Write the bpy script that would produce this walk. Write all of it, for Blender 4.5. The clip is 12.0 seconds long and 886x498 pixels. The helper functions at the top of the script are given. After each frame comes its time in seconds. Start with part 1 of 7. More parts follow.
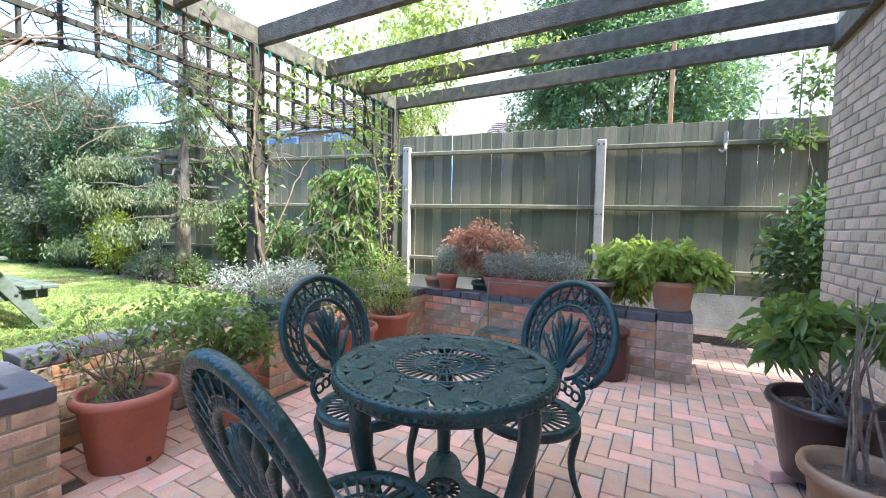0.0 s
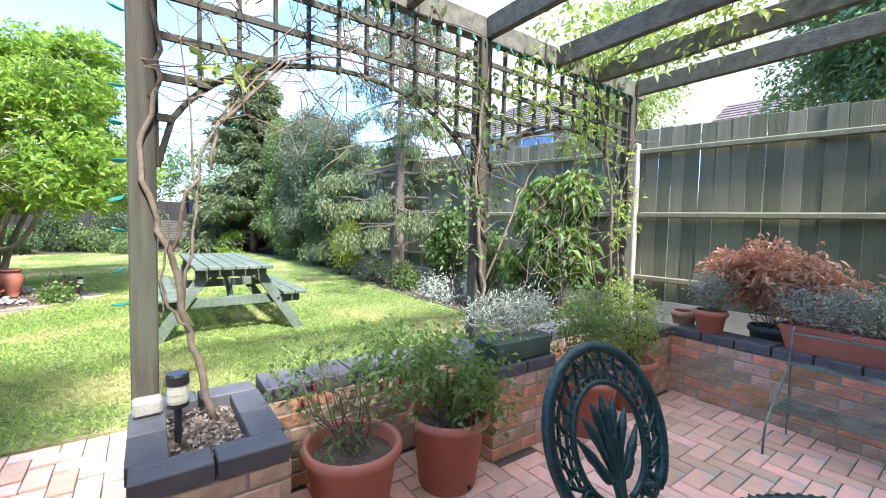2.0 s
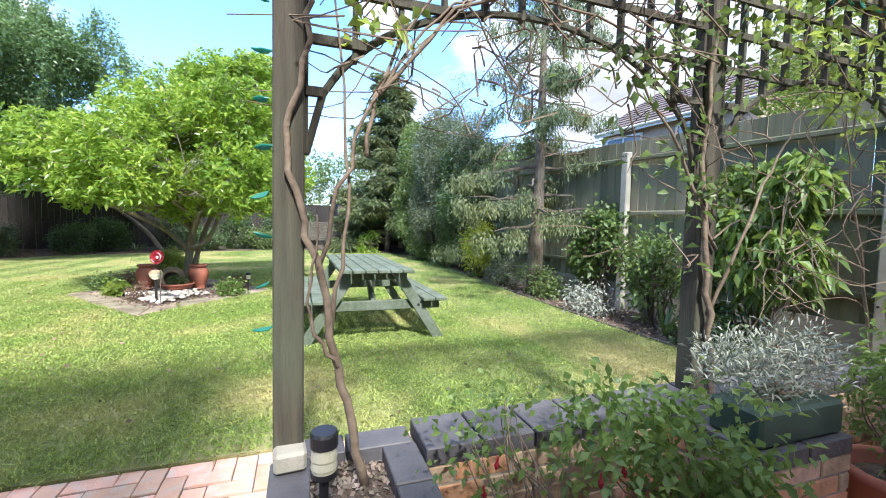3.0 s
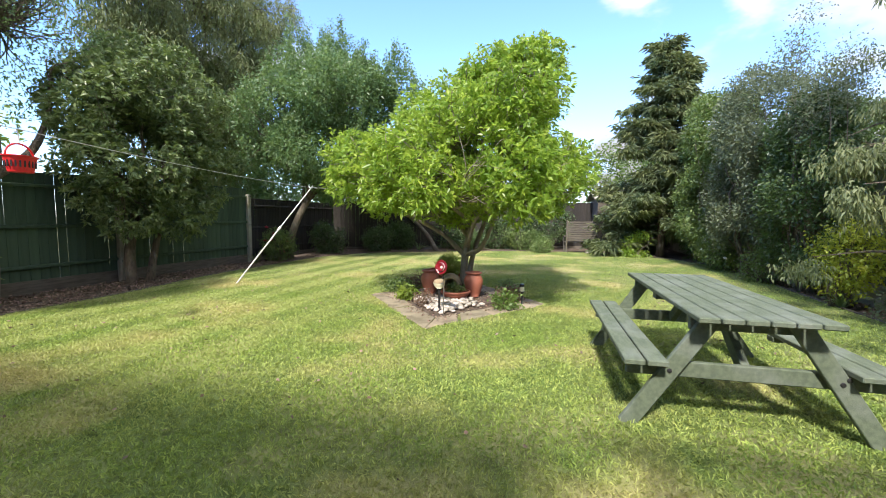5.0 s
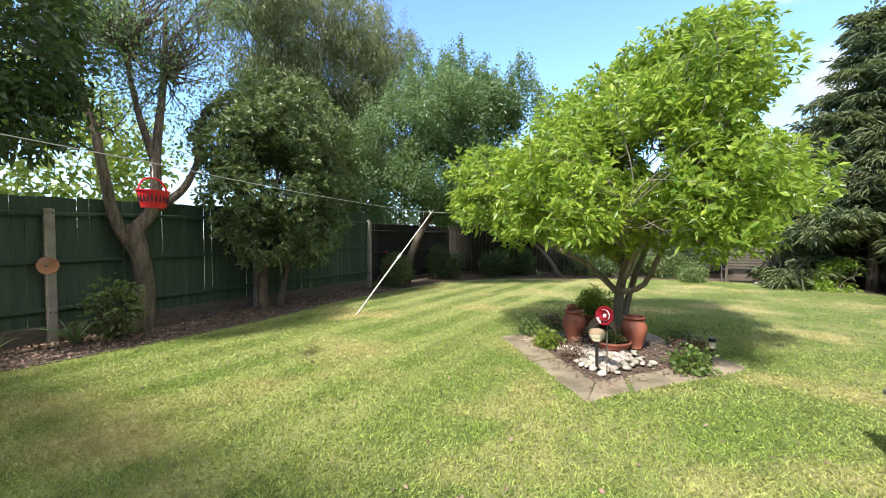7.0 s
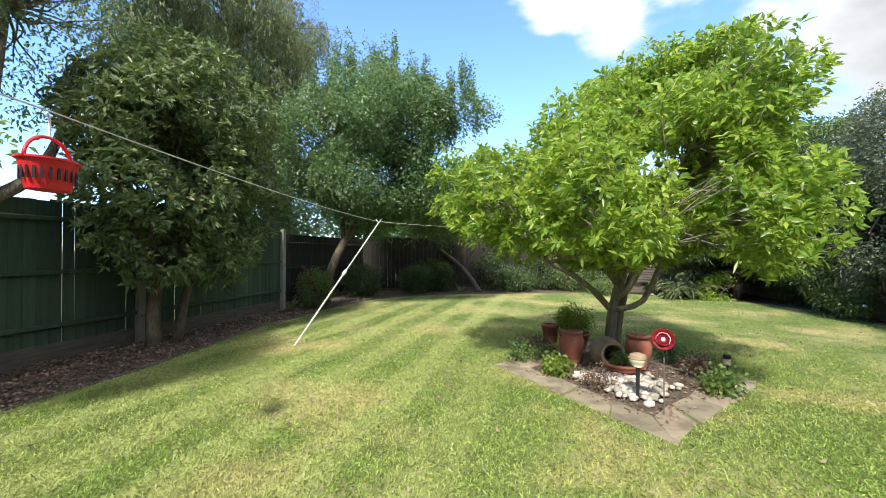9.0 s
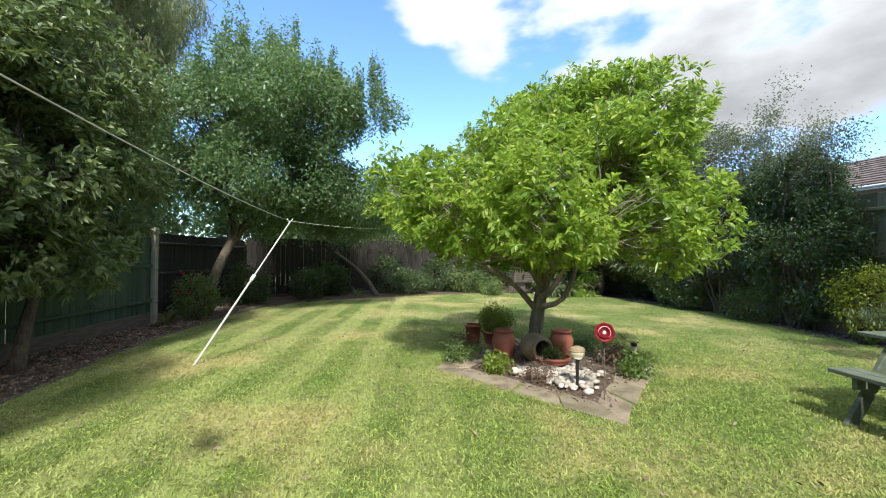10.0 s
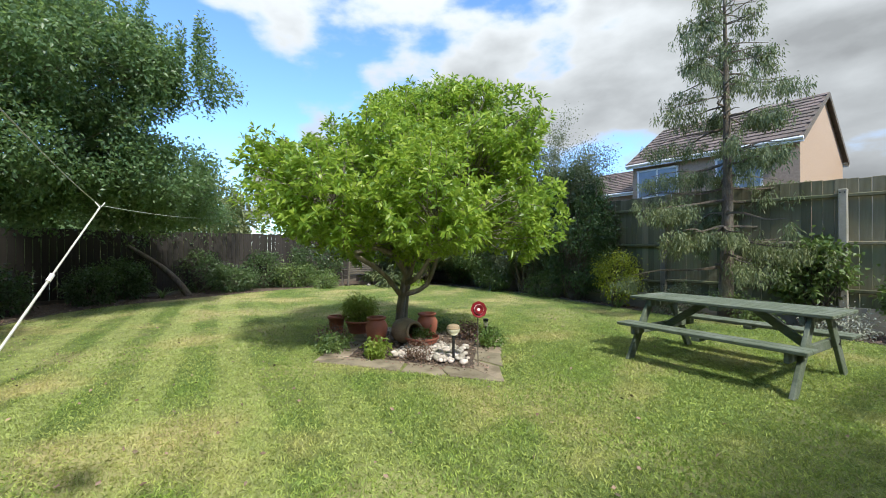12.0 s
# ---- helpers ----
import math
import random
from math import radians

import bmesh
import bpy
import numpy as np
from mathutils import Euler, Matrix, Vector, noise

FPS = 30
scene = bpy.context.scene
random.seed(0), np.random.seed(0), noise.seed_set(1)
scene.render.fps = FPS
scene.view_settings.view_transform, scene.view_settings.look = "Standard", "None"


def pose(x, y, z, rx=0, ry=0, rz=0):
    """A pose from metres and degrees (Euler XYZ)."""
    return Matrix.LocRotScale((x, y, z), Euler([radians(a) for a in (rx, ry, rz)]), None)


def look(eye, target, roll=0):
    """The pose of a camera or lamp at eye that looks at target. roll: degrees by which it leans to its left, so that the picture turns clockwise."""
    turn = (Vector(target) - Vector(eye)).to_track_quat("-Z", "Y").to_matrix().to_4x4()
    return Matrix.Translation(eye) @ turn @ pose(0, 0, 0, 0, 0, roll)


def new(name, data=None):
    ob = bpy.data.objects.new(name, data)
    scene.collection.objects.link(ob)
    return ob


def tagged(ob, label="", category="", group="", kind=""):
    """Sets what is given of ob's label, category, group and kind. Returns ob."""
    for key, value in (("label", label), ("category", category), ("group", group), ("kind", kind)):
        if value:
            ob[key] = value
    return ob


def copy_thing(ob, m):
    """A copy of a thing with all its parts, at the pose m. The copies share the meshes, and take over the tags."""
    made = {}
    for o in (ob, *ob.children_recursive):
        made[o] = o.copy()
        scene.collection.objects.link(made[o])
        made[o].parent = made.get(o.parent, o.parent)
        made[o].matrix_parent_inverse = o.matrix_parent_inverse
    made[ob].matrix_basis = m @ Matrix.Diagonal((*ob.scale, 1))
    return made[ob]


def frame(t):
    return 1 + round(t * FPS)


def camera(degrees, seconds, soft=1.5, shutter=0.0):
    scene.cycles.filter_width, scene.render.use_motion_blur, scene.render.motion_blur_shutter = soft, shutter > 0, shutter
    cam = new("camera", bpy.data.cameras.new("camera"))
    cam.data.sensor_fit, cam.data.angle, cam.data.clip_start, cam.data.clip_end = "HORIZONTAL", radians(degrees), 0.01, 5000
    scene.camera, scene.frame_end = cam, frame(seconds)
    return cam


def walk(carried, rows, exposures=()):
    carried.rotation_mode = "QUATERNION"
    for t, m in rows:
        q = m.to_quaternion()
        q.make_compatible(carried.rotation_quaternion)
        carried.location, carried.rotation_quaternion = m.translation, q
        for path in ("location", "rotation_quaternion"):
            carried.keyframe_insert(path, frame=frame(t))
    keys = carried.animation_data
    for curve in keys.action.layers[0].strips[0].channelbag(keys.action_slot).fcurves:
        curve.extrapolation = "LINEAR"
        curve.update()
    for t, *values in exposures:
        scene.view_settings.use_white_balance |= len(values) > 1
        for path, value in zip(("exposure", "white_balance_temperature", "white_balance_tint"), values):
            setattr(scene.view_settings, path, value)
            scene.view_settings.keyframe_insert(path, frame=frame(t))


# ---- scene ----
cam = camera(94.9, 12.0, soft=1.0)
METRES, EYE, TILT, LEAN, TURN = 7.5, 1.163, 0.0, 0.0, 28.3
ROWS = [
    (0.0, 0.0, 0.0, 0.0, 0.06, -2.94, -1.1),
    (0.5, -0.0012, 0.0228, 0.0028, 5.27, -2.9, -1.2),
    (1.0, -0.0091, 0.0423, 0.0073, 11.71, -2.93, -1.29),
    (1.5, -0.0312, 0.0591, 0.0139, 18.7, -3.01, -1.34),
    (2.0, -0.0623, 0.0767, 0.0157, 25.74, -3.12, -1.43),
    (2.5, -0.0945, 0.1006, 0.0162, 33.57, -3.24, -1.41),
    (3.0, -0.1378, 0.1213, 0.0161, 42.66, -3.46, -1.39),
    (3.5, -0.1927, 0.1318, 0.0175, 52.37, -3.89, -1.26),
    (5.5, -0.3559, 0.1428, 0.0385, 81.83, -3.88, 0.14),
    (6.0, -0.389, 0.1453, 0.0456, 87.34, -2.78, 0.36),
    (6.5, -0.4293, 0.134, 0.0476, 91.25, -1.8, 0.33),
    (8.5, -0.5821, -0.0223, 0.0487, 81.56, 0.11, -0.17),
    (9.0, -0.6164, -0.0663, 0.0451, 74.1, 0.45, -0.28),
    (9.5, -0.6454, -0.1148, 0.0417, 65.52, 0.79, -0.33),
    (10.0, -0.6729, -0.157, 0.0438, 56.72, 0.94, -0.31),
    (10.5, -0.7038, -0.1848, 0.0433, 48.26, 0.86, -0.25),
    (11.0, -0.7236, -0.2126, 0.0438, 41.07, 0.53, -0.1),
    (11.5, -0.7315, -0.2393, 0.0433, 35.15, 0.31, 0.11),
    (12.0, -0.7279, -0.2569, 0.0388, 30.64, 0.01, 0.3),
]
walk(cam, [(t, pose(0, 0, EYE, TILT, LEAN, TURN) @ pose(METRES * x, METRES * y, METRES * z, 90 + pitch, roll, yaw)) for t, x, y, z, yaw, pitch, roll in ROWS],
     exposures=[(0.0, 2.58, 5800, 12), (1.5, 2.47, 5800, 13), (2.5, 2.16, 5850, 13), (3.5, 1.7, 6200, 11), (5.5, 1.55, 6650, 13), (8.5, 1.45, 6600, 11), (12.0, 1.08, 6400, 7)])

# ---- world, sun ----
SUN_ELEV, SUN_AZ = 47.0, 93.0        # degrees; azimuth from +y towards +x
sun_dir = Vector((math.sin(radians(SUN_AZ)) * math.cos(radians(SUN_ELEV)), math.cos(radians(SUN_AZ)) * math.cos(radians(SUN_ELEV)), math.sin(radians(SUN_ELEV))))
sun = new("sun", bpy.data.lights.new("sun", "SUN"))
sun.data.energy, sun.data.angle, sun.data.color = 2.7, radians(4.5), (1.0, 0.95, 0.86)
sun.matrix_world = look(sun_dir * 50, (0, 0, 0))
world = bpy.data.worlds.new("sky")
scene.world = world
world.use_nodes = True
wn, wl = world.node_tree.nodes, world.node_tree.links
wn.clear()
w_out, w_bg, w_sky = wn.new("ShaderNodeOutputWorld"), wn.new("ShaderNodeBackground"), wn.new("ShaderNodeTexSky")
w_sky.sky_type, w_sky.sun_disc = "NISHITA", False
w_sky.sun_elevation, w_sky.sun_rotation = radians(SUN_ELEV), radians(SUN_AZ)
w_sky.air_density, w_sky.dust_density, w_sky.ozone_density = 1.1, 0.15, 2.6
# broken cumulus: noise on a flat cloud deck above the garden, thicker towards the north-east
w_co, w_sep = wn.new("ShaderNodeTexCoord"), wn.new("ShaderNodeSeparateXYZ")
w_up = wn.new("ShaderNodeMath"); w_up.operation = "MAXIMUM"; w_up.inputs[1].default_value = 0.09
w_up2 = wn.new("ShaderNodeMath"); w_up2.operation = "ADD"; w_up2.inputs[1].default_value = 0.12
w_div = wn.new("ShaderNodeVectorMath"); w_div.operation = "DIVIDE"
w_cmb = wn.new("ShaderNodeCombineXYZ")
w_noise = wn.new("ShaderNodeTexNoise")
w_noise.inputs["Scale"].default_value, w_noise.inputs["Detail"].default_value, w_noise.inputs["Roughness"].default_value = 2.3, 9.0, 0.5
w_shift = wn.new("ShaderNodeVectorMath"); w_shift.operation = "ADD"; w_shift.inputs[1].default_value = (3.1, 1.7, 0.4)
w_cov = wn.new("ShaderNodeMath"); w_cov.operation = "MULTIPLY_ADD"; w_cov.inputs[1].default_value, w_cov.inputs[2].default_value = 0.20, 0.0
w_sum = wn.new("ShaderNodeMath"); w_sum.operation = "ADD"
w_ramp = wn.new("ShaderNodeMapRange")
w_ramp.interpolation_type = "SMOOTHSTEP"
w_ramp.inputs["From Min"].default_value, w_ramp.inputs["From Max"].default_value = 0.53, 0.62
w_shade = wn.new("ShaderNodeMapRange")
w_shade.inputs["From Min"].default_value, w_shade.inputs["From Max"].default_value = 0.58, 0.78
w_shade.inputs["To Min"].default_value, w_shade.inputs["To Max"].default_value = 1.0, 0.5
w_cloud = wn.new("ShaderNodeVectorMath"); w_cloud.operation = "SCALE"; w_cloud.inputs[0].default_value = (2.75, 2.85, 2.98)
w_mix = wn.new("ShaderNodeMix"); w_mix.data_type = "RGBA"
wl.new(w_co.outputs["Generated"], w_sep.inputs[0])
wl.new(w_sep.outputs["Z"], w_up.inputs[0]); wl.new(w_up.outputs[0], w_up2.inputs[0])
for k in range(3):
    wl.new(w_up2.outputs[0], w_cmb.inputs[k])
wl.new(w_co.outputs["Generated"], w_div.inputs[0]); wl.new(w_cmb.outputs[0], w_div.inputs[1])
w_flat = wn.new("ShaderNodeVectorMath"); w_flat.operation = "MULTIPLY"; w_flat.inputs[1].default_value = (1.0, 1.0, 2.1)
wl.new(w_co.outputs["Generated"], w_flat.inputs[0]); wl.new(w_flat.outputs[0], w_shift.inputs[0]); wl.new(w_shift.outputs[0], w_noise.inputs["Vector"])
w_high = wn.new("ShaderNodeMapRange")     # more cloud overhead, out of view, added as neutral fill for the patio
w_high.inputs["From Min"].default_value, w_high.inputs["From Max"].default_value, w_high.inputs["To Max"].default_value = 0.5, 0.8, 0.22
wl.new(w_sep.outputs["Z"], w_high.inputs["Value"]); wl.new(w_high.outputs[0], w_cov.inputs[2])
wl.new(w_sep.outputs["Y"], w_cov.inputs[0])
wl.new(w_noise.outputs[0], w_sum.inputs[0]); wl.new(w_cov.outputs[0], w_sum.inputs[1])
wl.new(w_sum.outputs[0], w_ramp.inputs["Value"]); wl.new(w_sum.outputs[0], w_shade.inputs["Value"])
# clouds brighten towards the unseen zenith, for more fill light below
w_cie = wn.new("ShaderNodeMath"); w_cie.operation = "MULTIPLY_ADD"; w_cie.inputs[1].default_value, w_cie.inputs[2].default_value = 1.6, 0.42
w_lum = wn.new("ShaderNodeMath"); w_lum.operation = "MULTIPLY"
wl.new(w_sep.outputs["Z"], w_cie.inputs[0]); wl.new(w_cie.outputs[0], w_lum.inputs[0]); wl.new(w_shade.outputs[0], w_lum.inputs[1])
wl.new(w_lum.outputs[0], w_cloud.inputs["Scale"])
wl.new(w_ramp.outputs[0], w_mix.inputs["Factor"])
w_tint = wn.new("ShaderNodeMix"); w_tint.data_type, w_tint.blend_type = "RGBA", "MULTIPLY"; w_tint.inputs["Factor"].default_value = 1.0
w_tint.inputs["B"].default_value = (0.70, 0.85, 1.14, 1)
wl.new(w_sky.outputs[0], w_tint.inputs["A"]); wl.new(w_tint.outputs["Result"], w_mix.inputs["A"]); wl.new(w_cloud.outputs[0], w_mix.inputs["B"])
wl.new(w_mix.outputs["Result"], w_bg.inputs["Color"])
w_bg.inputs["Strength"].default_value = 0.15
wl.new(w_bg.outputs[0], w_out.inputs[0])

# ---- materials ----
def material(name, colour, colour2=None, scale=6.0, rough=0.7, bump=0.25, fine=60.0, metal=0.0, spread=0.15, island=False, objectwise=False,
             stretch=(1, 1, 1), third=None, third_scale=1.5, third_amount=0.5, coord="Object", clear=0.0, bump_dist=0.01):
    """Principled surface whose colour varies at two scales, by piece, and with fine relief."""
    m = bpy.data.materials.new(name)
    m.use_nodes = True
    n, l = m.node_tree.nodes, m.node_tree.links
    b = n["Principled BSDF"]
    co, mp = n.new("ShaderNodeTexCoord"), n.new("ShaderNodeMapping")
    mp.inputs["Scale"].default_value = stretch
    l.new(co.outputs[coord], mp.inputs[0])
    n1, n2 = n.new("ShaderNodeTexNoise"), n.new("ShaderNodeTexNoise")
    n1.inputs["Scale"].default_value, n1.inputs["Detail"].default_value = scale, 4
    n2.inputs["Scale"].default_value, n2.inputs["Detail"].default_value = fine, 3
    l.new(mp.outputs[0], n1.inputs["Vector"]); l.new(mp.outputs[0], n2.inputs["Vector"])
    r1 = n.new("ShaderNodeMapRange")
    r1.inputs["From Min"].default_value, r1.inputs["From Max"].default_value = 0.35, 0.65
    l.new(n1.outputs[0], r1.inputs["Value"])
    mix = n.new("ShaderNodeMix"); mix.data_type = "RGBA"
    c2 = colour2 or tuple(c * 0.6 for c in colour)
    mix.inputs["A"].default_value, mix.inputs["B"].default_value = (*colour, 1), (*c2, 1)
    l.new(r1.outputs[0], mix.inputs["Factor"])
    out = mix.outputs["Result"]
    if third:
        n3, r3, m3 = n.new("ShaderNodeTexNoise"), n.new("ShaderNodeMapRange"), n.new("ShaderNodeMix")
        m3.data_type = "RGBA"
        n3.inputs["Scale"].default_value, n3.inputs["Detail"].default_value = third_scale, 5
        l.new(co.outputs[coord], n3.inputs["Vector"])
        r3.inputs["From Min"].default_value, r3.inputs["From Max"].default_value, r3.inputs["To Max"].default_value = 0.48, 0.68, third_amount
        l.new(n3.outputs[0], r3.inputs["Value"]); l.new(r3.outputs[0], m3.inputs["Factor"])
        l.new(out, m3.inputs["A"]); m3.inputs["B"].default_value = (*third, 1)
        out = m3.outputs["Result"]
    hsv = n.new("ShaderNodeHueSaturation")
    l.new(out, hsv.inputs["Color"])
    val = n.new("ShaderNodeMath"); val.operation = "MULTIPLY_ADD"
    val.inputs[1].default_value, val.inputs[2].default_value = spread * 2, 1 - spread
    if island:
        g = n.new("ShaderNodeNewGeometry"); src = g.outputs["Random Per Island"]
    elif objectwise:
        g = n.new("ShaderNodeObjectInfo"); src = g.outputs["Random"]
    else:
        src = n2.outputs[0]
    l.new(src, val.inputs[0]); l.new(val.outputs[0], hsv.inputs["Value"])
    if island or objectwise:
        hue = n.new("ShaderNodeMath"); hue.operation = "MULTIPLY_ADD"
        hue.inputs[1].default_value, hue.inputs[2].default_value = -spread * 0.12, 0.5 + spread * 0.06
        l.new(src, hue.inputs[0]); l.new(hue.outputs[0], hsv.inputs["Hue"])
    l.new(hsv.outputs[0], b.inputs["Base Color"])
    b.inputs["Roughness"].default_value, b.inputs["Metallic"].default_value = rough, metal
    b.inputs["Coat Weight"].default_value = clear
    if bump:
        bp = n.new("ShaderNodeBump")
        bp.inputs["Strength"].default_value, bp.inputs["Distance"].default_value = bump, bump_dist
        l.new(n2.outputs[0], bp.inputs["Height"]); l.new(bp.outputs[0], b.inputs["Normal"])
    return m


def leaf_material(name, colour, colour2, through_col, rough=0.5, amount=0.35, spread=0.3):
    """Leaf: varied by leaf, lit through from behind."""
    m = material(name, colour, colour2, scale=1.1, rough=rough, bump=0, spread=spread, island=True)
    n, l = m.node_tree.nodes, m.node_tree.links
    b, o = n["Principled BSDF"], n["Material Output"]
    tr, mx = n.new("ShaderNodeBsdfTranslucent"), n.new("ShaderNodeMixShader")
    tr.inputs["Color"].default_value = (*through_col, 1)
    mx.inputs[0].default_value = amount
    l.new(b.outputs[0], mx.inputs[1]); l.new(tr.outputs[0], mx.inputs[2]); l.new(mx.outputs[0], o.inputs[0])
    return m


M = {}
M["lawn"] = material("lawn", (0.12, 0.19, 0.035), (0.17, 0.22, 0.06), scale=1.3, rough=0.95, bump=0.9, fine=120, spread=0.25, third=(0.46, 0.40, 0.20), third_scale=0.7, third_amount=0.75, bump_dist=0.03)
M["soil"] = material("soil", (0.155, 0.112, 0.083), (0.085, 0.062, 0.047), scale=9, rough=1.0, bump=1.0, fine=45, spread=0.4, bump_dist=0.04)
M["chip"] = material("chip", (0.30, 0.225, 0.165), (0.15, 0.105, 0.078), rough=0.95, bump=0.3, island=True, spread=0.55)
M["fence"] = material("fence", (0.145, 0.138, 0.08), (0.185, 0.176, 0.108), scale=3, rough=0.9, bump=0.5, fine=25, stretch=(6, 6, 0.5), objectwise=True, spread=0.34, third=(0.13, 0.165, 0.075), third_scale=1.6, third_amount=0.8)
M["fence_green"] = material("fence_green", (0.045, 0.078, 0.05), (0.062, 0.10, 0.066), scale=3, rough=0.85, bump=0.4, fine=25, stretch=(6, 6, 0.5), objectwise=True, spread=0.2)
# dark wood, taken down to near black to put the trees' shade into it
M["fence_dark_shaded"] = material("fence_dark_shaded", (0.022, 0.019, 0.016), (0.036, 0.031, 0.026), scale=3, rough=0.9, bump=0.4, fine=25, stretch=(6, 6, 0.5), objectwise=True, spread=0.25)
M["concrete"] = material("concrete", (0.37, 0.345, 0.285), (0.28, 0.265, 0.215), scale=5, rough=0.9, bump=0.4, fine=70, third=(0.25, 0.27, 0.2), third_scale=2.5, third_amount=0.5)
M["slab"] = material("slab", (0.33, 0.28, 0.20), (0.235, 0.195, 0.14), scale=3, rough=0.9, bump=0.5, fine=60, third=(0.13, 0.11, 0.07), third_scale=5, third_amount=0.8, objectwise=True, spread=0.3)
M["pergola"] = material("pergola", (0.165, 0.15, 0.108), (0.09, 0.082, 0.06), scale=4, rough=0.85, bump=0.6, fine=22, stretch=(4, 4, 4), third=(0.12, 0.14, 0.09), third_scale=2, third_amount=0.5)
M["pergola_post"] = material("pergola_post", (0.075, 0.065, 0.043), (0.042, 0.036, 0.025), scale=4, rough=0.85, bump=0.6, fine=22, stretch=(8, 8, 0.6), third=(0.08, 0.10, 0.06), third_scale=2, third_amount=0.5)
M["brick"] = material("brick", (0.55, 0.40, 0.27), (0.45, 0.315, 0.21), scale=9, rough=0.9, bump=0.6, fine=55, objectwise=True, spread=0.32, third=(0.27, 0.2, 0.15), third_scale=9, third_amount=0.5)
M["brick_red"] = material("brick_red", (0.62, 0.33, 0.17), (0.50, 0.26, 0.135), scale=9, rough=0.9, bump=0.6, fine=55, objectwise=True, spread=0.38, third=(0.26, 0.19, 0.14), third_scale=9, third_amount=0.4)
M["coping"] = material("coping", (0.078, 0.075, 0.082), (0.11, 0.105, 0.11), scale=10, rough=0.6, bump=0.35, fine=60, objectwise=True, spread=0.2)
M["mortar"] = material("mortar", (0.40, 0.36, 0.29), (0.30, 0.27, 0.22), scale=8, rough=0.95, bump=0.6, fine=90)
M["paver"] = material("paver", (0.70, 0.43, 0.31), (0.60, 0.36, 0.265), scale=12, rough=0.9, bump=0.6, fine=90, objectwise=True, spread=0.25, third=(0.52, 0.46, 0.40), third_scale=16, third_amount=0.75)
M["paver_far"] = material("paver_far", (0.70, 0.43, 0.31), (0.60, 0.36, 0.265), scale=12, rough=0.9, bump=0.6, fine=90, island=True, spread=0.25, third=(0.52, 0.46, 0.40), third_scale=16, third_amount=0.75)
M["joint"] = material("joint", (0.16, 0.13, 0.10), (0.10, 0.085, 0.065), scale=10, rough=1, bump=0.7, fine=80)
M["terracotta"] = material("terracotta", (0.42, 0.145, 0.088), (0.35, 0.115, 0.07), scale=5, rough=0.6, bump=0.12, fine=60, third=(0.30, 0.12, 0.085), third_scale=4, third_amount=0.4)
M["clay"] = material("clay", (0.50, 0.24, 0.13), (0.42, 0.20, 0.11), scale=6, rough=0.8, bump=0.2, fine=70, third=(0.52, 0.36, 0.26), third_scale=5, third_amount=0.6)
M["glazed"] = material("glazed", (0.05, 0.032, 0.028), (0.035, 0.024, 0.022), scale=5, rough=0.28, bump=0.1, fine=25, third=(0.11, 0.07, 0.05), third_scale=3, third_amount=0.4)
M["glazed_rim"] = material("glazed_rim", (0.33, 0.22, 0.13), (0.22, 0.13, 0.08), scale=9, rough=0.35, bump=0.1)
M["bin"] = material("bin", (0.13, 0.045, 0.04), (0.10, 0.035, 0.032), scale=6, rough=0.45, bump=0.1)
M["iron"] = material("iron", (0.009, 0.046, 0.043), (0.005, 0.027, 0.026), scale=14, rough=0.32, bump=0.5, fine=70, third=(0.035, 0.10, 0.095), third_scale=16, third_amount=0.3)
M["wire"] = material("wire", (0.26, 0.33, 0.28), (0.09, 0.13, 0.11), rough=0.5, bump=0, metal=0.5)
M["picnic"] = material("picnic", (0.125, 0.155, 0.105), (0.085, 0.11, 0.075), scale=4, rough=0.75, bump=0.5, fine=30, stretch=(2, 9, 9), third=(0.21, 0.235, 0.215), third_scale=4, third_amount=0.5)
M["black"] = material("black", (0.018, 0.018, 0.02), (0.025, 0.025, 0.027), rough=0.4, bump=0)
M["cream"] = material("cream", (0.62, 0.60, 0.44), (0.55, 0.52, 0.38), rough=0.4, bump=0.05)
M["green_box"] = material("green_box", (0.05, 0.085, 0.06), (0.035, 0.06, 0.045), rough=0.6, bump=0.1)
M["bark"] = material("bark", (0.17, 0.135, 0.10), (0.09, 0.07, 0.052), scale=9, rough=0.95, bump=0.9, fine=28, stretch=(3, 3, 0.7), bump_dist=0.03, third=(0.2, 0.2, 0.14), third_scale=4, third_amount=0.5)
M["bark_old"] = material("bark_old", (0.27, 0.22, 0.17), (0.12, 0.095, 0.07), scale=7, rough=0.95, bump=1.0, fine=22, stretch=(3, 3, 0.6), bump_dist=0.05)
M["gravel"] = material("gravel", (0.36, 0.31, 0.25), (0.22, 0.17, 0.13), scale=12, rough=0.9, bump=0.2, island=True, spread=0.5)
M["bark_pale"] = material("bark_pale", (0.30, 0.27, 0.21), (0.2, 0.175, 0.135), scale=9, rough=0.9, bump=0.5, fine=30, stretch=(3, 3, 0.8))
M["vine"] = material("vine", (0.21, 0.16, 0.11), (0.13, 0.095, 0.065), scale=20, rough=0.9, bump=0.5, fine=60)
M["red_plastic"] = material("red_plastic", (0.72, 0.03, 0.035), (0.66, 0.025, 0.03), rough=0.35, bump=0)
M["red_enamel"] = material("red_enamel", (0.26, 0.010, 0.02), (0.17, 0.008, 0.014), scale=12, rough=0.3, bump=0.1)
M["pebble"] = material("pebble", (0.52, 0.47, 0.41), (0.36, 0.32, 0.28), scale=10, rough=0.8, bump=0.2, objectwise=True, spread=0.42)
M["stone_jar"] = material("stone_jar", (0.36, 0.28, 0.18), (0.27, 0.2, 0.13), scale=9, rough=0.85, bump=0.3, fine=60)
M["white"] = material("white", (0.78, 0.78, 0.76), (0.70, 0.70, 0.68), rough=0.5, bump=0)
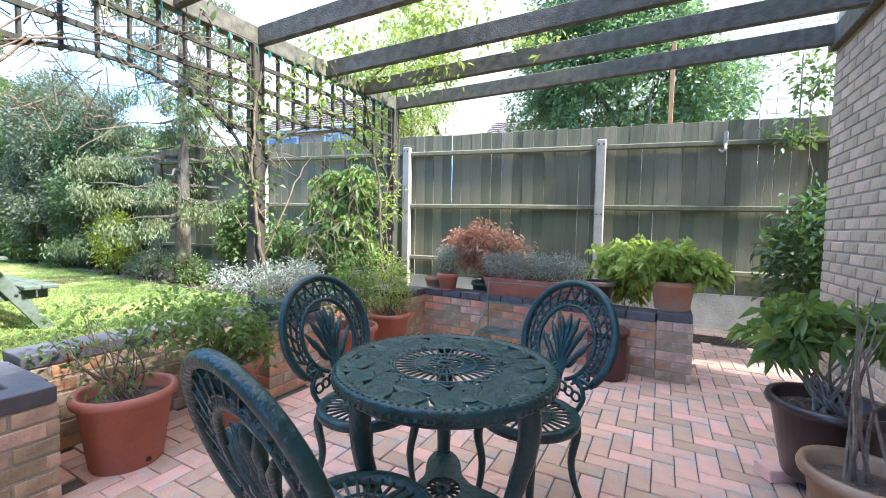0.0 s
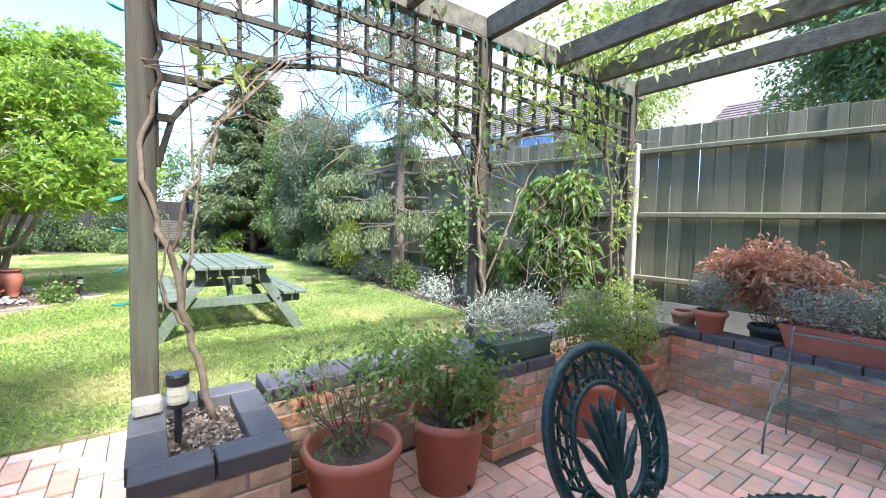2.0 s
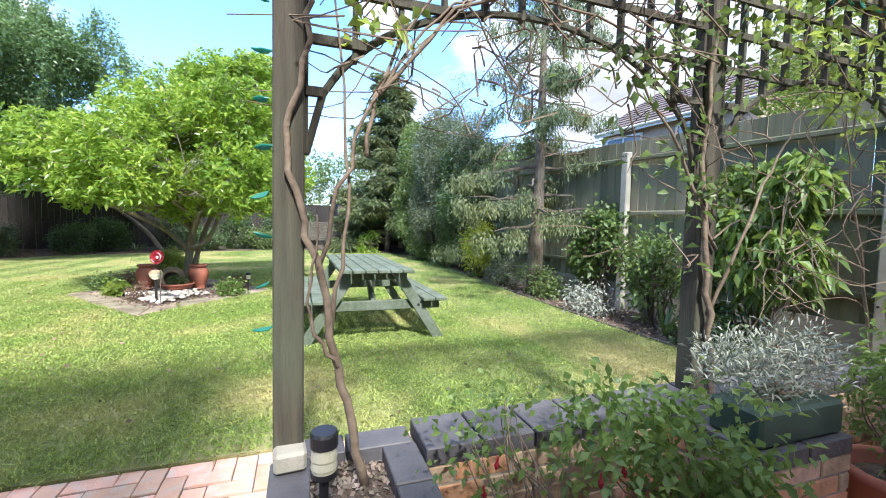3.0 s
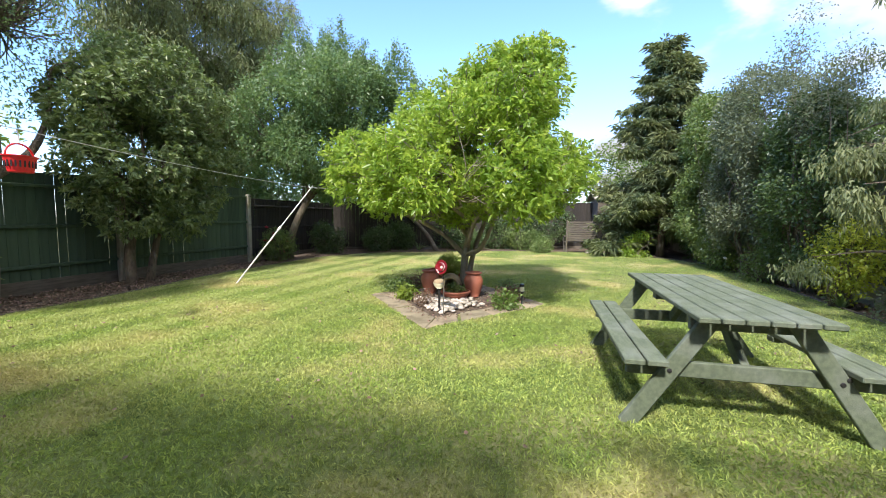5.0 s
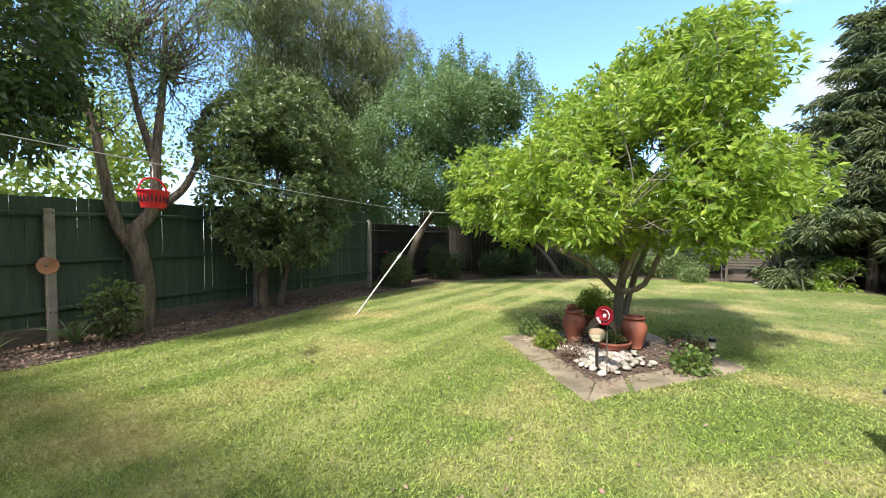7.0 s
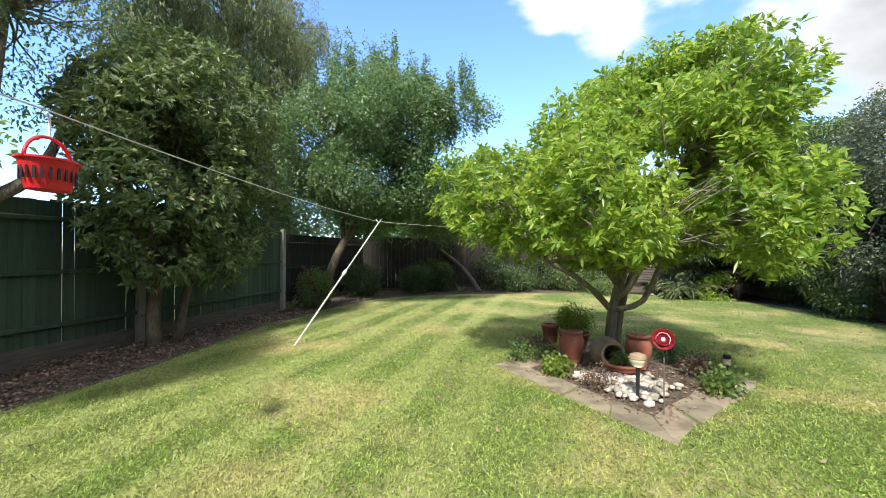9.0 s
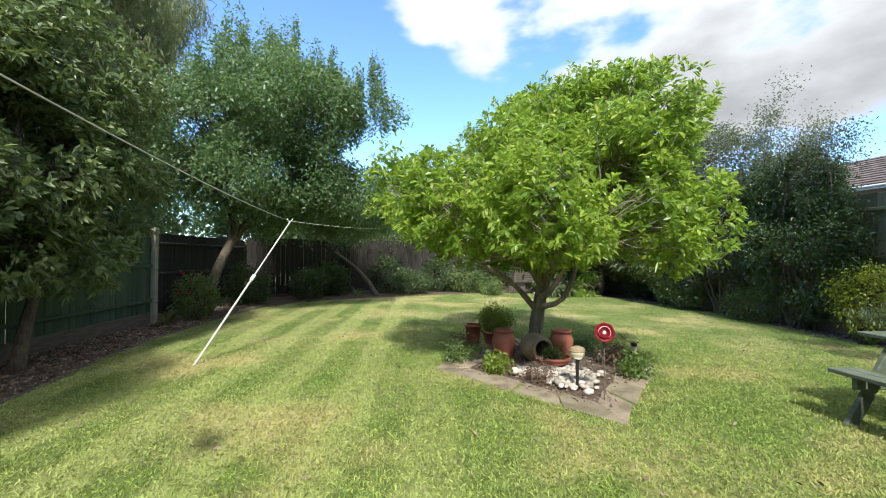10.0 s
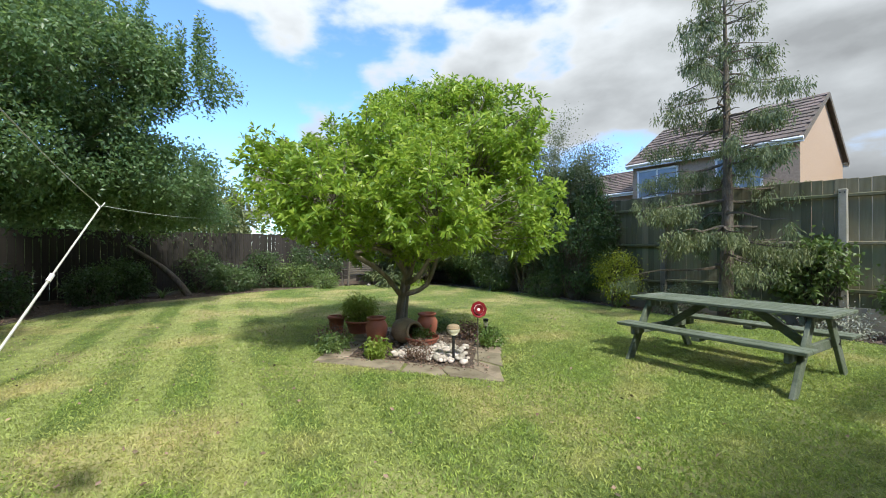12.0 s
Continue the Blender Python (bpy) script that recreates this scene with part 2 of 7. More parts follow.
M["white_rope"] = material("white_rope", (0.62, 0.62, 0.58), (0.5, 0.5, 0.47), rough=0.6, bump=0)
M["roof"] = material("roof", (0.17, 0.13, 0.11), (0.12, 0.095, 0.085), scale=4, rough=0.9, bump=0.4, island=True, spread=0.25)
M["house_brick"] = material("house_brick", (0.45, 0.33, 0.235), (0.36, 0.26, 0.185), scale=18, rough=0.9, bump=0.5, fine=30)
M["wall_brick"] = material("wall_brick", (0.53, 0.42, 0.30), (0.43, 0.335, 0.235), scale=9, rough=0.9, bump=0.7, fine=60, objectwise=True, spread=0.2, third=(0.36, 0.28, 0.22), third_scale=10, third_amount=0.5)
M["window"] = material("window", (0.30, 0.36, 0.42), (0.22, 0.27, 0.33), scale=2, rough=0.08, bump=0)
M["old_wood"] = material("old_wood", (0.15, 0.13, 0.105), (0.10, 0.085, 0.068), scale=5, rough=0.9, bump=0.5, fine=25, stretch=(1, 1, 6))
M["new_wood"] = material("new_wood", (0.52, 0.30, 0.13), (0.45, 0.25, 0.11), scale=5, rough=0.8, bump=0.3, fine=25, stretch=(8, 8, 1))

L = {}
L["magnolia"] = leaf_material("leaf_magnolia", (0.27, 0.38, 0.055), (0.16, 0.27, 0.04), (0.46, 0.64, 0.09), rough=0.36, amount=0.42, spread=0.45)
L["laurel"] = leaf_material("leaf_laurel", (0.125, 0.185, 0.075), (0.185, 0.245, 0.11), (0.18, 0.26, 0.06), rough=0.36, amount=0.32, spread=0.4)
L["dark"] = leaf_material("leaf_dark", (0.06, 0.105, 0.045), (0.09, 0.14, 0.055), (0.12, 0.22, 0.04), rough=0.35, amount=0.3, spread=0.4)
L["willow"] = leaf_material("leaf_willow", (0.15, 0.185, 0.075), (0.20, 0.225, 0.11), (0.27, 0.33, 0.10), rough=0.5, amount=0.35)
L["plum"] = leaf_material("leaf_plum", (0.095, 0.17, 0.078), (0.14, 0.22, 0.11), (0.28, 0.42, 0.13), rough=0.4, amount=0.4, spread=0.35)
L["conifer"] = leaf_material("leaf_conifer", (0.12, 0.17, 0.095), (0.185, 0.21, 0.09), (0.2, 0.26, 0.09), rough=0.6, amount=0.3)
L["grey"] = leaf_material("leaf_grey", (0.11, 0.145, 0.085), (0.15, 0.18, 0.11), (0.27, 0.32, 0.16), rough=0.5, amount=0.3)
L["shrub"] = leaf_material("leaf_shrub", (0.10, 0.16, 0.05), (0.15, 0.21, 0.065), (0.22, 0.33, 0.07), rough=0.45, amount=0.3)
L["gold"] = leaf_material("leaf_gold", (0.36, 0.40, 0.04), (0.24, 0.31, 0.04), (0.55, 0.6, 0.07), rough=0.5, amount=0.35)
L["lime"] = leaf_material("leaf_lime", (0.27, 0.36, 0.07), (0.19, 0.27, 0.05), (0.5, 0.6, 0.12), rough=0.5, amount=0.4)
L["maple"] = leaf_material("leaf_maple", (0.46, 0.25, 0.17), (0.50, 0.36, 0.22), (0.6, 0.27, 0.13), rough=0.5, amount=0.35)
L["bronze"] = leaf_material("leaf_bronze", (0.17, 0.10, 0.085), (0.22, 0.17, 0.11), (0.3, 0.14, 0.1), rough=0.5, amount=0.3)
L["lavender"] = leaf_material("leaf_lavender", (0.33, 0.355, 0.29), (0.42, 0.445, 0.38), (0.3, 0.34, 0.22), rough=0.7, amount=0.2)
L["fuchsia"] = leaf_material("leaf_fuchsia", (0.14, 0.225, 0.06), (0.085, 0.15, 0.038), (0.33, 0.45, 0.09), rough=0.5, amount=0.35)
L["red"] = leaf_material("petal_red", (0.36, 0.012, 0.025), (0.26, 0.01, 0.018), (0.45, 0.03, 0.04), rough=0.5, amount=0.3, spread=0.2)
L["whiteflower"] = leaf_material("petal_white", (0.75, 0.75, 0.68), (0.7, 0.7, 0.62), (0.7, 0.7, 0.6), rough=0.6, amount=0.3, spread=0.1)
L["green_tie"] = leaf_material("leaf_green_lights", (0.04, 0.20, 0.15), (0.05, 0.26, 0.2), (0.1, 0.5, 0.4), rough=0.25, amount=0.4)
L["grass"] = leaf_material("grass_blade", (0.245, 0.36, 0.075), (0.365, 0.435, 0.135), (0.40, 0.47, 0.12), rough=0.6, amount=0.3, spread=0.38)

# ---- building helpers ----
def to_mesh(name, bm, mat, smooth=False):
    me = bpy.data.meshes.new(name)
    bm.to_mesh(me); bm.free()
    me.materials.append(mat)
    if smooth:
        me.polygons.foreach_set("use_smooth", [True] * len(me.polygons))
    return me


def part(name, bm, mat, parent=None, label="", smooth=False, at=None):
    """Links a bmesh as one mesh object, under a thing where one is given."""
    ob = new(name, to_mesh(name, bm, mat, smooth))
    if parent is not None:
        ob.parent = parent
    if at is not None:
        ob.matrix_basis = at
    if label:
        tagged(ob, label)
    return ob


def thing(name, label, category, m=None, group="", kind=""):
    ob = new(name)
    ob.empty_display_size = 0.1
    if m is not None:
        ob.matrix_basis = m
    return tagged(ob, label, category, group, kind)


def box(size, loc=(0, 0, 0), rot=(0, 0, 0), bevel=0.0, bm=None):
    bm = bm or bmesh.new()
    made = bmesh.ops.create_cube(bm, size=1.0)["verts"]
    bmesh.ops.scale(bm, vec=size, verts=made)
    if bevel:
        edges = list({e for v in made for e in v.link_edges})
        made = list({v for f in bmesh.ops.bevel(bm, geom=edges, offset=bevel, segments=1, affect="EDGES")["faces"] for v in f.verts} | {v for v in made if v.is_valid})
    bmesh.ops.transform(bm, matrix=pose(*loc, *rot), verts=made)
    return bm


def beam(a, b, w, h, bevel=0.004, bm=None, roll=0.0):
    """A bar of section w x h from a to b (h upright)."""
    a, b = Vector(a), Vector(b)
    d = b - a
    bm = bm or bmesh.new()
    made = bmesh.ops.create_cube(bm, size=1.0)["verts"]
    bmesh.ops.scale(bm, vec=(w, h, d.length), verts=made)
    if bevel:
        edges = list({e for v in made for e in v.link_edges})
        made = list({v for f in bmesh.ops.bevel(bm, geom=edges, offset=bevel, segments=1, affect="EDGES")["faces"] for v in f.verts} | {v for v in made if v.is_valid})
    z = d.normalized()
    up = Vector((0, 0, 1)) if abs(z.z) < 0.99 else Vector((1, 0, 0))
    x = up.cross(z).normalized()
    y = z.cross(x)
    m = Matrix((x, y, z)).transposed().to_4x4()
    m.translation = (a + b) / 2
    bmesh.ops.transform(bm, matrix=m @ pose(0, 0, 0, 0, 0, roll), verts=made)
    return bm


def lathe(profile, seg=24, bm=None, loc=(0, 0, 0), wobble=0.0):
    """Turned shape from (radius, height) pairs."""
    bm = bm or bmesh.new()
    rings = []
    for r, z in profile:
        if r < 1e-4:
            rings.append([bm.verts.new((loc[0], loc[1], loc[2] + z))])
        else:
            rings.append([bm.verts.new((loc[0] + r * math.cos(a), loc[1] + r * math.sin(a), loc[2] + z)) for a in (2 * math.pi * k / seg for k in range(seg))])
    for p, q in zip(rings, rings[1:]):
        for k in range(seg):
            k2 = (k + 1) % seg
            if len(p) == 1 and len(q) > 1:
                bm.faces.new((p[0], q[k2], q[k])[::-1])
            elif len(q) == 1 and len(p) > 1:
                bm.faces.new((p[k], p[k2], q[0]))
            elif len(p) > 1:
                bm.faces.new((p[k], p[k2], q[k2], q[k]))
    return bm


def tube(points, radii, seg=8, bm=None, closed=False):
    """A round bar along points; radii one or one a point."""
    bm = bm or bmesh.new()
    pts = [Vector(p) for p in points]
    n = len(pts)
    if not isinstance(radii, (list, tuple)):
        radii = [radii] * n
    rings, ref = [], None
    for i, p in enumerate(pts):
        if closed:
            d = pts[(i + 1) % n] - pts[i - 1]
        else:
            d = pts[min(i + 1, n - 1)] - pts[max(i - 1, 0)]
        d = d.normalized() if d.length > 1e-9 else Vector((0, 0, 1))
        if ref is None:
            ref = d.orthogonal().normalized()
        ref = (ref - d * ref.dot(d))
        ref = ref.normalized() if ref.length > 1e-6 else d.orthogonal().normalized()
        side = d.cross(ref)
        rings.append([bm.verts.new(p + (ref * math.cos(2 * math.pi * k / seg) + side * math.sin(2 * math.pi * k / seg)) * radii[i]) for k in range(seg)])
    pairs = list(zip(rings, rings[1:])) + ([(rings[-1], rings[0])] if closed else [])
    for p, q in pairs:
        for k in range(seg):
            bm.faces.new((p[k], p[(k + 1) % seg], q[(k + 1) % seg], q[k]))
    if not closed:
        bm.faces.new(rings[0][::-1]); bm.faces.new(rings[-1])
    return bm


def bend(points, steps=6):
    """Smooth curve through points."""
    p = [Vector(q) for q in points]
    p = [p[0] * 2 - p[1]] + p + [p[-1] * 2 - p[-2]]
    out = []
    for i in range(1, len(p) - 2):
        for s in range(steps):
            t = s / steps
            out.append(0.5 * ((2 * p[i]) + (p[i + 1] - p[i - 1]) * t + (2 * p[i - 1] - 5 * p[i] + 4 * p[i + 1] - p[i + 2]) * t * t + (3 * p[i] - p[i - 1] - 3 * p[i + 1] + p[i + 2]) * t ** 3))
    out.append(p[-2])
    return out


def leaf_mesh(name, pos, direction, length, width, mat, rng, droop=0.25):
    """Many folded leaves (four corners, two faces each): foot, two sides, tip."""
    n = len(pos)
    d = direction / np.linalg.norm(direction, axis=1, keepdims=True)
    r = rng.normal(size=(n, 3))
    side = np.cross(d, r)
    side /= np.linalg.norm(side, axis=1, keepdims=True) + 1e-9
    nor = np.cross(side, d)
    flip = np.where(nor[:, 2:3] < 0, -1.0, 1.0)
    nor, side = nor * flip, side * flip
    ln = (length * rng.uniform(0.7, 1.25, n))[:, None]
    wd = (width * rng.uniform(0.75, 1.2, n))[:, None]
    mid = pos + d * ln * 0.5
    tip = pos + d * ln - np.array([0, 0, 1.0]) * ln * droop
    v = np.empty((n, 4, 3))
    v[:, 0], v[:, 1], v[:, 2], v[:, 3] = pos, mid + side * wd * 0.5 + nor * wd * 0.12, tip, mid - side * wd * 0.5 + nor * wd * 0.12
    me = bpy.data.meshes.new(name)
    me.vertices.add(n * 4); me.vertices.foreach_set("co", v.reshape(-1).astype(np.float32))
    i = (np.arange(n) * 4)[:, None]
    loops = np.concatenate([i, i + 1, i + 2, i, i + 2, i + 3], axis=1).reshape(-1)
    me.loops.add(n * 6); me.loops.foreach_set("vertex_index", loops.astype(np.int32))
    me.polygons.add(n * 2)
    me.polygons.foreach_set("loop_start", (np.arange(n * 2) * 3).astype(np.int32))
    me.materials.append(mat)
    me.update(calc_edges=True)
    return me


def blob_points(blobs, n, rng, shell=0.55, gap=0.0, gap_scale=1.2, seed=0.0):
    """Points spread through a set of ellipsoids (x, y, z, rx, ry, rz), more to the outside, with gaps."""
    b = np.array(blobs, float)
    vol = b[:, 3] * b[:, 4] * b[:, 5]
    out, outward = [], []
    tries = 0
    while len(out) < n and tries < n * 12:
        tries += 1
        k = rng.choice(len(b), p=vol ** 0.8 / (vol ** 0.8).sum())
        u = rng.normal(size=3); u /= np.linalg.norm(u)
        r = shell + (1 - shell) * rng.random() ** 0.7
        q = b[k, :3] + u * r * b[k, 3:]
        lump = noise.noise(Vector(q) * gap_scale + Vector((seed, seed, 0)))
        if lump < gap - 0.45 * (1 - r):
            continue
        q = q + u * b[k, 3:] * max(lump, 0) * 0.22
        out.append(q); outward.append(u)
    return np.array(out), np.array(outward)


def foliage(name, blobs, clumps, per, length, width, mat, parent, seed, shell=0.55, gap=-0.12, spread=0.16, style="clump", droop=0.25, gap_scale=1.2, up=0.3, label=""):
    rng = np.random.default_rng(seed)
    c, out = blob_points(blobs, clumps, rng, shell, gap, gap_scale, seed * 3.7)
    n = len(c)
    ax = out + rng.normal(size=(n, 3)) * 0.45 + np.array([0, 0, up])
    ax /= np.linalg.norm(ax, axis=1, keepdims=True)
    cc, aa = np.repeat(c, per, 0), np.repeat(ax, per, 0)
    j = rng.normal(size=(n * per, 3))
    if style == "rosette":      # leaves round a shoot's tip
        perp = np.cross(aa, j); perp /= np.linalg.norm(perp, axis=1, keepdims=True) + 1e-9
        d = aa * rng.uniform(0.15, 0.9, (n * per, 1)) + perp
        p = cc - aa * rng.uniform(0, spread, (n * per, 1))
    elif style == "hang":       # drooping shoots
        p = cc + j * spread * np.array([0.35, 0.35, 0.3]) - np.array([0, 0, 1.0]) * rng.uniform(0, spread * 3.2, (n * per, 1))
        d = j * 0.6 + np.array([0, 0, -1.0])
    elif style == "spray":      # flat fronds that reach outwards
        flat = aa * np.array([1, 1, 0.25]) ; flat /= np.linalg.norm(flat, axis=1, keepdims=True) + 1e-9
        p = cc + flat * rng.uniform(-spread, spread * 2, (n * per, 1)) + j * spread * np.array([0.5, 0.5, 0.12])
        d = flat + j * 0.55 * np.array([1, 1, 0.5])
    elif style == "spike":      # upright shoots
        p = cc + np.array([0, 0, 1.0]) * rng.uniform(0, spread * 2.4, (n * per, 1)) + j * spread * 0.3
        d = j * 0.75 + np.array([0, 0, 0.9])
    else:
        p = cc + j * spread * 0.6
        d = aa * 0.8 + rng.normal(size=(n * per, 3)) * 0.8
    me = leaf_mesh(name, p, d, length, width, mat, rng, droop)
    ob = new(name, me)
    ob.parent = parent
    if label:
        tagged(ob, label)
    return c


def wander(a, b, rng, bow=0.12, steps=5):
    a, b = np.array(a, float), np.array(b, float)
    ln = np.linalg.norm(b - a)
    pts = [a + (b - a) * t + rng.normal(size=3) * bow * ln * math.sin(math.pi * t) * 0.6 for t in np.linspace(0, 1, steps)]
    return bend([Vector(p) for p in pts], 3)


def limbs(parent, trunk_pts, radii, targets, mat, seed, thick=0.05, twigs=None, name="trunk", seg=10):
    """A tapered trunk, its limbs and thin twigs, as parts."""
    rng = np.random.default_rng(seed)
    pts = bend(trunk_pts, 5)
    rr = list(np.interp(np.linspace(0, len(radii) - 1, len(pts)), range(len(radii)), radii))
    part(name, tube(pts, rr, seg), mat, parent, smooth=True)
    for t in targets:
        s = pts[int(len(pts) * (0.55 + 0.42 * rng.random()))]
        w = wander(s, t, rng)
        part("limb", tube(w, list(np.linspace(thick, thick * 0.25, len(w))), 7), mat, parent, smooth=True)
    if twigs is not None and len(twigs):
        bm = bmesh.new()
        for q in twigs:
            t = min(targets or [pts[-1]], key=lambda g: (Vector(g) - Vector(q)).length)
            s = Vector(t) * 0.75 + Vector(pts[-1]) * 0.25
            w = wander(s, q, rng, 0.15, 4)
            tube(w, list(np.linspace(thick * 0.22, 0.004, len(w))), 4, bm)
        part("branchwork", bm, mat, parent, smooth=True)

# ---- ground ----
LAWN_Z = 0.075
FENCE_N = lambda x: 5.57 + 0.1 * max(x, -9.1) + (0.03 * (-9.1 - x) if x < -9.1 else 0)
Y_LEFT = -8.75
def back_x(y):
    return -17.9 + (y + 8.75) * (-3.4 / 8.75) if y < 0 else -21.3 - 0.08 * y


def sheet(name, corners, z, mat, label, category="", parent=None, thick=0.05):
    bm = bmesh.new()
    top = [bm.verts.new((x, y, z)) for x, y in corners]
    low = [bm.verts.new((x, y, z - thick)) for x, y in corners]
    bm.faces.new(top)
    bm.faces.new(low[::-1])
    k = len(top)
    for i in range(k):
        bm.faces.new((top[i], low[i], low[(i + 1) % k], top[(i + 1) % k]))
    bmesh.ops.recalc_face_normals(bm, faces=bm.faces)
    ob = part(name, bm, mat, parent)
    return tagged(ob, label, category or name, kind="structure")


bm = bmesh.new()
bmesh.ops.create_grid(bm, x_segments=2, y_segments=2, size=1500)
M["far_ground"] = material("far_ground", (0.13, 0.14, 0.06), (0.10, 0.10, 0.05), scale=0.05, rough=1, bump=0)
ground = part("ground", bm, M["far_ground"], at=pose(-8, 0, -0.09))
tagged(ground, "rough green and brown ground beyond the fences", "ground", kind="structure")

# the lawn's outline: along the path, the left border, the far corner, the bench and the right border
LAWN = [(-3.6, -8.0), (-3.6, 3.6), (-4.2, 3.95), (-6.1, 3.93), (-9.8, 4.05), (-13.7, 4.35), (-16.5, 4.0), (-18.3, 2.6), (-19.1, 0.8), (-18.9, -1.4), (-18.1, -3.4), (-17.2, -5.4), (-16.2, -6.7), (-14.6, -7.45), (-11.9, -7.55), (-10.4, -7.6), (-8.3, -7.25), (-6.5, -7.2), (-4.8, -7.3)]
LAWN = [(v.x, v.y) for v in bend([(x, y, 0) for x, y in LAWN[1:]], 4)] + [LAWN[0]]
sheet("soil_bed", [(-3.6, -9.2), (-2.9, -9.2), (-2.9, -7.9), (-3.62, -7.9), (-3.62, 3.02), (-2.86, 3.02), (-2.86, 3.75), (0.2, 3.75), (0.2, 5.2), (1.0, 5.2), (1.0, 5.9), (-9, 5.2), (-22.5, 5.9), (-22.5, 0), (-18.6, -9.4)], 0.055, M["soil"], "dark bare border soil along the fences", "soil", thick=0.12)
lawn = sheet("lawn", LAWN, LAWN_Z, M["lawn"], "mown striped green lawn with dry yellow patches", "lawn", thick=0.06)

# mowing stripes and dry patches of the lawn's colour
def stripe_lawn(m, gain=1.0):
    n, l = m.node_tree.nodes, m.node_tree.links
    b = n["Principled BSDF"]
    old = b.inputs["Base Color"].links[0].from_socket
    co = n.new("ShaderNodeNewGeometry")
    mp = n.new("ShaderNodeMapping"); mp.inputs["Rotation"].default_value = (0, 0, radians(2.5))
    l.new(co.outputs["Position"], mp.inputs[0])
    wv = n.new("ShaderNodeTexWave"); wv.bands_direction = "Y"
    wv.inputs["Scale"].default_value, wv.inputs["Distortion"].default_value, wv.inputs["Detail"].default_value, wv.inputs["Detail Scale"].default_value = 0.40, 0.9, 3.0, 1.6
    l.new(mp.outputs[0], wv.inputs["Vector"])
    sp = n.new("ShaderNodeSeparateXYZ"); l.new(co.outputs["Position"], sp.inputs[0])
    fade = n.new("ShaderNodeMapRange")
    fade.inputs["From Min"].default_value, fade.inputs["From Max"].default_value = -2.2, -3.8
    l.new(sp.outputs["Y"], fade.inputs["Value"])
    amt = n.new("ShaderNodeMath"); amt.operation = "MULTIPLY"
    sh = n.new("ShaderNodeMapRange"); sh.inputs["From Min"].default_value, sh.inputs["From Max"].default_value = 0.3, 0.7
    l.new(wv.outputs["Fac"], sh.inputs["Value"]); l.new(sh.outputs[0], amt.inputs[0]); l.new(fade.outputs[0], amt.inputs[1])
    am2 = n.new("ShaderNodeMath"); am2.operation = "MULTIPLY"; am2.inputs[1].default_value = 0.48 * gain
    l.new(amt.outputs[0], am2.inputs[0])
    mx = n.new("ShaderNodeMix"); mx.data_type = "RGBA"
    mx.inputs["B"].default_value = (0.47, 0.51, 0.19, 1)
    l.new(old, mx.inputs["A"]); l.new(am2.outputs[0], mx.inputs["Factor"])
    ns = n.new("ShaderNodeTexNoise"); ns.inputs["Scale"].default_value, ns.inputs["Detail"].default_value = 0.55, 5
    l.new(co.outputs["Position"], ns.inputs["Vector"])
    rg = n.new("ShaderNodeMapRange")
    rg.inputs["From Min"].default_value, rg.inputs["From Max"].default_value, rg.inputs["To Max"].default_value = 0.53, 0.68, 0.75
    l.new(ns.outputs[0], rg.inputs["Value"])
    m2 = n.new("ShaderNodeMix"); m2.data_type = "RGBA"
    m2.inputs["B"].default_value = (0.56, 0.47, 0.22, 1)
    l.new(mx.outputs["Result"], m2.inputs["A"]); l.new(rg.outputs[0], m2.inputs["Factor"])
    tf = n.new("ShaderNodeTexNoise"); tf.inputs["Scale"].default_value, tf.inputs["Detail"].default_value, tf.inputs["Roughness"].default_value = 9.0, 6, 0.7
    l.new(co.outputs["Position"], tf.inputs["Vector"])
    tr = n.new("ShaderNodeMapRange")      # uneven tufts
    tr.inputs["From Min"].default_value, tr.inputs["From Max"].default_value, tr.inputs["To Min"].default_value, tr.inputs["To Max"].default_value = 0.3, 0.7, 0.7, 1.28
    l.new(tf.outputs[0], tr.inputs["Value"])
    hs = n.new("ShaderNodeHueSaturation")
    l.new(m2.outputs["Result"], hs.inputs["Color"]); l.new(tr.outputs[0], hs.inputs["Value"])
    l.new(hs.outputs[0], b.inputs["Base Color"])


stripe_lawn(M["lawn"])
stripe_lawn(L["grass"])

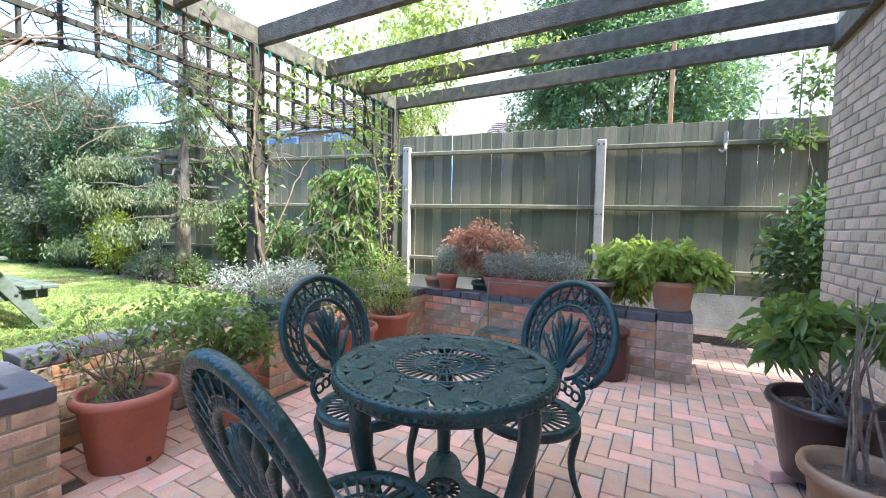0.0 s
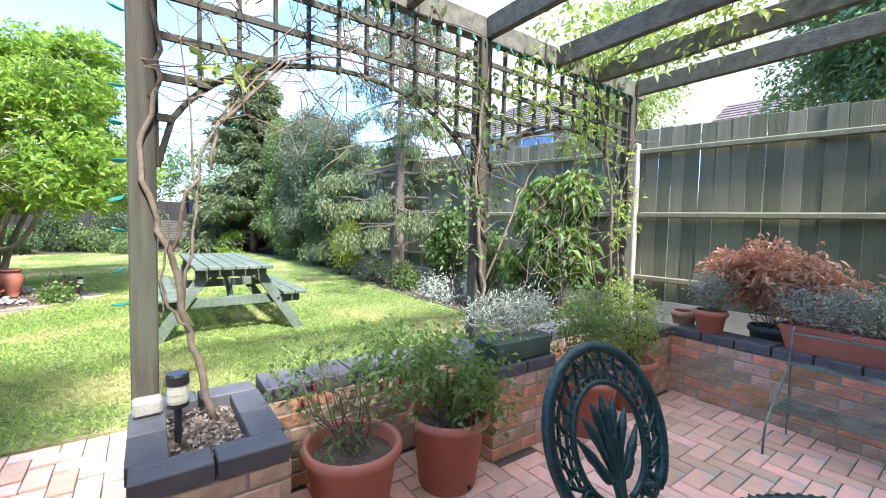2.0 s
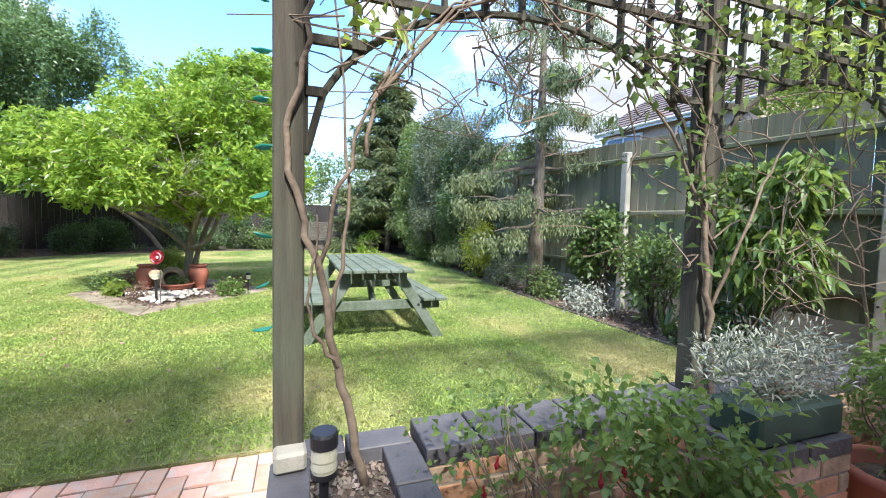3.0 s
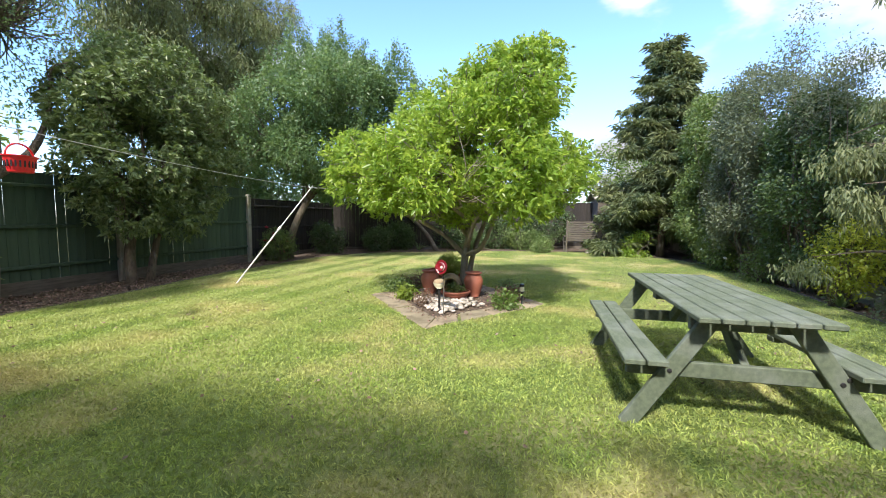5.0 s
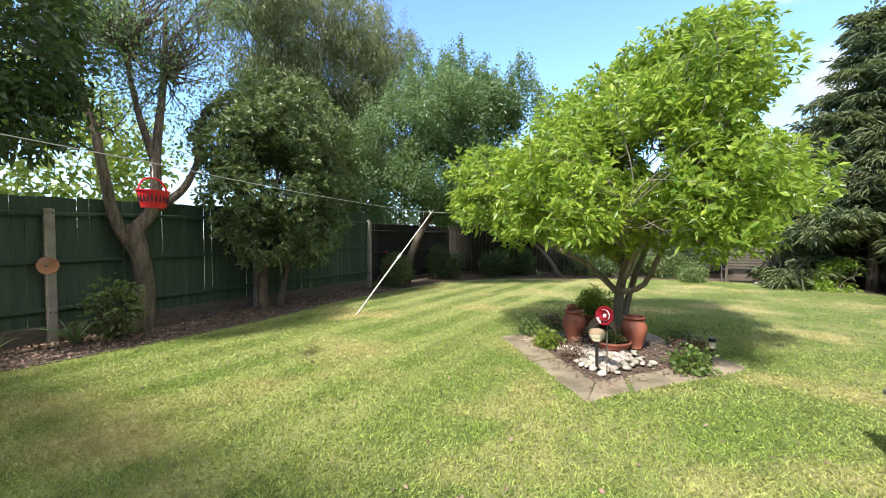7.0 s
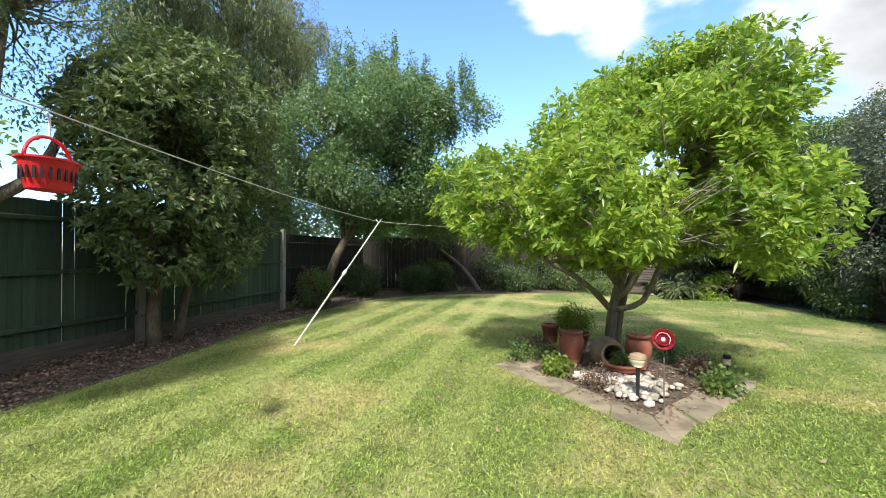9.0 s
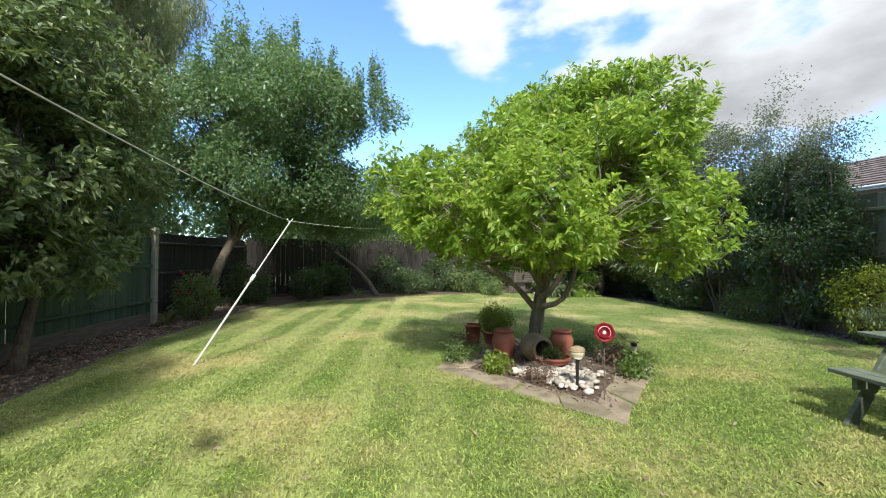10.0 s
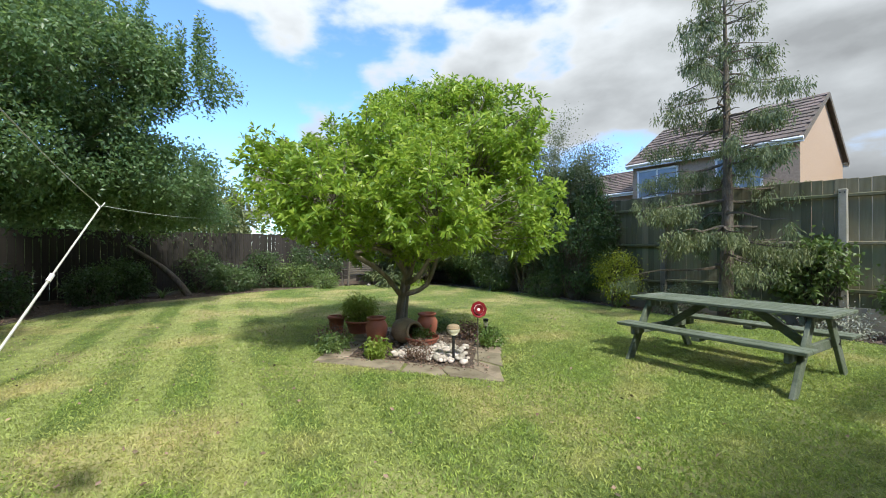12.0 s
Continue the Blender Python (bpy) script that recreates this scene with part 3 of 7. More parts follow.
# ---- fences ----
def fence_run(name, x_posts, y_of, top_of, low, mat, label, side=-1.0, boards=True, slots=0.006, x_end=None, posts=True, rails=True, base=True, board_w=0.145, y_is_run=False, place=None):
    """Close-boarded fence: lapped upright boards, three rails on the garden side, concrete posts and gravel boards."""
    fence = thing(name, label, "fence", kind="structure")
    rng = random.Random(len(name) + len(x_posts))
    P = place or (lambda s: (s, y_of(s)))
    a, b = min(x_posts), max(x_posts)
    shapes = {}
    s = a
    while s < b:
        x0, y0 = P(s)
        x1, y1 = P(s + board_w)
        ang = math.degrees(math.atan2(y1 - y0, x1 - x0))
        hgt = round(top_of(s) - low, 2)
        if hgt not in shapes:
            wide = math.hypot(x1 - x0, y1 - y0)
            shapes[hgt] = to_mesh("board", box((wide - (0.001 if slots < 0.01 else 0.55 * slots), 0.014, hgt), bevel=0.004), mat)
        ob = new("board", shapes[hgt])
        ob.parent = fence
        nx, ny = -math.sin(radians(ang)), math.cos(radians(ang))
        lift = rng.uniform(-0.003, 0.003)
        s += rng.choice((-0.003, -0.001, 0, 0.001, 0.002, 0.004)) if slots < 0.01 else rng.uniform(-0.004, 0.004)
        ob.matrix_basis = pose((x0 + x1) / 2 + nx * lift, (y0 + y1) / 2 + ny * lift, low + hgt / 2 + rng.uniform(-0.008, 0.008), rng.uniform(-0.3, 0.3), rng.uniform(-0.25, 0.25), ang + rng.uniform(-0.9, 0.9))
        s += board_w
    ps = sorted(x_posts)
    for p, q in zip(ps, ps[1:]):
        (x0, y0), (x1, y1) = P(p), P(q)
        d = Vector((x1 - x0, y1 - y0, 0)).normalized()
        nrm = Vector((-d.y, d.x, 0)) * side
        o = nrm * 0.045
        for f in ((0.13, 0.5, 0.87) if rails else ()):
            z0, z1 = low + (top_of(p) - low) * f, low + (top_of(q) - low) * f
            part("rail", beam((x0 + o.x, y0 + o.y, z0), (x1 + o.x, y1 + o.y, z1), 0.05, 0.065, 0.012), mat, fence)
        if base:
            part("gravel_board", beam((x0 + o.x * 0.3, y0 + o.y * 0.3, low - 0.29), (x1 + o.x * 0.3, y1 + o.y * 0.3, low - 0.29), 0.04, 0.60, 0.004), M["concrete"] if mat is M["fence"] else M["old_wood"], fence)
    if posts:
        for p in ps:
            x0, y0 = P(p)
            x1, y1 = P(p + 0.1)
            d = Vector((x1 - x0, y1 - y0, 0)).normalized()
            nrm = Vector((-d.y, d.x, 0)) * side * 0.07
            hz = top_of(p) - 0.17
            bm = box((0.115, 0.1, hz + 0.2), bevel=0.012)
            bmesh.ops.translate(bm, vec=(0, 0, (hz + 0.2) / 2 - 0.2), verts=bm.verts)
            post = part("post", bm, M["concrete"], fence, "weathered grey concrete post", at=pose(x0 + nrm.x, y0 + nrm.y, 0, 0, 0, math.degrees(math.atan2(d.y, d.x))))
            for fz in (hz - 0.06, low + (hz - low) * 0.5, low + 0.2):
                for dx in (-0.028, 0.028):
                    bm = lathe([(0, -0.012), (0.011, -0.012), (0.011, 0.006), (0, 0.008)], 8)
                    part("bolt", bm, M["black"], post, at=pose(dx, 0.052 * side * (1 if d.x > 0 else -1), fz, 90 if side * d.x < 0 else -90))
    return fence


fence_run("fence_north", [1.9, -0.72, -3.42, -6.25, -9.12], FENCE_N, lambda x: 2.45 - 0.022 * x, 0.45, M["fence"], "weathered grey-brown close-boarded garden fence with concrete posts")
fence_run("fence_far_north", [-9.12, -12.1, -15.1, -18.1, -21.6], FENCE_N, lambda x: 2.45 - 0.018 * x, 0.40, M["fence"], "dark weathered close-boarded fence behind shrubs")
fence_run("fence_left", [-2.4, -5.8, -9.1, -12.85], lambda x: Y_LEFT, lambda x: 2.12 - 0.012 * (x + 5), 0.28, M["fence_green"], "dark green stained close-boarded fence with concrete posts", side=1.0)
# this run and the back one hold tree shade in their board colour
fence_run("fence_left_far", [-12.85, -15.4, -17.95], lambda x: Y_LEFT - 0.1, lambda x: 1.95, 0.18, M["fence_dark_shaded"], "dark brown close-boarded fence with tree shade in its colour", side=1.0, posts=False)
def back_place(s):
    return (back_x(s), s)
fence_run("fence_back", [-8.75, -6.0, -3.1, 0.0, 2.6, 5.9], None, lambda s: 2.05, 0.16, M["fence_dark_shaded"], "dark slatted fence, tree shade in its colour, with gaps between its boards", side=1.0, slots=0.010, posts=False, place=back_place, board_w=0.14)

# ---- house ----
house = thing("house", "cream brick house beside the patio", "house", kind="structure")
bm = box((8, 14.2, 6.75), (1.12 + 4, -7.5, 3.375))
part("wall", bm, M["house_brick"], house)
bm = box((8, 4.4, 4.4), (1.122 + 4, 1.8, 2.2))
part("wall", bm, M["house_brick"], house)
def hip_roof(x0, x1, y0, y1, z0, rise):
    bm = bmesh.new()
    xm, k = (x0 + x1) / 2, (x1 - x0) / 2
    v = [bm.verts.new(p) for p in ((x0, y0, z0), (x1, y0, z0), (x1, y1, z0), (x0, y1, z0), (xm, y0 + min(k, (y1 - y0) / 2.2) * 0.8, z0 + rise), (xm, y1 - min(k, (y1 - y0) / 2.2) * 0.8, z0 + rise))]
    for f in ((0, 1, 4), (1, 2, 5, 4), (2, 3, 5), (3, 0, 4, 5), (3, 2, 1, 0)):
        bm.faces.new([v[i] for i in f])
    return bm
part("roof", hip_roof(1.02, 9.3, -14.7, -0.38, 6.75, 1.8), M["roof"], house)
part("roof", hip_roof(1.08, 9.25, -0.39, 4.05, 4.4, 0.5), M["roof"], house)

# ---- paving ----
PAVE = [(-3.6, -9.0, 1.12, 0.2), (-3.6, 0.2, -2.9, 3.0), (-2.62, 0.2, 1.12, 3.75), (0.24, 3.75, 1.7, 5.0)]
sheet("patio", [(-3.6, -9), (1.2, -9), (1.2, 3.9), (1.9, 4.0), (1.9, 5.1), (0.2, 5.1), (0.2, 3.75), (-2.86, 3.75), (-2.86, 3.0), (-3.6, 3.0)], -0.012, M["joint"], "patio of pinkish brick pavers laid in a herringbone", "patio", thick=0.05)
patio = bpy.data.objects["patio"]
def paved(x, y):
    return any(a <= x <= c and b <= y <= d for a, b, c, d in PAVE)


def herringbone():
    """Centres and turns of 200 x 100 mm pavers."""
    u = 0.1
    out = []
    for i in range(-40, 20):
        for j in range(-92, 54):
            k = (i - j) % 4
            if k == 0:
                out.append(((i + 1) * u, (j + 0.5) * u, 0))
            elif k == 3:
                out.append(((i + 0.5) * u, (j + 1) * u, 90))
    return out


# ---- brick walls of the patio ----
def brick_wall(name, x0, y0, x1, y1, z1, label, thick=0.215, coping=True, red=0.3, seed=1, cap=True):
    """Coursed brick wall from (x0, y0) to (x1, y1) with a core of mortar and a coping of blue bricks."""
    wall = thing(name, label, "brick wall", kind="structure")
    d = Vector((x1 - x0, y1 - y0, 0))
    ln = d.length
    ang = math.degrees(math.atan2(d.y, d.x))
    part("mortar", box((ln - 0.008, thick - 0.008, z1 - (0.065 if coping else 0)), (ln / 2, 0, (z1 - (0.065 if coping else 0)) / 2 - 0.005)), M["mortar"], wall, at=pose(x0, y0, 0, 0, 0, ang))
    return wall, ln, ang


BRICKS = []      # filled by the walls, laid last in the file
def lay(wall, x0, y0, ln, ang, z1, thick, coping, red, seed, mats=("brick", "brick_red"), faces=("front",), cop_step=0.225):
    BRICKS.append((wall, x0, y0, ln, ang, z1, thick, coping, red, seed, mats, faces, cop_step))


def wall(name, x0, y0, x1, y1, z1, label, thick=0.215, coping=True, red=0.3, seed=1, faces=("front", "back", "end"), mats=("brick", "brick_red"), cop_step=0.225):
    w, ln, ang = brick_wall(name, x0, y0, x1, y1, z1, label, thick, coping, red, seed)
    lay(w, x0, y0, ln, ang, z1, thick, coping, red, seed, mats, faces, cop_step)
    return w


WZ = 0.52
LBL = "low patio wall of buff and red bricks with blue brick coping"
wall("wall_left", -2.735, 0.71, -2.735, 1.79, WZ, LBL, 0.22, seed=3)
wall("wall_pier_left", -2.55, 1.79, -2.55, 2.30, WZ, "low brick pier with blue brick coping", 0.60, seed=4)
wall("wall_left_far", -2.735, 2.30, -2.735, 3.34, WZ, LBL, 0.22, seed=5)
wall("wall_corner_pier", -2.48, 3.34, -2.48, 3.80, WZ, "corner brick pier with blue brick coping", 0.52, seed=6)
wall("wall_back", -2.22, 3.84, -0.01, 3.72, WZ, LBL, 0.22, seed=7, red=0.5)
wall("wall_end_pier", -0.01, 3.74, 0.235, 3.74, WZ + 0.02, "end pier of buff bricks with blue coping", 0.30, seed=8, red=0.05)
# planter box: four narrow walls round a gravel bed
wall("planter_front", -2.22, 0.22, -2.22, 0.70, 0.49, "brick planter box filled with gravel and blue coping", 0.11, seed=9, red=0.05)
wall("planter_back", -2.80, 0.22, -2.80, 0.70, 0.49, "brick planter box filled with gravel and blue coping", 0.11, seed=10)
wall("planter_side", -2.745, 0.275, -2.275, 0.275, 0.488, "brick planter box filled with gravel and blue coping", 0.11, seed=11)
wall("planter_side_far", -2.745, 0.645, -2.275, 0.645, 0.488, "brick planter box filled with gravel and blue coping", 0.11, seed=12)
sheet("planter_soil", [(-2.75, 0.32), (-2.27, 0.32), (-2.27, 0.6), (-2.75, 0.6)], 0.43, M["soil"], "soil of the brick planter box", "soil", thick=0.43)
# house wall facing the patio, laid in courses
wall("wall_house", 1.12, -0.2, 1.12, 4.02, 4.2, "cream brick house wall with recessed mortar", 0.12, coping=False, red=0.0, seed=13, faces=("front", "end"), mats=("wall_brick", "wall_brick"))

# ---- pergola ----
PX = -2.76
pergola = thing("pergola", "weathered dark timber pergola with arched trellis over the patio", "pergola")
for y in (0.27, 2.08, 3.87):
    part("post", beam((PX, y, 0.5), (PX, y, 2.5), 0.095, 0.095, 0.006), M["pergola_post"], pergola)
part("beam", beam((PX, -0.05, 2.57), (PX, 4.05, 2.57), 0.07, 0.145, 0.006), M["pergola"], pergola)
for y in (0.30, 0.92, 1.50, 2.10, 2.80, 3.33, 3.90):
    part("rafter", beam((PX + 0.036, y, 2.575), (1.06, y, 2.585), 0.05, 0.14, 0.006), M["pergola"], pergola)
part("wall_plate", beam((1.03, -0.1, 2.57), (1.03, 4.0, 2.57), 0.05, 0.15, 0.006), M["pergola"], pergola)
def arch_z(y, a, b):
    t = (y - a) / (b - a)
    return 1.50 + 0.58 * math.sqrt(max(0.0, 1 - (2 * t - 1) ** 2))
for a, b in ((0.32, 2.03), (2.13, 3.82)):
    n = round((b - a) / 0.16)
    for i in range(n + 1):
        y = a + (b - a) * i / n
        low = max(1.5, arch_z(y, a, b) - 0.02)
        part("trellis_slat", beam((PX, y, low), (PX, y, 2.495), 0.016, 0.032, 0.002), M["pergola_post"], pergola)
    for k in range(6):
        z = 2.36 - 0.165 * k
        if z >= 2.08:
            spans = [(a, b)]
        else:
            h = math.sqrt(max(0.0, 1 - ((z - 1.5) / 0.58) ** 2)) / 2 if z > 1.5 else 0.5
            spans = [(a, a + (b - a) * (0.5 - h)), (b - (b - a) * (0.5 - h), b)]
        for p, q in spans:
            if q - p > 0.05:
                part("trellis_slat", beam((PX + 0.017, p, z), (PX + 0.017, q, z), 0.016, 0.032, 0.002), M["pergola_post"], pergola)
    arc = [(PX + 0.002, a + (b - a) * t, arch_z(a + (b - a) * t, a, b)) for t in np.linspace(0.0, 1.0, 33)]
    part("arch", tube(arc, 0.013, 6), M["pergola_post"], pergola)

# ---- picnic table ----
def picnic_table():
    t = thing("picnic_table", "dark green painted wooden picnic table with attached benches", "picnic table", pose(-6.24, 1.0, LAWN_Z, 0, 0, 0.5))
    ln = 2.02
    for k in range(6):
        part("tabletop_board", box((ln, 0.112, 0.034), (0, -0.305 + 0.122 * k, 0.735), bevel=0.006), M["picnic"], t)
    for s in (-1, 1):
        for k in (0, 1):
            part("seat_board", box((1.88, 0.122, 0.036), (0, s * (0.545 + 0.133 * k), 0.435), bevel=0.006), M["picnic"], t)
        for x in (-0.80, 0.82):
            part("leg", beam((x, s * 0.70, -0.02), (x, s * 0.22, 0.716), 0.042, 0.105, 0.005), M["picnic"], t)
    for x in (-0.80, 0.82):
        xo = x - math.copysign(0.045, x)
        part("seat_bearer", beam((xo, -0.70, 0.365), (xo, 0.70, 0.365), 0.042, 0.1, 0.006), M["picnic"], t)
        part("top_bearer", beam((xo, -0.34, 0.672), (xo, 0.34, 0.672), 0.042, 0.09, 0.006), M["picnic"], t)
        part("brace", beam((xo - math.copysign(0.03, x), 0, 0.36), (xo - math.copysign(0.5, x), 0, 0.70), 0.05, 0.085, 0.005), M["picnic"], t)
        for s in (-1, 1):
            for z in (0.365, 0.395):
                part("bolt", lathe([(0, 0), (0.016, 0), (0.013, 0.006), (0, 0.008)], 8), M["black"], t, at=pose(x + math.copysign(0.021, x), s * (0.455 + 0.03 * (z > 0.38)), z, 0, 90 if x > 0 else -90))
    for s in (-1, 1):
        part("seat_batten", box((0.09, 0.26, 0.04), (0, s * 0.61, 0.398), bevel=0.004), M["picnic"], t)
    part("top_batten", box((0.09, 0.7, 0.045), (0, 0, 0.694), bevel=0.004), M["picnic"], t)
    return t
picnic_table()

# ---- trees ----
def plant(name, label, category, base=(0, 0, 0), group=""):
    return thing(name, label, category, group=group)


# magnolia in the middle of the lawn
mag = plant("magnolia_tree", "small magnolia tree with bright green leaves in the lawn", "tree")
MB = [(-8.77, -2.95, 2.09, 0.75, 0.71, 0.7), (-9.17, -1.59, 1.85, 0.8, 0.8, 0.62), (-9.09, -1.92, 3.0, 0.79, 0.7, 0.72), (-10.4, -1.95, 2.95, 0.72, 0.79, 0.74), (-9.4, -0.66, 3.35, 0.78, 0.75, 0.8),
      (-10.25, -0.46, 2.15, 0.68, 0.84, 0.85), (-8.05, -0.67, 1.95, 0.7, 0.78, 0.62), (-10.4, -1.93, 1.85, 0.72, 0.83, 0.6), (-9.9, -3.1, 2.3, 0.74, 0.73, 0.75), (-9.11, -0.15, 2.15, 0.75, 0.68, 0.72),
      (-10.3, -0.8, 3.6, 0.7, 0.78, 0.75), (-8.3, -0.75, 3.0, 0.78, 0.78, 0.68), (-7.95, -2.0, 2.05, 0.68, 0.77, 0.75), (-9.0, -3.65, 2.35, 0.4, 0.35, 0.5), (-9.2, -0.4, 3.85, 0.45, 0.45, 0.4), (-9.3, -1.2, 3.75, 0.55, 0.5, 0.42), (-10.1, -1.5, 3.65, 0.6, 0.5, 0.5)]
cl = foliage("crown", MB, 7600, 10, 0.098, 0.037, L["magnolia"], mag, 5, shell=0.35, gap=-0.06, spread=0.12, style="rosette", droop=0.1, up=0.9, gap_scale=1.9)
limbs(mag, [(-9.66, -1.6, 0.05), (-9.64, -1.6, 0.5), (-9.6, -1.55, 0.9), (-9.6, -1.45, 1.3)], [0.085, 0.07, 0.062, 0.05],
      [(-9.3, -2.6, 1.75), (-8.9, -3.2, 2.2), (-8.8, -0.7, 2.7), (-8.7, -0.3, 2.0), (-8.6, -1.0, 1.8), (-8.1, -1.5, 1.8), (-9.1, -1.9, 2.9), (-10.2, -1.8, 2.3), (-9.3, -0.5, 3.6)], M["bark_pale"], 6, 0.045, cl[::7])
part("trunk", tube(bend([(-9.70, -1.52, 0.05), (-9.68, -1.5, 0.5), (-9.75, -1.4, 0.95), (-9.8, -1.2, 1.5), (-9.7, -0.9, 2.2)], 5), list(np.linspace(0.055, 0.025, 21)), 8), M["bark_pale"], mag, smooth=True)
part("limb", tube(bend([(-9.62, -1.58, 0.72), (-9.5, -1.95, 1.1), (-9.35, -2.45, 1.4), (-9.2, -3.0, 1.75)], 5), [0.042] * 4 + [0.034] * 6 + [0.024] * 6, 8), M["bark_pale"], mag, smooth=True)

# laurel-like evergreen by the left fence
lau = plant("evergreen_tree", "bushy dark evergreen tree in front of the green fence", "tree")
LB = [(-9.2, -8.0, 2.6, 1.4, 1.0, 1.2), (-9.6, -8.1, 3.9, 1.5, 1.1, 1.1), (-8.2, -7.8, 2.1, 0.85, 0.7, 0.8), (-10.6, -8.0, 2.5, 0.95, 0.8, 0.95), (-8.6, -7.8, 1.55, 0.7, 0.55, 0.55), (-9.7, -7.8, 1.55, 0.8, 0.55, 0.6), (-8.4, -8.0, 3.4, 0.9, 0.9, 0.9)]
cl = foliage("crown", LB, 4600, 9, 0.115, 0.042, L["laurel"], lau, 8, shell=0.6, gap=-0.1, spread=0.09, style="rosette", droop=0.12, up=0.5)
limbs(lau, [(-8.95, -8.25, 0.0), (-8.98, -8.3, 0.7), (-9.05, -8.2, 1.4), (-9.1, -8.1, 2.4)], [0.11, 0.095, 0.08, 0.05], [(-8.4, -7.8, 2.0), (-9.8, -8.0, 2.6), (-9.3, -8.1, 3.6)], M["bark"], 9, 0.05, cl[::25])
part("trunk", tube(bend([(-9.2, -8.1, 0.0), (-9.35, -8.1, 0.7), (-9.6, -8.05, 1.6)], 4), [0.08, 0.078, 0.075, 0.07, 0.066, 0.06, 0.055, 0.05, 0.045], 9), M["bark"], lau, smooth=True)

# twisted old fruit tree
old = plant("old_tree", "old tree with twisted forked trunk and thin foliage", "tree")
old.location = (0.2, -0.05, 0)
OB = [(-6.7, -8.9, 4.6, 1.5, 1.3, 1.1), (-7.7, -8.9, 4.4, 1.3, 1.2, 1.4), (-7.2, -8.8, 5.8, 1.8, 1.4, 1.2), (-5.9, -8.6, 4.9, 1.2, 1.1, 1.0)]
cl = foliage("crown", OB, 1500, 11, 0.065, 0.032, L["plum"], old, 12, shell=0.3, gap=0.02, spread=0.2, droop=0.2)
limbs(old, [(-7.05, -8.45, 0.0), (-7.1, -8.42, 0.7), (-7.0, -8.4, 1.4), (-6.95, -8.45, 1.75)], [0.17, 0.14, 0.13, 0.12], [], M["bark_old"], 13)
for w, r0, r1 in (([(-7.05, -8.45, 1.2), (-6.75, -8.5, 1.8), (-6.6, -8.5, 2.6), (-6.5, -8.6, 3.4), (-6.2, -8.8, 4.6)], 0.10, 0.04), ([(-6.95, -8.45, 1.6), (-7.25, -8.4, 2.1), (-7.35, -8.5, 3.0), (-7.6, -8.7, 4.4), (-7.7, -8.8, 5.6)], 0.12, 0.03),
                  ([(-7.25, -8.4, 2.0), (-7.7, -8.35, 2.4), (-8.0, -8.4, 3.0), (-8.2, -8.5, 3.8)], 0.08, 0.03), ([(-7.33, -8.5, 2.8), (-7.1, -8.6, 3.8), (-7.0, -8.8, 5.2)], 0.07, 0.02)):
    pts = bend(w, 5)
    part("limb", tube(pts, list(np.linspace(r0, r1, len(pts))), 9), M["bark_old"], old, smooth=True)
bm = bmesh.new()
rg = np.random.default_rng(4)
for q in cl[::4]:
    s = min([(-6.3, -8.7, 4.2), (-7.6, -8.7, 4.4), (-7.05, -8.7, 4.6), (-8.1, -8.45, 3.6), (-6.55, -8.6, 3.2)], key=lambda g: float(np.linalg.norm(np.array(g) - q)))
    w = wander(s, q, rg, 0.18, 4)
    tube(w, list(np.linspace(0.018, 0.004, len(w))), 4, bm)
part("branchwork", bm, M["bark_old"], old)

# dark broadleaf hanging in from beside
dk = plant("broadleaf_tree", "dark glossy broadleaf tree by the fence", "tree")
cl = foliage("crown", [(-4.8, -7.4, 3.9, 1.05, 0.95, 1.2), (-5.0, -7.3, 2.95, 0.8, 0.75, 0.5), (-3.6, -7.9, 4.4, 1.3, 1.0, 1.4)], 1900, 9, 0.115, 0.055, L["dark"], dk, 21, shell=0.6, gap=-0.2, spread=0.12, droop=0.3)
limbs(dk, [(-3.7, -8.4, 0.0), (-3.75, -8.4, 1.5), (-4.0, -8.1, 3.2)], [0.13, 0.11, 0.08], [(-4.8, -7.5, 3.6), (-3.5, -8.0, 4.4)], M["bark"], 22, 0.06, cl[::40])

# tall willow beyond the left fence
wil = plant("weeping_tree", "tall pale drooping tree behind the green fence", "tree")
cl = foliage("crown", [(-13.2, -10.8, 4.6, 2.2, 1.6, 2.2), (-13.8, -10.8, 7.0, 2.0, 1.7, 1.8), (-11.4, -10.8, 5.4, 1.8, 1.4, 2.2), (-13.4, -10.8, 9.2, 1.5, 1.4, 1.4), (-11.6, -10.8, 7.6, 1.5, 1.3, 1.5), (-15.0, -10.9, 5.8, 1.2, 1.2, 1.6), (-15.8, -10.9, 8.0, 1.5, 1.3, 1.7), (-16.8, -10.9, 9.6, 1.3, 1.2, 1.5), (-10.4, -10.8, 8.2, 1.4, 1.3, 1.4)], 7400, 18, 0.10, 0.032, L["willow"], wil, 25, shell=0.4, gap=0.03, spread=0.16, style="hang", droop=0.3)
limbs(wil, [(-13.0, -10.9, 0), (-13.0, -10.8, 2.5), (-13.2, -10.8, 5.0)], [0.2, 0.16, 0.1], [(-11.6, -10.8, 6), (-14.4, -10.8, 6), (-13.5, -10.8, 8.6)], M["bark"], 26, 0.08, cl[::30])

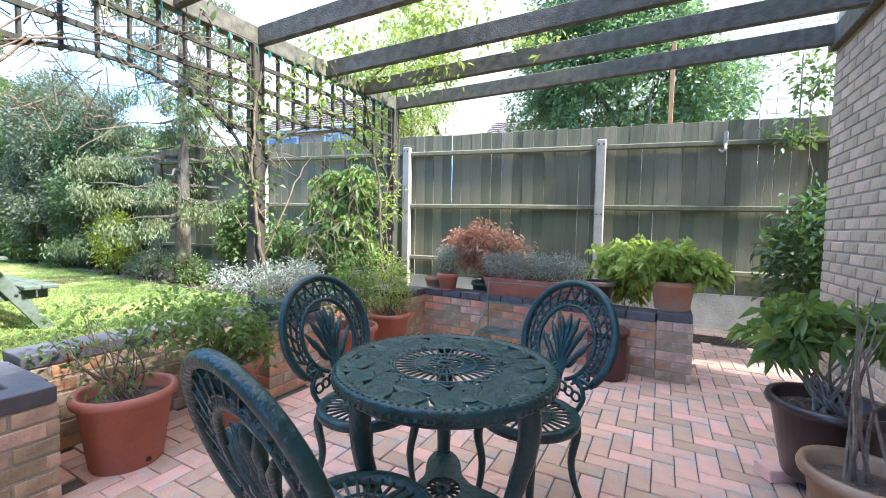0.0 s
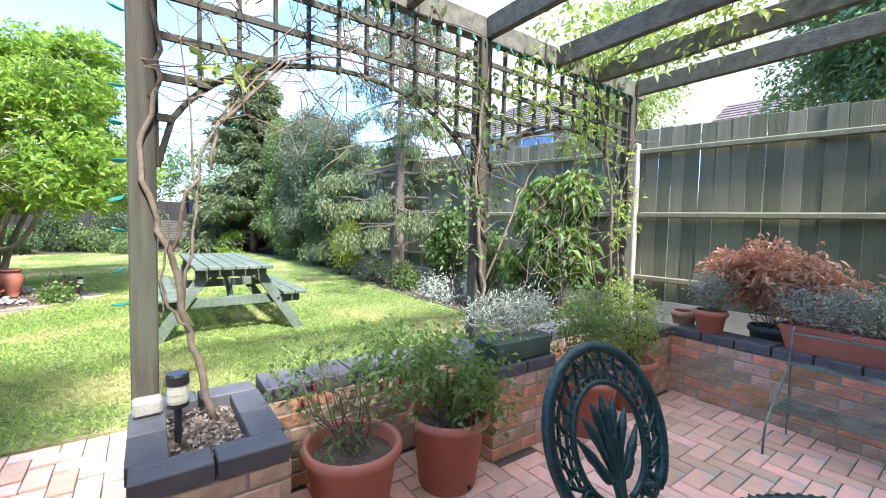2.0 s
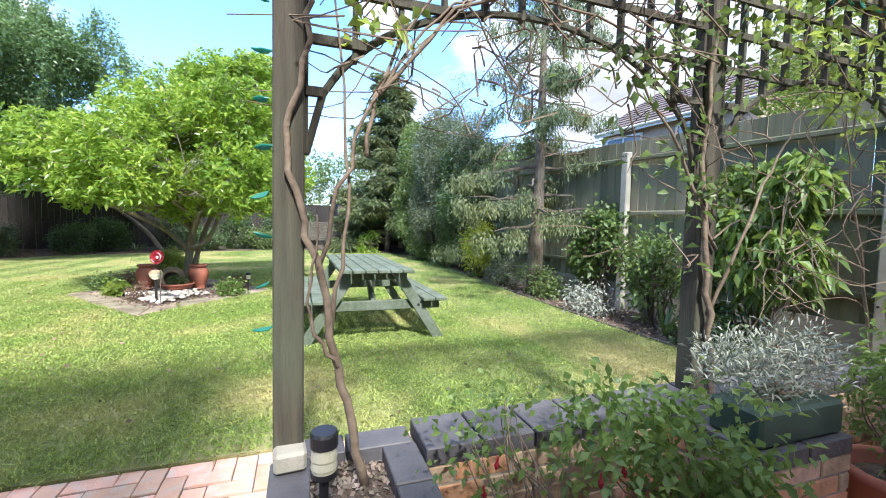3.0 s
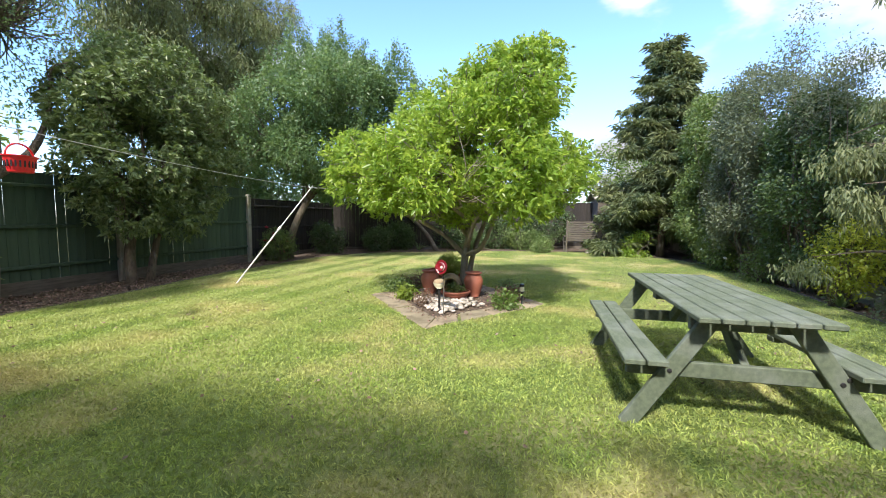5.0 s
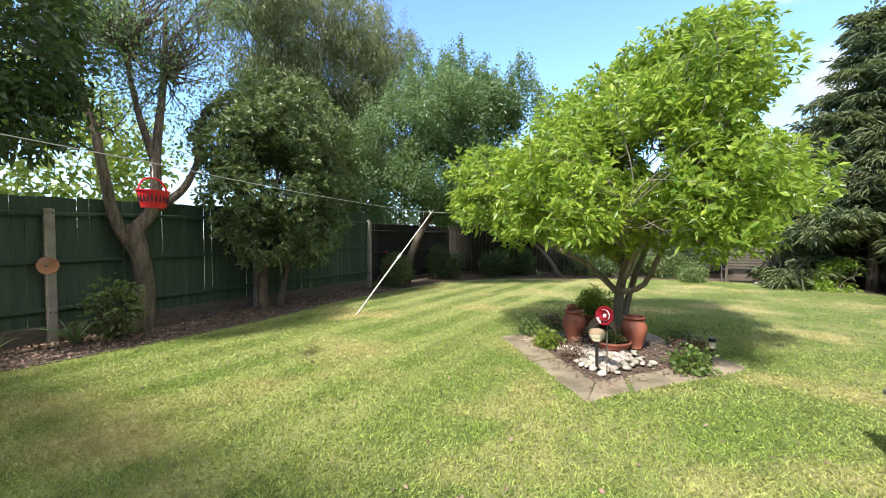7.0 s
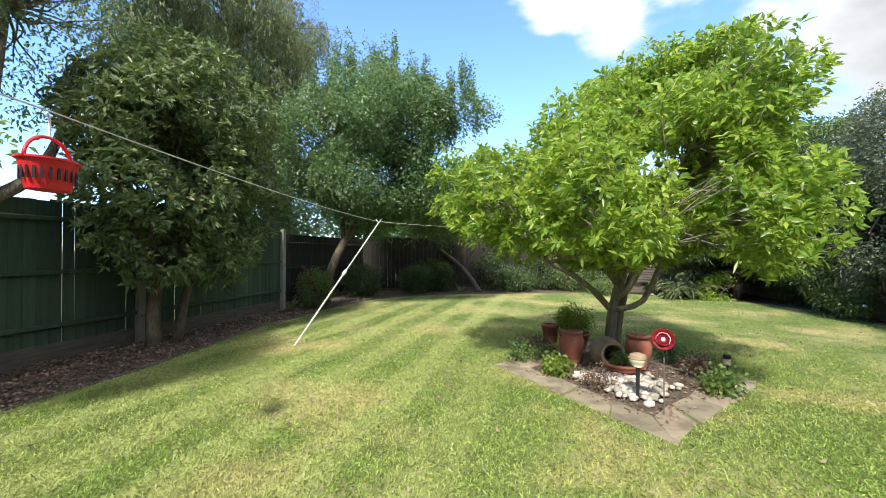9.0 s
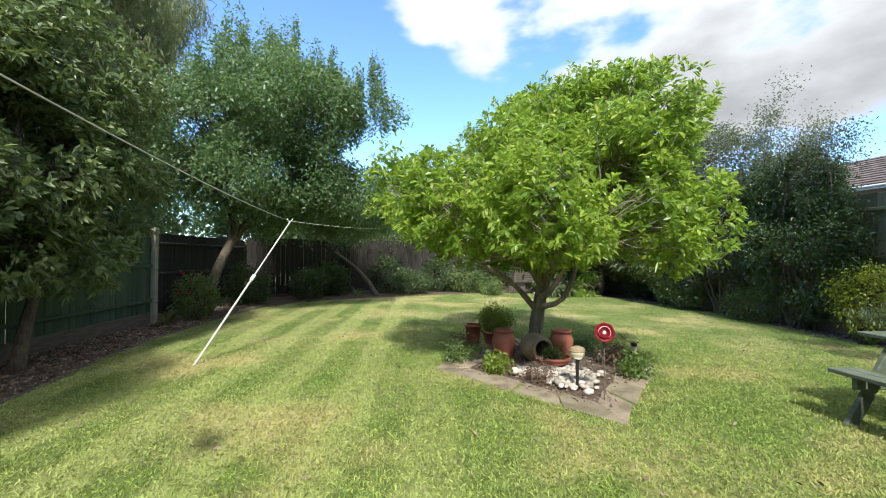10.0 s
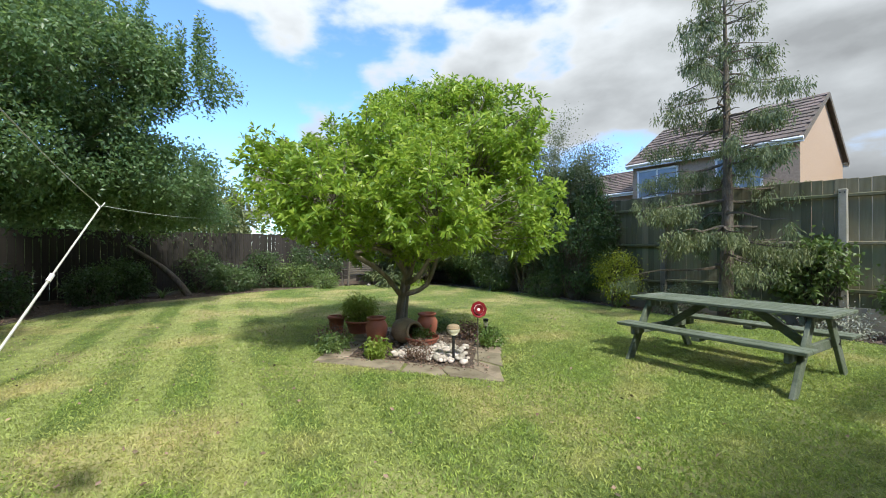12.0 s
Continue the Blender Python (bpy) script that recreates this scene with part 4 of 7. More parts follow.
# spiky plum in the far corner
plm = plant("plum_tree", "plum tree with upright blue-green shoots in the corner", "tree")
cl = foliage("crown", [(-14.2, -6.9, 3.4, 2.1, 1.9, 1.1), (-13.9, -6.4, 4.8, 1.9, 1.8, 1.2), (-13.8, -4.7, 4.9, 0.9, 1.2, 0.5), (-14.2, -7.4, 5.8, 1.4, 1.2, 0.8), (-14.8, -5.1, 3.1, 1.5, 1.3, 0.7), (-13.0, -8.1, 4.0, 1.2, 1.0, 1.3), (-16.6, -6.6, 3.4, 1.3, 1.4, 1.0), (-15.6, -6.2, 2.4, 1.6, 1.6, 0.6), (-16.6, -4.7, 2.7, 1.2, 1.2, 0.6)], 8600, 13, 0.085, 0.048, L["plum"], plm, 31, shell=0.45, gap=0.0, spread=0.17, droop=0.2)
rg = np.random.default_rng(33)
tips = np.concatenate((rg.uniform((-15.2, -8.2, 5.4), (-13.0, -6.0, 6.6), (60, 3)), rg.uniform((-14.8, -6.2, 4.9), (-13.0, -3.9, 5.6), (44, 3)), rg.uniform((-14.8, -8.4, 4.4), (-12.8, -5.0, 5.6), (40, 3))))
foliage("shoot_growth", [(x, y, z, 0.07, 0.07, 0.72) for x, y, z in tips], 3600, 8, 0.085, 0.042, L["plum"], plm, 34, shell=0.1, gap=-1, spread=0.10, style="spike")
limbs(plm, [(-13.9, -8.1, 0), (-14.0, -8.05, 0.8), (-14.3, -7.8, 1.7), (-14.8, -7.4, 2.6)], [0.13, 0.115, 0.1, 0.08], [(-15.6, -7, 3.4), (-14.2, -7.8, 4.6), (-13.4, -8.1, 3.6), (-15.2, -7.2, 5.0)], M["bark"], 35, 0.06, cl[::14])
crk = plant("leaning_trunk", "leaning bare trunk by the back fence", "tree")
part("trunk", tube(bend([(-18.6, -4.5, 0.0), (-18.75, -4.9, 0.6), (-18.9, -5.4, 1.1), (-19.0, -6.2, 1.7)], 5), list(np.linspace(0.11, 0.05, 16)), 8), M["bark"], crk, smooth=True)
foliage("crown", [(-19.2, -6.0, 2.2, 1.0, 1.2, 0.6), (-19.6, -4.2, 2.4, 1.1, 1.3, 0.7)], 260, 12, 0.08, 0.04, L["dark"], crk, 37, gap=-0.1)

# conifers by the right fence
def conifer(name, label, x, y, z0, z1, radius, clumps, seed, mat, ln=0.16, wd=0.03, gap=-0.1, bare=0.0, per=14, style="spray", spread=0.12):
    t = plant(name, label, "tree")
    rng = np.random.default_rng(seed)
    part("trunk", tube(bend([(x, y, 0), (x + 0.05, y, z1 * 0.4), (x, y, z1 * 0.99)], 6), list(np.linspace(0.15, 0.015, 13)), 8), M["bark"], t, smooth=True)
    blobs = []
    k = 0
    bm = bmesh.new()
    z = z0
    while z < z1 - 0.15:
        f = (z - z0) / (z1 - z0)
        rr = radius * (1 - f) ** 0.65 + 0.12
        for j in range(5):
            a = rng.uniform(0, 2 * math.pi)
            r = rr * rng.uniform(0.6, 1.08)
            if rng.random() < bare:
                continue
            e = (x + r * math.cos(a), y + r * math.sin(a), z - 0.12 * r + rng.uniform(-0.05, 0.1))
            w = wander((x, y, z), e, rng, 0.06, 4)
            tube(w, list(np.linspace(0.028 * (1 - f) + 0.008, 0.005, len(w))), 4, bm)
            for q in (0.45, 0.72, 1.0):
                blobs.append((x + (e[0] - x) * q, y + (e[1] - y) * q, z + (e[2] - z) * q - 0.05, 0.26 * q * rr / radius + 0.12, 0.26 * q * rr / radius + 0.12, 0.10))
        z += 0.26 * (1 - 0.4 * f)
    part("branchwork", bm, M["bark"], t)
    foliage("crown", blobs, clumps, per, ln, wd, mat, t, seed + 1, shell=0.1, gap=gap, spread=spread, style=style, droop=0.4)
    return t
conifer("conifer", "sparse tall conifer with drooping sprays by the fence", -7.75, 4.3, 1.1, 6.9, 1.6, 2100, 41, L["conifer"], 0.06, 0.02, gap=0.0, bare=0.4, per=20, style="hang", spread=0.075)
conifer("spruce_tree", "tall dense blue-green conifer in the far corner", -18.5, 3.75, 0.7, 7.6, 2.0, 3600, 45, L["conifer"], 0.22, 0.045, gap=-0.3, per=14)

# shrubs of the right border
def shrub(name, label, blobs, clumps, per, ln, wd, mat, seed, style="clump", shell=0.55, gap=-0.12, spread=0.14, stems=None, category="shrub", droop=0.25, group=""):
    t = plant(name, label, category, group=group)
    c = foliage("leaves", blobs, clumps, per, ln, wd, mat, t, seed, shell=shell, gap=gap, spread=spread, style=style, droop=droop)
    rng = np.random.default_rng(seed + 500)
    bm = bmesh.new()
    b0 = np.array(blobs, float)
    foot = stems or (b0[:, 0].mean(), b0[:, 1].mean(), 0.03)
    for q in c[:: max(1, len(c) // 22)]:
        w = wander(np.array(foot) + rng.normal(size=3) * np.array([0.06, 0.06, 0]), q, rng, 0.1, 4)
        tube(w, list(np.linspace(0.012 + 0.004 * float(np.linalg.norm(q - np.array(foot))), 0.003, len(w))), 5, bm)
    part("branchwork", bm, M["bark"], t)
    return t
shrub("tall_shrub", "tall grey-green evergreen shrub in the border", [(-13.6, 4.4, 1.9, 1.4, 0.8, 1.5), (-13.4, 4.5, 3.5, 1.25, 0.85, 1.3)], 3000, 12, 0.08, 0.037, L["grey"], 51)
shrub("tall_shrub", "tall dark evergreen shrub against the fence", [(-15.6, 4.3, 1.8, 1.4, 0.85, 1.5), (-15.9, 4.5, 3.7, 1.3, 0.85, 1.4)], 2700, 12, 0.09, 0.04, L["shrub"], 52)
shrub("tall_shrub", "dark evergreen shrub with thin pale top growth", [(-11.3, 4.35, 1.7, 1.1, 0.65, 1.4), (-11.6, 4.5, 2.9, 0.85, 0.6, 0.8)], 2100, 12, 0.075, 0.035, L["dark"], 53)
shrub("pale_tree", "slender tree with sparse pale leaves", [(-11.5, 4.5, 4.1, 0.8, 0.6, 1.1), (-11.0, 4.5, 3.3, 0.75, 0.5, 0.8)], 800, 12, 0.055, 0.025, L["grey"], 54, gap=0.02, spread=0.2, category="tree", stems=(-11.4, 4.5, 0.05))
shrub("golden_shrub", "small golden-leaved shrub in the border", [(-10.0, 4.15, 0.85, 0.5, 0.35, 0.55)], 260, 12, 0.06, 0.035, L["gold"], 55)
shrub("low_shrub", "low leafy shrub at the lawn's edge", [(-8.7, 4.2, 0.35, 0.5, 0.3, 0.3)], 160, 12, 0.05, 0.025, L["grey"], 56)
shrub("low_shrub", "low dark shrub at the lawn's edge", [(-12.4, 4.2, 0.4, 0.6, 0.3, 0.35)], 160, 12, 0.06, 0.03, L["shrub"], 57)
shrub("climbing_shrub", "dark creeper with bronze leaves on the fence", [(-6.6, 4.75, 0.9, 0.55, 0.2, 0.7)], 200, 10, 0.09, 0.06, L["shrub"], 58)
shrub("bay_shrub", "leafy shrub with large pale hanging leaves by the fence", [(-4.1, 4.45, 1.55, 0.5, 0.35, 0.4), (-3.9, 4.35, 1.05, 0.5, 0.35, 0.4), (-4.3, 4.4, 0.75, 0.5, 0.35, 0.35), (-3.7, 4.45, 1.75, 0.3, 0.3, 0.3)], 320, 9, 0.12, 0.055, L["fuchsia"], 59, style="rosette", spread=0.08, droop=0.6)
shrub("bay_shrub", "dark glossy shrub beside the house corner", [(1.25, 4.75, 0.95, 0.35, 0.3, 0.55)], 240, 10, 0.10, 0.04, L["dark"], 60)
# neighbours' trees
yt = plant("birch_tree", "airy yellow-green tree behind the fence", "tree")
cl = foliage("crown", [(-5.0, 7.7, 4.2, 1.0, 1.0, 1.5), (-4.7, 7.6, 5.4, 0.8, 0.8, 0.8), (-5.3, 7.7, 3.2, 0.8, 0.8, 0.8)], 1300, 11, 0.075, 0.035, L["lime"], yt, 66, shell=0.4, gap=0.0, spread=0.18)
limbs(yt, [(-5.0, 7.8, 0), (-5.0, 7.8, 2), (-5.0, 7.7, 4.2)], [0.1, 0.08, 0.05], [(-4.7, 7.6, 5.2), (-5.4, 7.7, 3.5)], M["bark_pale"], 67, 0.04, cl[::18])
nb = plant("ash_tree", "large dense tree behind the fence", "tree")
cl = foliage("crown", [(-1.0, 9.6, 4.3, 2.0, 1.5, 1.5), (-1.1, 9.7, 5.9, 1.7, 1.4, 1.5), (0.6, 9.6, 4.0, 0.9, 0.9, 0.9), (-2.5, 9.6, 3.7, 0.9, 0.9, 0.8), (-0.4, 9.7, 7.0, 1.3, 1.2, 1.1), (-2.0, 9.6, 5.0, 1.2, 1.2, 1.3)], 4600, 12, 0.11, 0.052, L["plum"], nb, 61, shell=0.5, gap=-0.2, spread=0.18)
limbs(nb, [(-0.8, 9.7, 0), (-0.8, 9.7, 2), (-0.9, 9.7, 4)], [0.18, 0.15, 0.1], [(-1.4, 9.6, 5.6), (0.3, 9.6, 5), (-0.6, 9.6, 6.8)], M["bark"], 62, 0.07, cl[::30])

# ---- cast-metal patio table and chairs ----
def ring(r, z, rad, seg=48, bm=None, tube_seg=6):
    return tube([(r * math.cos(a), r * math.sin(a), z) for a in np.linspace(0, 2 * math.pi, seg, endpoint=False)], rad, tube_seg, bm, closed=True)


def rose(r):
    """Flat open bloom in relief, ridge within ridge."""
    bm = bmesh.new()
    prof = [(r, -0.006), (r * 1.02, 0.0), (r * 0.86, 0.005), (r * 0.8, 0.001), (r * 0.66, 0.007), (r * 0.58, 0.002), (r * 0.44, 0.009), (r * 0.36, 0.004), (r * 0.2, 0.011), (0.0, 0.008)]
    lathe(prof, 18, bm)
    for v in bm.verts:
        a = math.atan2(v.co.y, v.co.x)
        q = math.hypot(v.co.x, v.co.y) / r
        f = 1 + 0.09 * math.cos(5 * a + q * 4) * q
        v.co.x *= f; v.co.y *= f
    return bm


def plate_leaf(l, w):
    bm = bmesh.new()
    prof = [(0, 0), (0.25, 0.8), (0.5, 1.0), (0.8, 0.55), (1.0, 0)]
    mid = [bm.verts.new((l * t, 0, 0.005)) for t, _ in prof]
    lt = [mid[0]] + [bm.verts.new((l * t, w * 0.5 * s, 0)) for t, s in prof[1:-1]] + [mid[-1]]
    rt = [mid[0]] + [bm.verts.new((l * t, -w * 0.5 * s, 0)) for t, s in prof[1:-1]] + [mid[-1]]
    for i in range(4):
        for e in (lt, rt):
            f = [mid[i], mid[i + 1], e[i + 1], e[i]]
            f = list(dict.fromkeys(f))
            bm.faces.new(f)
    bmesh.ops.recalc_face_normals(bm, faces=bm.faces)
    bmesh.ops.solidify(bm, geom=list(bm.faces), thickness=0.004)
    return bm


def patio_table():
    t = thing("patio_table", "round dark green cast-metal garden table with rose pattern", "table", pose(-0.635, 1.215, 0, 0, 0, 20))
    R, Z = 0.374, 0.705
    rim = lathe([(R - 0.035, Z - 0.006), (R - 0.02, Z + 0.002), (R - 0.004, Z), (R + 0.004, Z - 0.01), (R + 0.002, Z - 0.034), (R - 0.012, Z - 0.042), (R - 0.02, Z - 0.036), (R - 0.035, Z - 0.012), (R - 0.035, Z - 0.006)], 72)
    part("rim", rim, M["iron"], t, smooth=True)
    bm = bmesh.new()
    for k in range(96):
        a = 2 * math.pi * k / 96
        beam((math.cos(a) * (R + 0.003), math.sin(a) * (R + 0.003), Z - 0.036), (math.cos(a) * (R - 0.008), math.sin(a) * (R - 0.008), Z + 0.003), 0.009, 0.006, 0, bm)
    part("rim_ribs", bm, M["iron"], t)
    bm = bmesh.new()
    for r, rad in ((0.026, 0.006), (0.062, 0.005), (0.105, 0.005), (0.175, 0.006)):
        ring(r, Z - 0.006, rad, 48, bm)
    for k in range(36):
        a = 2 * math.pi * k / 36
        r0 = 0.026 if k % 3 == 0 else (0.062 if k % 3 == 1 else 0.062)
        tube([(r0 * math.cos(a), r0 * math.sin(a), Z - 0.006), (0.19 * math.cos(a), 0.19 * math.sin(a), Z - 0.006)], 0.0042, 5, bm)
    part("centre_grille", bm, M["iron"], t)
    bm = bmesh.new()
    pts = [((0.192 + 0.012 * math.cos(18 * a)) * math.cos(a), (0.192 + 0.012 * math.cos(18 * a)) * math.sin(a), Z - 0.006) for a in np.linspace(0, 2 * math.pi, 144, endpoint=False)]
    tube(pts, 0.0055, 5, bm, closed=True)
    part("scalloped_ring", bm, M["iron"], t)
    rng = random.Random(3)
    big, small = to_mesh("rose", rose(0.052), M["iron"], True), to_mesh("rose", rose(0.045), M["iron"], True)
    lf = to_mesh("leaf", plate_leaf(0.085, 0.042), M["iron"])
    for k in range(32):
        a = 2 * math.pi * (k + rng.uniform(-0.2, 0.2)) / 32
        r = 0.293 + rng.uniform(-0.006, 0.008) if k % 2 else 0.226 + rng.uniform(-0.008, 0.01)
        ob = new("rose", big if k % 2 else small); ob.parent = t
        ob.matrix_basis = pose(r * math.cos(a), r * math.sin(a), Z - 0.008, rng.uniform(-4, 4), rng.uniform(-4, 4), rng.uniform(0, 360))
        for j in range(3):
            b = a + rng.uniform(-0.2, 0.2)
            q = rng.uniform(0.205, 0.32)
            ob = new("leaf", lf); ob.parent = t
            ob.matrix_basis = pose(q * math.cos(b), q * math.sin(b), Z - 0.012 + 0.003 * (j % 2), rng.uniform(-6, 6), rng.uniform(-6, 2), math.degrees(b) + rng.uniform(-110, 110))
    # three cabriole legs and a small lower shelf
    for k in range(3):
        a = radians(120 * k - 22)
        c, s = math.cos(a), math.sin(a)
        prof = [(0.27, 0.675), (0.30, 0.6), (0.295, 0.48), (0.265, 0.36), (0.235, 0.24), (0.235, 0.12), (0.27, 0.04), (0.30, 0.012)]
        pts = bend([(c * r, s * r, z) for r, z in prof], 5)
        part("leg", tube(pts, list(np.interp(np.linspace(0, 1, len(pts)), [0, 0.2, 0.6, 0.92, 1], [0.036, 0.036, 0.024, 0.017, 0.026])), 8), M["iron"], t, smooth=True)
        part("bracket", tube(bend([(c * 0.2, s * 0.2, 0.67), (c * 0.26, s * 0.26, 0.6), (c * 0.31, s * 0.31, 0.58)], 4), 0.012, 6), M["iron"], t, smooth=True)
    # three-armed lower shelf, pierced by a rosette
    bm = bmesh.new()
    loops = []
    for hole, z in ((True, 0.262), (False, 0.262), (False, 0.246), (True, 0.246)):
        loop = []
        for q in range(60):
            a = 2 * math.pi * q / 60
            r = 0.06 if hole else 0.095 + 0.15 * abs(math.cos(1.5 * (a - radians(-22)))) ** 4
            loop.append(bm.verts.new((r * math.cos(a), r * math.sin(a), z)))
        loops.append(loop)
    for p, q in zip(loops, loops[1:] + loops[:1]):
        for i in range(60):
            bm.faces.new((p[i], p[(i + 1) % 60], q[(i + 1) % 60], q[i]))
    bmesh.ops.recalc_face_normals(bm, faces=bm.faces)
    part("lower_shelf", bm, M["iron"], t)
    pts = []
    for q in range(28):        # one wavy wire makes the petals of the rosette
        a = 2 * math.pi * q / 28
        r = 0.062 if q % 2 else 0.022
        pts.append((r * math.cos(a), r * math.sin(a), 0.255))
    part("shelf_rosette", tube(pts, 0.005, 5, closed=True), M["iron"], t)
    part("shelf_ring", ring(0.022, 0.255, 0.006, 24), M["iron"], t)
    part("stretcher_ring", ring(0.34, 0.655, 0.014, 48), M["iron"], t, smooth=True)
    return t


def patio_chair():
    """Seat's middle at the origin, facing +y."""
    t = thing("patio_chair", "dark green cast-metal garden chair with oval pierced back", "chair", group="chairs round the patio table")
    SZ = 0.42
    part("seat_rim", lathe([(0.165, SZ - 0.012), (0.175, SZ + 0.004), (0.195, SZ + 0.006), (0.206, SZ - 0.006), (0.203, SZ - 0.03), (0.19, SZ - 0.034), (0.165, SZ - 0.02), (0.165, SZ - 0.012)], 44), M["iron"], t, smooth=True)
    bm = ring(0.035, SZ - 0.006, 0.009, 24)
    ring(0.10, SZ - 0.006, 0.005, 32, bm)
    for k in range(28):
        a = 2 * math.pi * k / 28
        tube([(0.035 * math.cos(a), 0.035 * math.sin(a), SZ - 0.006), (0.17 * math.cos(a), 0.17 * math.sin(a), SZ - 0.008)], 0.0055, 5, bm)
    part("seat_grille", bm, M["iron"], t)
    tilt = radians(20)
    def bk(u, v):       # point of the back panel: u across, v up from the seat
        return (u, -0.175 - v * math.sin(tilt), SZ + v * math.cos(tilt))
    W, C, H = 0.22, 0.28, 0.25
    hoop = [bk(W * math.sin(a), C + H * math.cos(a)) for a in np.linspace(radians(-136), radians(136), 44)]
    part("back_hoop", tube(hoop, [0.012] + [0.0185] * 42 + [0.012], 8), M["iron"], t, smooth=True)
    for s in (-1, 1):      # scroll at each foot of the hoop
        sp = []
        for q in np.linspace(0, 1, 26):
            r = 0.042 * (1 - 0.85 * q)
            a = radians(200) + q * 2 * math.pi * 1.6
            sp.append(bk(s * (0.118 - r * math.cos(a)), 0.125 + r * math.sin(a)))
        part("scroll", tube(sp, 0.0085, 6), M["iron"], t, smooth=True)
    w2, h2 = 0.138, 0.165
    inner = [bk(w2 * math.sin(a), C - 0.02 + h2 * math.cos(a)) for a in np.linspace(radians(-165), radians(165), 44)]
    part("inner_hoop", tube(inner, 0.010, 7), M["iron"], t, smooth=True)
    bm = bmesh.new()
    for a in np.linspace(radians(-150), radians(150), 34):
        p, q = bk(w2 * 1.0 * math.sin(a), C - 0.02 + h2 * math.cos(a)), bk(w2 * 1.16 * math.sin(a), C - 0.02 + h2 * 1.14 * math.cos(a))
        tube([p, q], 0.0065, 5, bm)
    tube([bk(w2 * 1.17 * math.sin(a), C - 0.02 + h2 * 1.15 * math.cos(a)) for a in np.linspace(radians(-155), radians(155), 40)], 0.006, 5, bm)
    part("beaded_band", bm, M["iron"], t)
    ang = np.linspace(radians(-122), radians(122), 33)     # pointed arches between the two hoops
    zig = []
    for i, a in enumerate(ang):
        zig.append(bk(w2 * 1.17 * math.sin(a), C - 0.02 + h2 * 1.15 * math.cos(a)) if i % 2 == 0 else bk(W * 0.95 * math.sin(a), C + H * 0.95 * math.cos(a)))
    part("back_lattice", tube(zig, 0.0085, 6), M["iron"], t)
    web = [bk(W * 0.84 * math.sin(a), C + H * 0.85 * math.cos(a)) for a in np.linspace(radians(-122), radians(122), 50)]
    part("back_web", tube(web, 0.0055, 5), M["iron"], t)
    for k, (u, top) in enumerate(((0.0, 0.39), (-0.04, 0.375), (0.04, 0.375), (-0.078, 0.34), (0.078, 0.34), (-0.108, 0.285), (0.108, 0.285), (-0.075, 0.25), (0.075, 0.25), (-0.02, 0.31), (0.02, 0.31))):
        pts = bend([bk(u * 0.08, 0.06), bk(u * 0.16, 0.15), bk(u * 0.55, top - 0.085), bk(u * 1.12, top)], 5)
        part("palm_leaf", tube(pts, list(np.interp(np.linspace(0, 1, len(pts)), [0, 0.45, 0.8, 1], [0.011, 0.008, 0.016, 0.004])), 6), M["iron"], t, smooth=True)
    bm = bmesh.new()
    for s in (-1, 1):
        tube(bend([bk(s * 0.11, -0.03), bk(s * 0.135, 0.05), bk(s * 0.10, 0.12), bk(s * 0.165, 0.10)], 5), 0.011, 6, bm)
        for k in range(3):
            c = bk(s * (0.03 + 0.035 * k), 0.07 - 0.012 * k)
            tube([(c[0] + 0.02 * math.cos(a), c[1], c[2] + 0.02 * math.sin(a)) for a in np.linspace(0, 2 * math.pi, 12, endpoint=False)], 0.006, 5, bm, closed=True)
    tube([bk(-0.12, -0.01), bk(0, -0.004), bk(0.12, -0.01)], 0.011, 6, bm)
    part("back_foot", bm, M["iron"], t, smooth=True)
    for k, (a, out) in enumerate(((50, 0.03), (130, 0.03), (230, 0.06), (310, 0.06))):
        c, s = math.cos(radians(a)), math.sin(radians(a))
        pts = bend([(c * 0.178, s * 0.178, SZ - 0.02), (c * 0.205, s * 0.205, SZ - 0.09), (c * 0.185, s * 0.185, 0.2), (c * (0.19 + out * 0.5), s * (0.19 + out * 0.5), 0.06), (c * (0.21 + out), s * (0.21 + out), 0.0)], 5)
        part("leg", tube(pts, list(np.interp(np.linspace(0, 1, len(pts)), [0, 0.25, 0.8, 1], [0.021, 0.019, 0.011, 0.014])), 8), M["iron"], t, smooth=True)
    return t


patio_table()
chair = patio_chair()
chair.matrix_basis = pose(-1.07, 1.335, 0, 0, 0, -100)
copy_thing(chair, pose(-0.455, 1.61, 0, 0, 0, 160))
copy_thing(chair, pose(-0.65, 0.79, 0, 0, 0, -8))

# ---- pots ----
def pot_bm(rt, rb, h, lip=0.03, lip_h=0.045, seg=36):
    return lathe([(0, 0.004), (rb, 0), (rb + 0.004, 0.01), (rt - lip * 0.75, h - lip_h), (rt, h - lip_h + 0.004), (rt + 0.004, h - lip_h * 0.5), (rt - 0.004, h), (rt - 0.02, h + 0.001), (rt - lip, h - 0.012), (rt - lip - 0.012, h - 0.07), (rt - lip - 0.02, h - 0.08)], seg)


def potted(name, label, x, y, z, rt, rb, h, mat, lip=0.03, group="", category="plant pot", soil=True, lip_h=0.045):
    t = thing(name, label, category, group=group)
    part("pot", pot_bm(rt, rb, h, lip, lip_h), mat, t, smooth=True, at=pose(x, y, z))
    bm = lathe([(rt - lip - 0.012, h - 0.06), (rt * 0.5, h - 0.05), (0, h - 0.045)], 20)
    part("compost", bm, M["soil"], t, at=pose(x, y, z))
    return t


